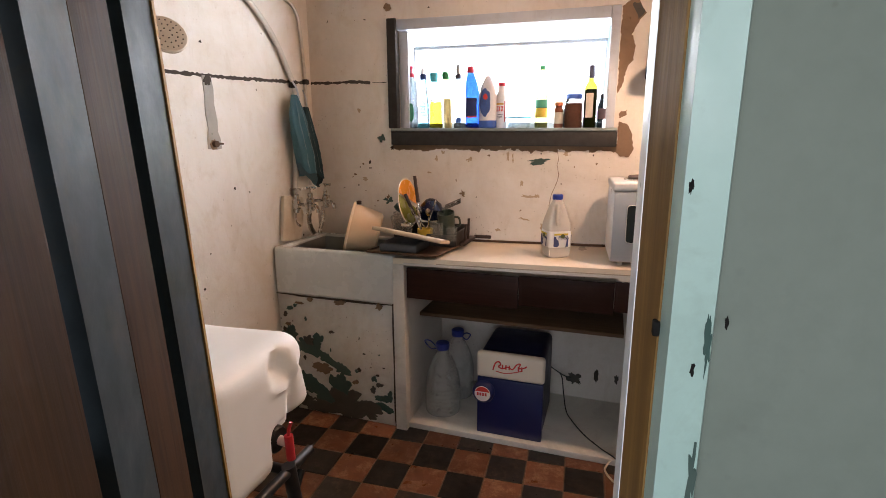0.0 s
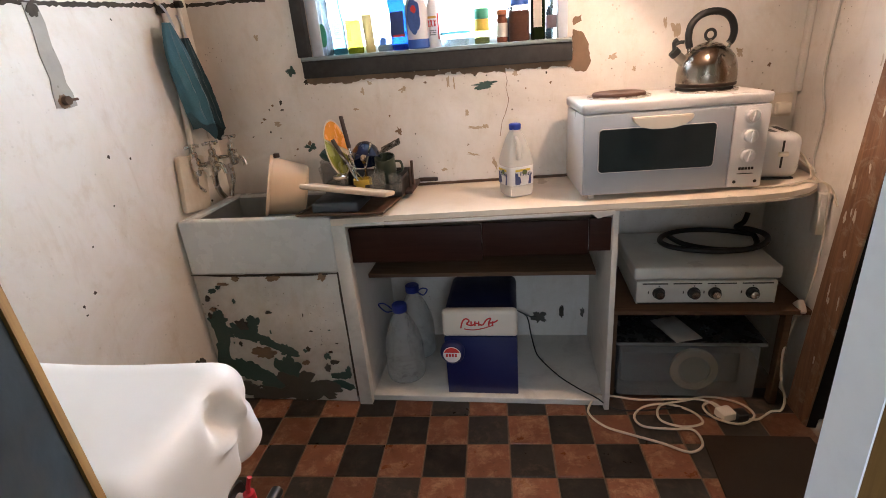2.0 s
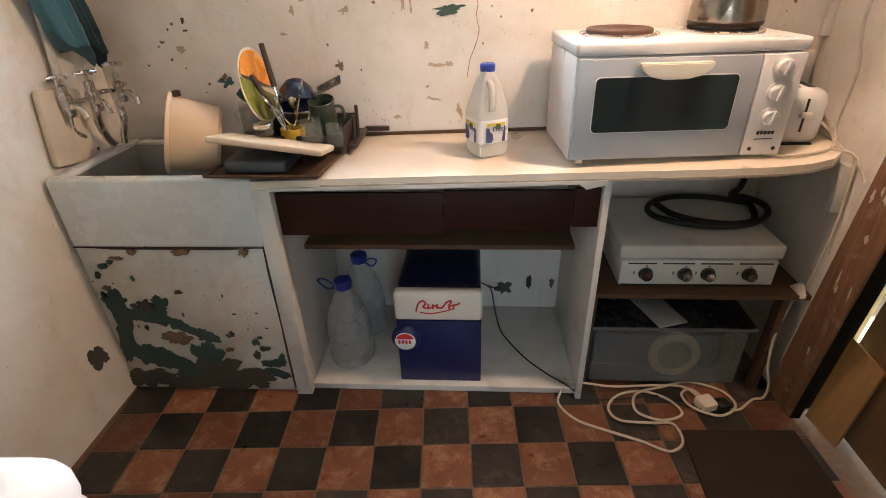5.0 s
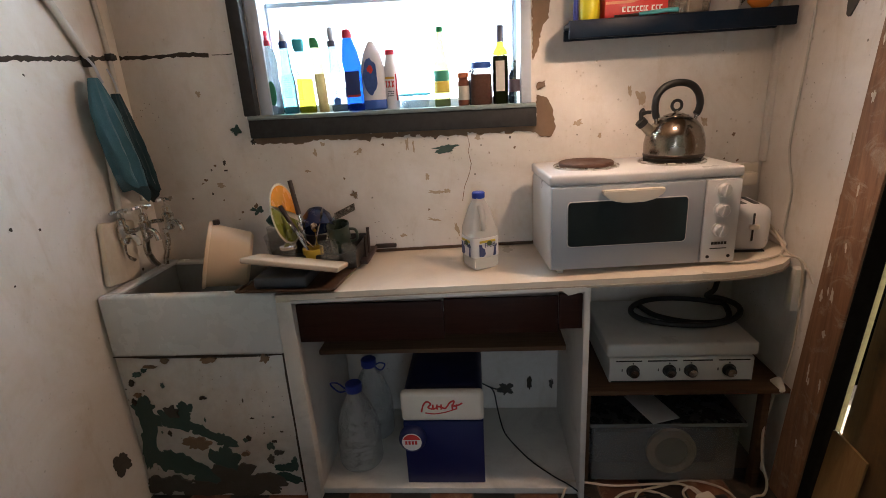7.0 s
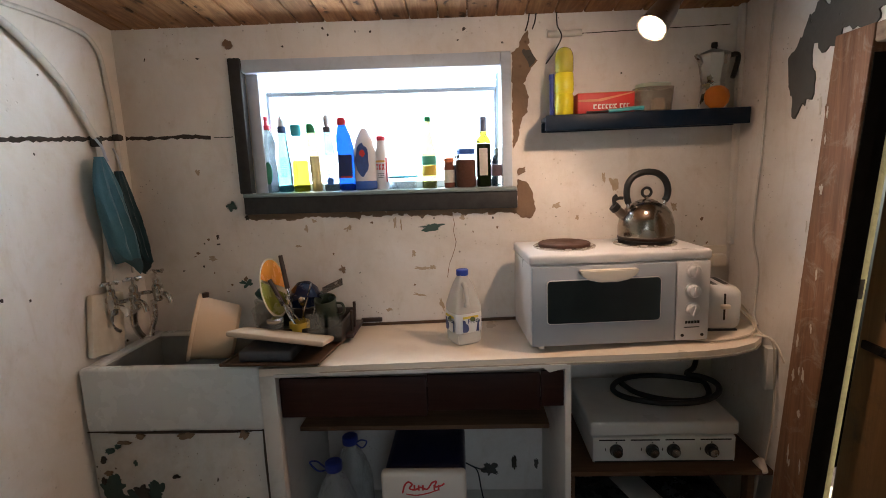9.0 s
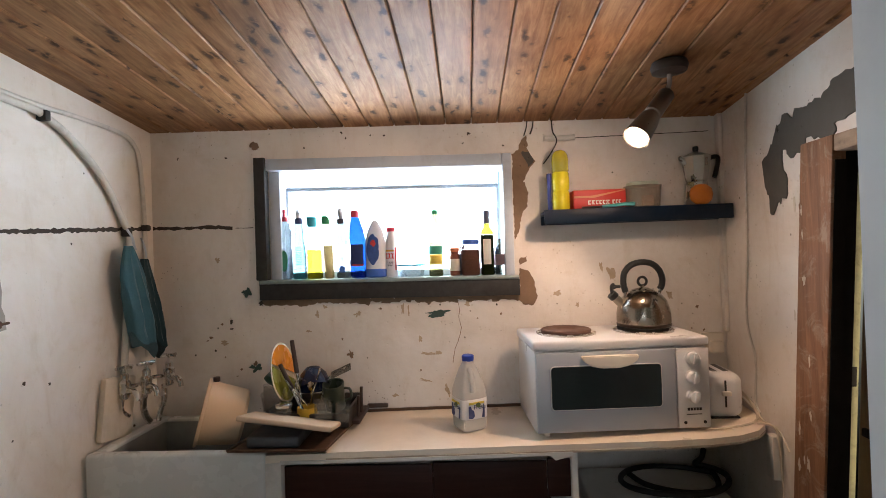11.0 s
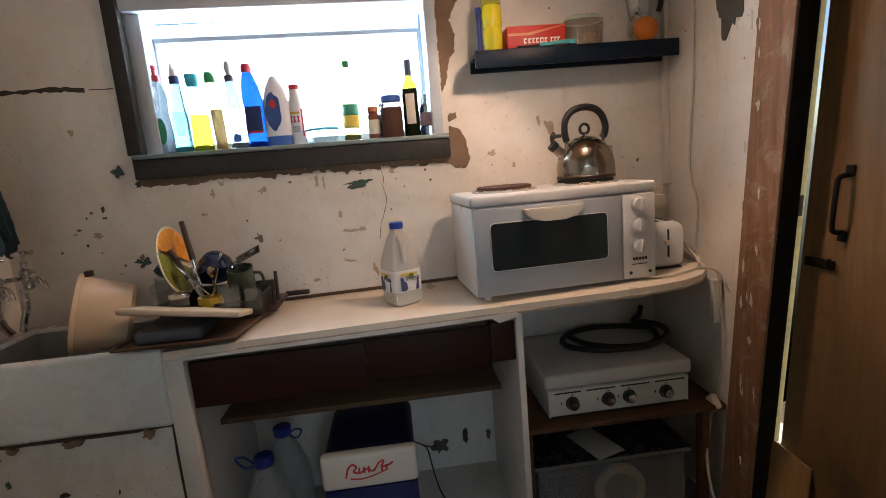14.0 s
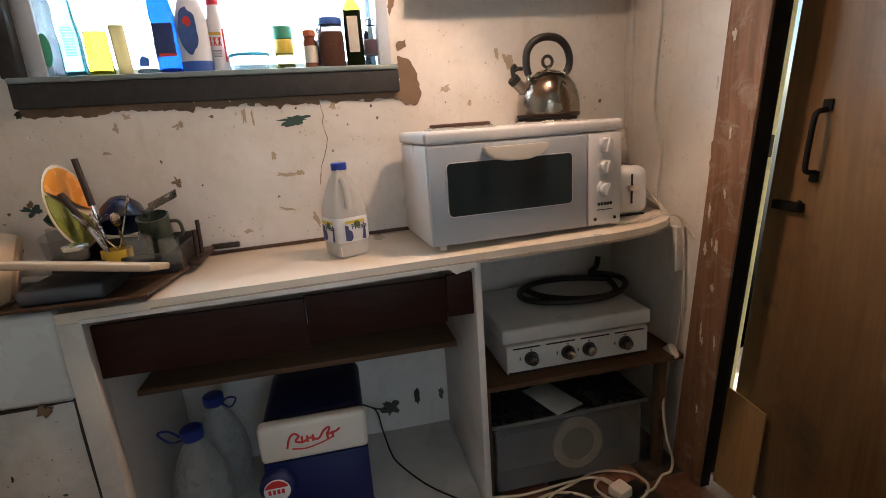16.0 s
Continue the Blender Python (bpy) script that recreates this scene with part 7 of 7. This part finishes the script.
for i, (dx, z, w, h) in enumerate(((0.067, 1.16, 0.006, 0.05), (0.066, 1.02, 0.008, 0.07), (0.067, 0.93, 0.006, 0.04), (0.045, 0.90, 0.006, 0.10), (0.040, 0.80, 0.004, 0.13), (0.066, 0.80, 0.007, 0.06), (0.034, 0.72, 0.006, 0.03), (0.060, 0.66, 0.006, 0.06))):
    g = shape()
    slab(g, ragged(w, h, 620 + i, 30, 0.45), 0.0012, Matrix(((1, 0, 0, 0), (0, 0, -1, -1.8918), (0, 1, 0, 0), (0, 0, 0, 1))) @ Matrix.Translation((DX1 + dx - 0.004, z, 0)))
    part("paint_chip", g, GREEN_PAINT, door_frame_1, "dark ragged chip in the paint", smooth=False)

bm = shape()
tube(bm, [(2.362, -0.215, 2.05), (2.362, -0.195, 1.80), (2.362, -0.185, 1.50), (2.362, -0.165, 1.22), (2.362, -0.21, 1.08), (2.362, -0.20, 0.93), (2.360, -0.23, 0.89)], 0.0038, 8, 8)
single("wall_cable", bm, PIPE_WHITE, (2.362, -0.2, 0.89), "painted-over cable running down the wall", "cable")
bm = shape()
box(bm, 2.352, 2.369, -0.03, -0.003, 1.15, 2.06, 0.003)
single("corner_batten", bm, WALL, (2.36, -0.015, 1.15), "painted batten in the wall corner", "batten")
socket = thing("wall_socket", (2.30, -0.02, 1.05), "old white wall socket with a plug in it", "socket")
bm = shape()
box(bm, 2.262, 2.350, -0.020, -0.001, 1.06, 1.145, 0.005)
part("plate", bm, OFF_WHITE, socket)
bm = shape()
box(bm, 2.285, 2.335, -0.055, -0.0205, 1.07, 1.115, 0.008)
part("plug", bm, OFF_WHITE, socket)
bm = shape()
tube(bm, [(1.665, -0.008, 1.955), (1.72, -0.010, 1.952), (1.79, -0.010, 1.954)], 0.012, 12, 2)
single("conduit_stub", bm, PIPE_WHITE, (1.72, -0.008, 1.955), "short painted conduit stub above the window", "conduit")
bm = shape()
tube(bm, [(1.70, -0.006, 2.03), (1.70, -0.02, 1.98), (1.715, -0.022, 1.94), (1.69, -0.014, 1.89), (1.66, -0.008, 1.85)], 0.0028, 8, 6)
tube(bm, [(1.60, -0.006, 2.03), (1.595, -0.008, 2.0), (1.585, -0.006, 1.97)], 0.0025, 8, 4)
tube(bm, [(1.625, -0.006, 2.03), (1.62, -0.008, 2.0), (1.61, -0.006, 1.975)], 0.0025, 8, 4)
single("loose_wire", bm, BLACK_PLASTIC, (1.66, -0.01, 1.85), "loose dark wires hanging from the ceiling edge", "wire")

# ---- water tank on its stand, shower head ----
TANK = Mat("white_translucent_tank_plastic", 0.35)
TANK.color(TANK.mix(TANK.noise(5, 3), (0.88, 0.90, 0.92), (0.93, 0.945, 0.96)))
TANK.b.inputs["Subsurface Weight"].default_value = 0.4
TANK.b.inputs["Subsurface Radius"].default_value = (0.05, 0.05, 0.05)
TANK = TANK.m
tank = thing("water_tank", (0.56, -1.54, 0.60), "white plastic water container lying on a black stand", "water container")
bm = shape()
box(bm, 0.33, 0.842, -1.715, -1.348, 0.55, 0.878, 0.062, seg=6)
bmesh.ops.subdivide_edges(bm, edges=[e for e in bm.edges if e.calc_length() > 0.1], cuts=22, use_grid_fill=True)


def bell(d, w):
    return math.exp(-(d / w) ** 2)


def ease(a, b, v):
    k = min(1.0, max(0.0, (v - a) / (b - a)))
    return k * k * (3 - 2 * k)


# moulded grip, crease and the tap's recess in the end face
for v in bm.verts:
    x, y, z = v.co
    if x > 0.70:
        end = ease(0.70, 0.80, x)
        v.co.x -= end * (0.036 * bell(y + 1.470, 0.030) * bell(z - 0.822, 0.026) + 0.015 * bell(y + 1.440, 0.013) * bell(z - 0.70, 0.060)
                         + 0.060 * ease(-1.53, -1.48, y) * ease(0.70, 0.645, z))
        v.co.x += end * (0.016 * bell(y + 1.425, 0.015) * bell(z - 0.805, 0.022) + 0.014 * bell(y + 1.475, 0.028) * bell(z - 0.775, 0.009)
                         + 0.010 * bell(y + 1.44, 0.010) * bell(z - 0.665, 0.010))
        v.co.z += end * 0.050 * ease(-1.53, -1.48, y) * ease(0.64, 0.56, z)
        if y > -1.42:
            v.co.y += end * (0.014 * bell(z - 0.695, 0.045) - 0.012 * bell(z - 0.795, 0.018))
    v.co.z += 0.006 * math.sin(9 * x) * ease(0.80, 0.86, z)
bm.transform(Matrix.Translation((-0.020, 0, 0)))
part("container", bm, TANK, tank)
bm = shape()
lathe(bm, [(0.032, 0), (0.034, 0.004), (0.034, 0.026), (0.030, 0.030), (0.0, 0.030)], 12, Matrix.Translation((0.764, -1.462, 0.624)) @ Matrix.Rotation(radians(90), 4, 'Y'))
collar = part("cap", bm, BLACK_PLASTIC, tank, "black screw cap")
RED_TAP = plain("red_tap_plastic", (0.55, 0.03, 0.04), 0.4)
bm = shape()
tube(bm, [(0.820, -1.460, 0.640), (0.821, -1.460, 0.618), (0.823, -1.460, 0.575)], 0.011, 12, 2)
tube(bm, [(0.820, -1.460, 0.640), (0.821, -1.458, 0.655), (0.827, -1.455, 0.674)], 0.0045, 8, 2)
part("tap", bm, RED_TAP, tank, "red plastic tap")
bm = shape()
tube(bm, [(0.793, -1.461, 0.622), (0.812, -1.460, 0.620)], 0.012, 12, 1)
part("tap_neck", bm, plain("pink_white_plastic", (0.70, 0.55, 0.54), 0.4), tank, "pale pink tap neck")
stand = thing("tank_stand", (0.56, -1.54, 0.0), "black metal trestle under the water container", "stand")
for x in (0.38, 0.805):
    for y0, y1 in ((-1.45, -1.40), (-1.69, -1.735)):
        bm = shape()
        tube(bm, [(x, y0, 0.545), (x + 0.03, y1, 0.0)], 0.018, 10, 1)
        part("leg", bm, BLACK_PLASTIC, stand)
    bm = shape()
    tube(bm, [(x, -1.735, 0.53), (x, -1.355, 0.53)], 0.014, 10, 1)
    part("rail", bm, BLACK_PLASTIC, stand)
    bm = shape()
    tube(bm, [(x, -1.40, 0.50), (x, -1.70, 0.14)], 0.012, 10, 1)
    part("brace", bm, BLACK_PLASTIC, stand)
for y in (-1.45, -1.64):
    bm = shape()
    tube(bm, [(0.39, y, 0.53), (0.815, y, 0.53)], 0.013, 10, 1)
    part("crossbar", bm, BLACK_PLASTIC, stand)
bucket = thing("white_tub", (0.62, -1.55, 0.0), "white plastic tub on the floor under the stand", "tub")
bm = shape()
lathe(bm, [(0.0, 0.0), (0.10, 0.0), (0.105, 0.005), (0.135, 0.19), (0.14, 0.2), (0.132, 0.2), (0.1, 0.01), (0.0, 0.008)], 36, Matrix.Translation((0.60, -1.54, 0.001)))
part("bowl", bm, PLASTIC_WHITE, bucket)
shower = thing("shower_head", (0.2, -1.16, 1.6), "white round shower head on a wall arm", "shower head")
S = Matrix.Translation((0.262, -1.155, 1.655)) @ Matrix.Rotation(radians(62), 4, 'Y') @ Matrix.Rotation(radians(25), 4, 'X')
bm = shape()
lathe(bm, [(0.0, -0.028), (0.016, -0.026), (0.03, -0.012), (0.058, -0.004), (0.060, 0.004), (0.056, 0.008), (0.0, 0.010)], 34, S)
part("rose", bm, OFF_WHITE, shower)
bm = shape()
for i in range(3):
    for j in range(6 * (i + 1)):
        a = 2 * math.pi * j / (6 * (i + 1))
        lathe(bm, [(0.0022, 0.0095 - 0.0008 * i), (0.0018, 0.012 - 0.0008 * i), (0, 0.012 - 0.0008 * i)], 6, S @ Matrix.Translation((0.015 * (i + 1) * math.cos(a), 0.015 * (i + 1) * math.sin(a), 0)))
part("nozzle", bm, SILL_DARK, shower, "dark spray holes")
bm = shape()
tube(bm, [(0.0, -1.17, 1.72), (0.10, -1.17, 1.73), (0.20, -1.165, 1.70), (0.238, -1.16, 1.668)], 0.009, 10, 5)
part("arm", bm, CHROME, shower)

# ---- extension lead, plug and switch by the east door ----
lead = thing("extension_lead", (1.95, -0.5, 0.0), "tangled white extension lead lying on the tiles", "extension lead")
bm = shape()
tube(bm, [(1.63, -0.37, 0.036), (1.60, -0.41, 0.02), (1.59, -0.45, 0.006), (1.64, -0.52, 0.006), (1.74, -0.565, 0.006), (1.83, -0.60, 0.006), (1.91, -0.638, 0.006), (1.965, -0.60, 0.007), (1.955, -0.53, 0.010), (1.88, -0.53, 0.012), (1.78, -0.52, 0.012), (1.76, -0.46, 0.007), (1.81, -0.40, 0.006), (1.90, -0.38, 0.006),
          (1.98, -0.42, 0.007), (2.0, -0.49, 0.012), (1.92, -0.52, 0.016), (1.85, -0.48, 0.012), (1.87, -0.40, 0.012), (1.97, -0.36, 0.008), (2.08, -0.33, 0.007), (2.18, -0.37, 0.007), (2.20, -0.44, 0.008), (2.13, -0.49, 0.010), (2.05, -0.46, 0.012), (2.03, -0.40, 0.012), (2.07, -0.37, 0.012), (2.10, -0.42, 0.016)], 0.0046, 8, 8)
part("flex", bm, WHITE_CABLE, lead)
bm = shape()
tube(bm, [(1.60, -0.362, 0.036), (1.70, -0.37, 0.03), (1.80, -0.365, 0.012), (1.95, -0.355, 0.012), (2.05, -0.36, 0.012), (2.09, -0.43, 0.016)], 0.0042, 8, 8)
tube(bm, [(2.13, -0.46, 0.016), (2.20, -0.46, 0.008), (2.27, -0.41, 0.006), (2.312, -0.40, 0.008), (2.318, -0.395, 0.06), (2.295, -0.39, 0.14), (2.30, -0.36, 0.25), (2.33, -0.335, 0.36), (2.336, -0.33, 0.40)], 0.0044, 8, 8)
part("flex", bm, WHITE_CABLE, lead)
bm = shape()
box(bm, -0.03, 0.03, -0.028, 0.028, 0.0, 0.035, 0.008, Matrix.Translation((2.095, -0.445, 0.002)) @ Matrix.Rotation(radians(20), 4, 'Z'))
part("socket", bm, OFF_WHITE, lead, "white trailing socket")
bm = shape()
box(bm, -0.022, 0.022, -0.022, 0.022, 0.0, 0.034, 0.006, Matrix.Translation((2.145, -0.452, 0.004)) @ Matrix.Rotation(radians(12), 4, 'Z'))
single("black_plug", bm, BLACK_PLASTIC, (2.145, -0.452, 0.004), "black plug in the extension socket", "plug")
switch = thing("inline_switch", (2.335, -0.34, 0.38), "white inline switch hanging on its cable", "switch")
bm = shape()
box(bm, -0.013, 0.013, -0.027, 0.027, -0.027, 0.027, 0.010, Matrix.Translation((2.338, -0.335, 0.415)) @ Matrix.Rotation(radians(45), 4, 'X'), 3)
part("housing", bm, OFF_WHITE, switch)

# ---- floor by the east door ----
MAT = Mat("dark_brown_coir", 0.95)
MAT.color(MAT.mix(MAT.noise(9, 6), (0.014, 0.008, 0.004), (0.034, 0.020, 0.010))).bump(MAT.noise(260, 3), 0.8, 0.004)
bm = shape()
slab(bm, [(1.975, -0.555), (2.34, -0.545), (2.36, -1.18), (1.945, -1.17)], 0.009, Matrix.Translation((0, 0, 0.001)))
single("doormat", bm, MAT.m, (2.15, -0.85, 0.001), "dark brown doormat on the tiles by the door", "doormat")
CARD = timber("ochre_plywood_offcut", (0.36, 0.22, 0.085), (0.26, 0.15, 0.055), 2, 0, 0.6, 0.2)
bm = shape()
slab(bm, [(-0.065, 0.0), (0.065, 0.0), (0.065, 0.31), (-0.055, 0.335), (-0.065, 0.33)], 0.008, Matrix.Translation((2.425, -0.545, 0.010)) @ Matrix.Rotation(radians(-82), 4, 'Z') @ Matrix.Rotation(radians(84), 4, 'X'))
single("wood_offcut", bm, CARD, (2.425, -0.545, 0.01), "ochre plywood offcut leaning at the door edge", "offcut")

# ---- quarry tiles, last ----
TILE = 0.1575


def tile_mesh(seed):
    g = shape()
    h = TILE / 2 - 0.0025
    box(g, -h, h, -h, h, -0.012, 0.0, 0.0)
    top = [e for e in g.edges if all(v.co.z > -0.001 for v in e.verts)]
    bmesh.ops.bevel(g, geom=top, offset=0.002, segments=1, affect='EDGES')
    r = random.Random(seed)
    for v in g.verts:
        v.co.x += r.uniform(-0.0008, 0.0008)
        v.co.y += r.uniform(-0.0008, 0.0008)
    bmesh.ops.recalc_face_normals(g, faces=g.faces)
    me = bpy.data.meshes.new("tile")
    g.to_mesh(me)
    g.free()
    return me


red_meshes, black_meshes = [tile_mesh(i) for i in range(4)], [tile_mesh(10 + i) for i in range(4)]
for me in red_meshes:
    me.materials.append(RED_TILE)
for me in black_meshes:
    me.materials.append(BLACK_TILE)
turn = Matrix.Rotation(radians(3.2), 4, 'Z')
rng = random.Random(12)
placed = 0
for j in range(2, -16, -1):
    for i in range(-8, 12):
        c = Vector((0.963, -0.642, 0)) + turn @ Vector(((i + 0.5) * TILE, (j + 0.5) * TILE, 0))
        if not (-0.06 < c.x < 2.42 and -2.6 < c.y < -0.30):
            continue
        me = rng.choice(red_meshes) if (i + j) % 2 == 0 else rng.choice(black_meshes)
        t = new("tile", me)
        t.parent = floor
        t.matrix_basis = Matrix.Translation((c.x, c.y, rng.uniform(-0.0012, 0.0012))) @ turn @ Matrix.Rotation(radians(rng.uniform(-0.5, 0.5)), 4, 'Z') @ Matrix.Rotation(radians(rng.uniform(-0.3, 0.3)), 4, 'X')
        placed += 1
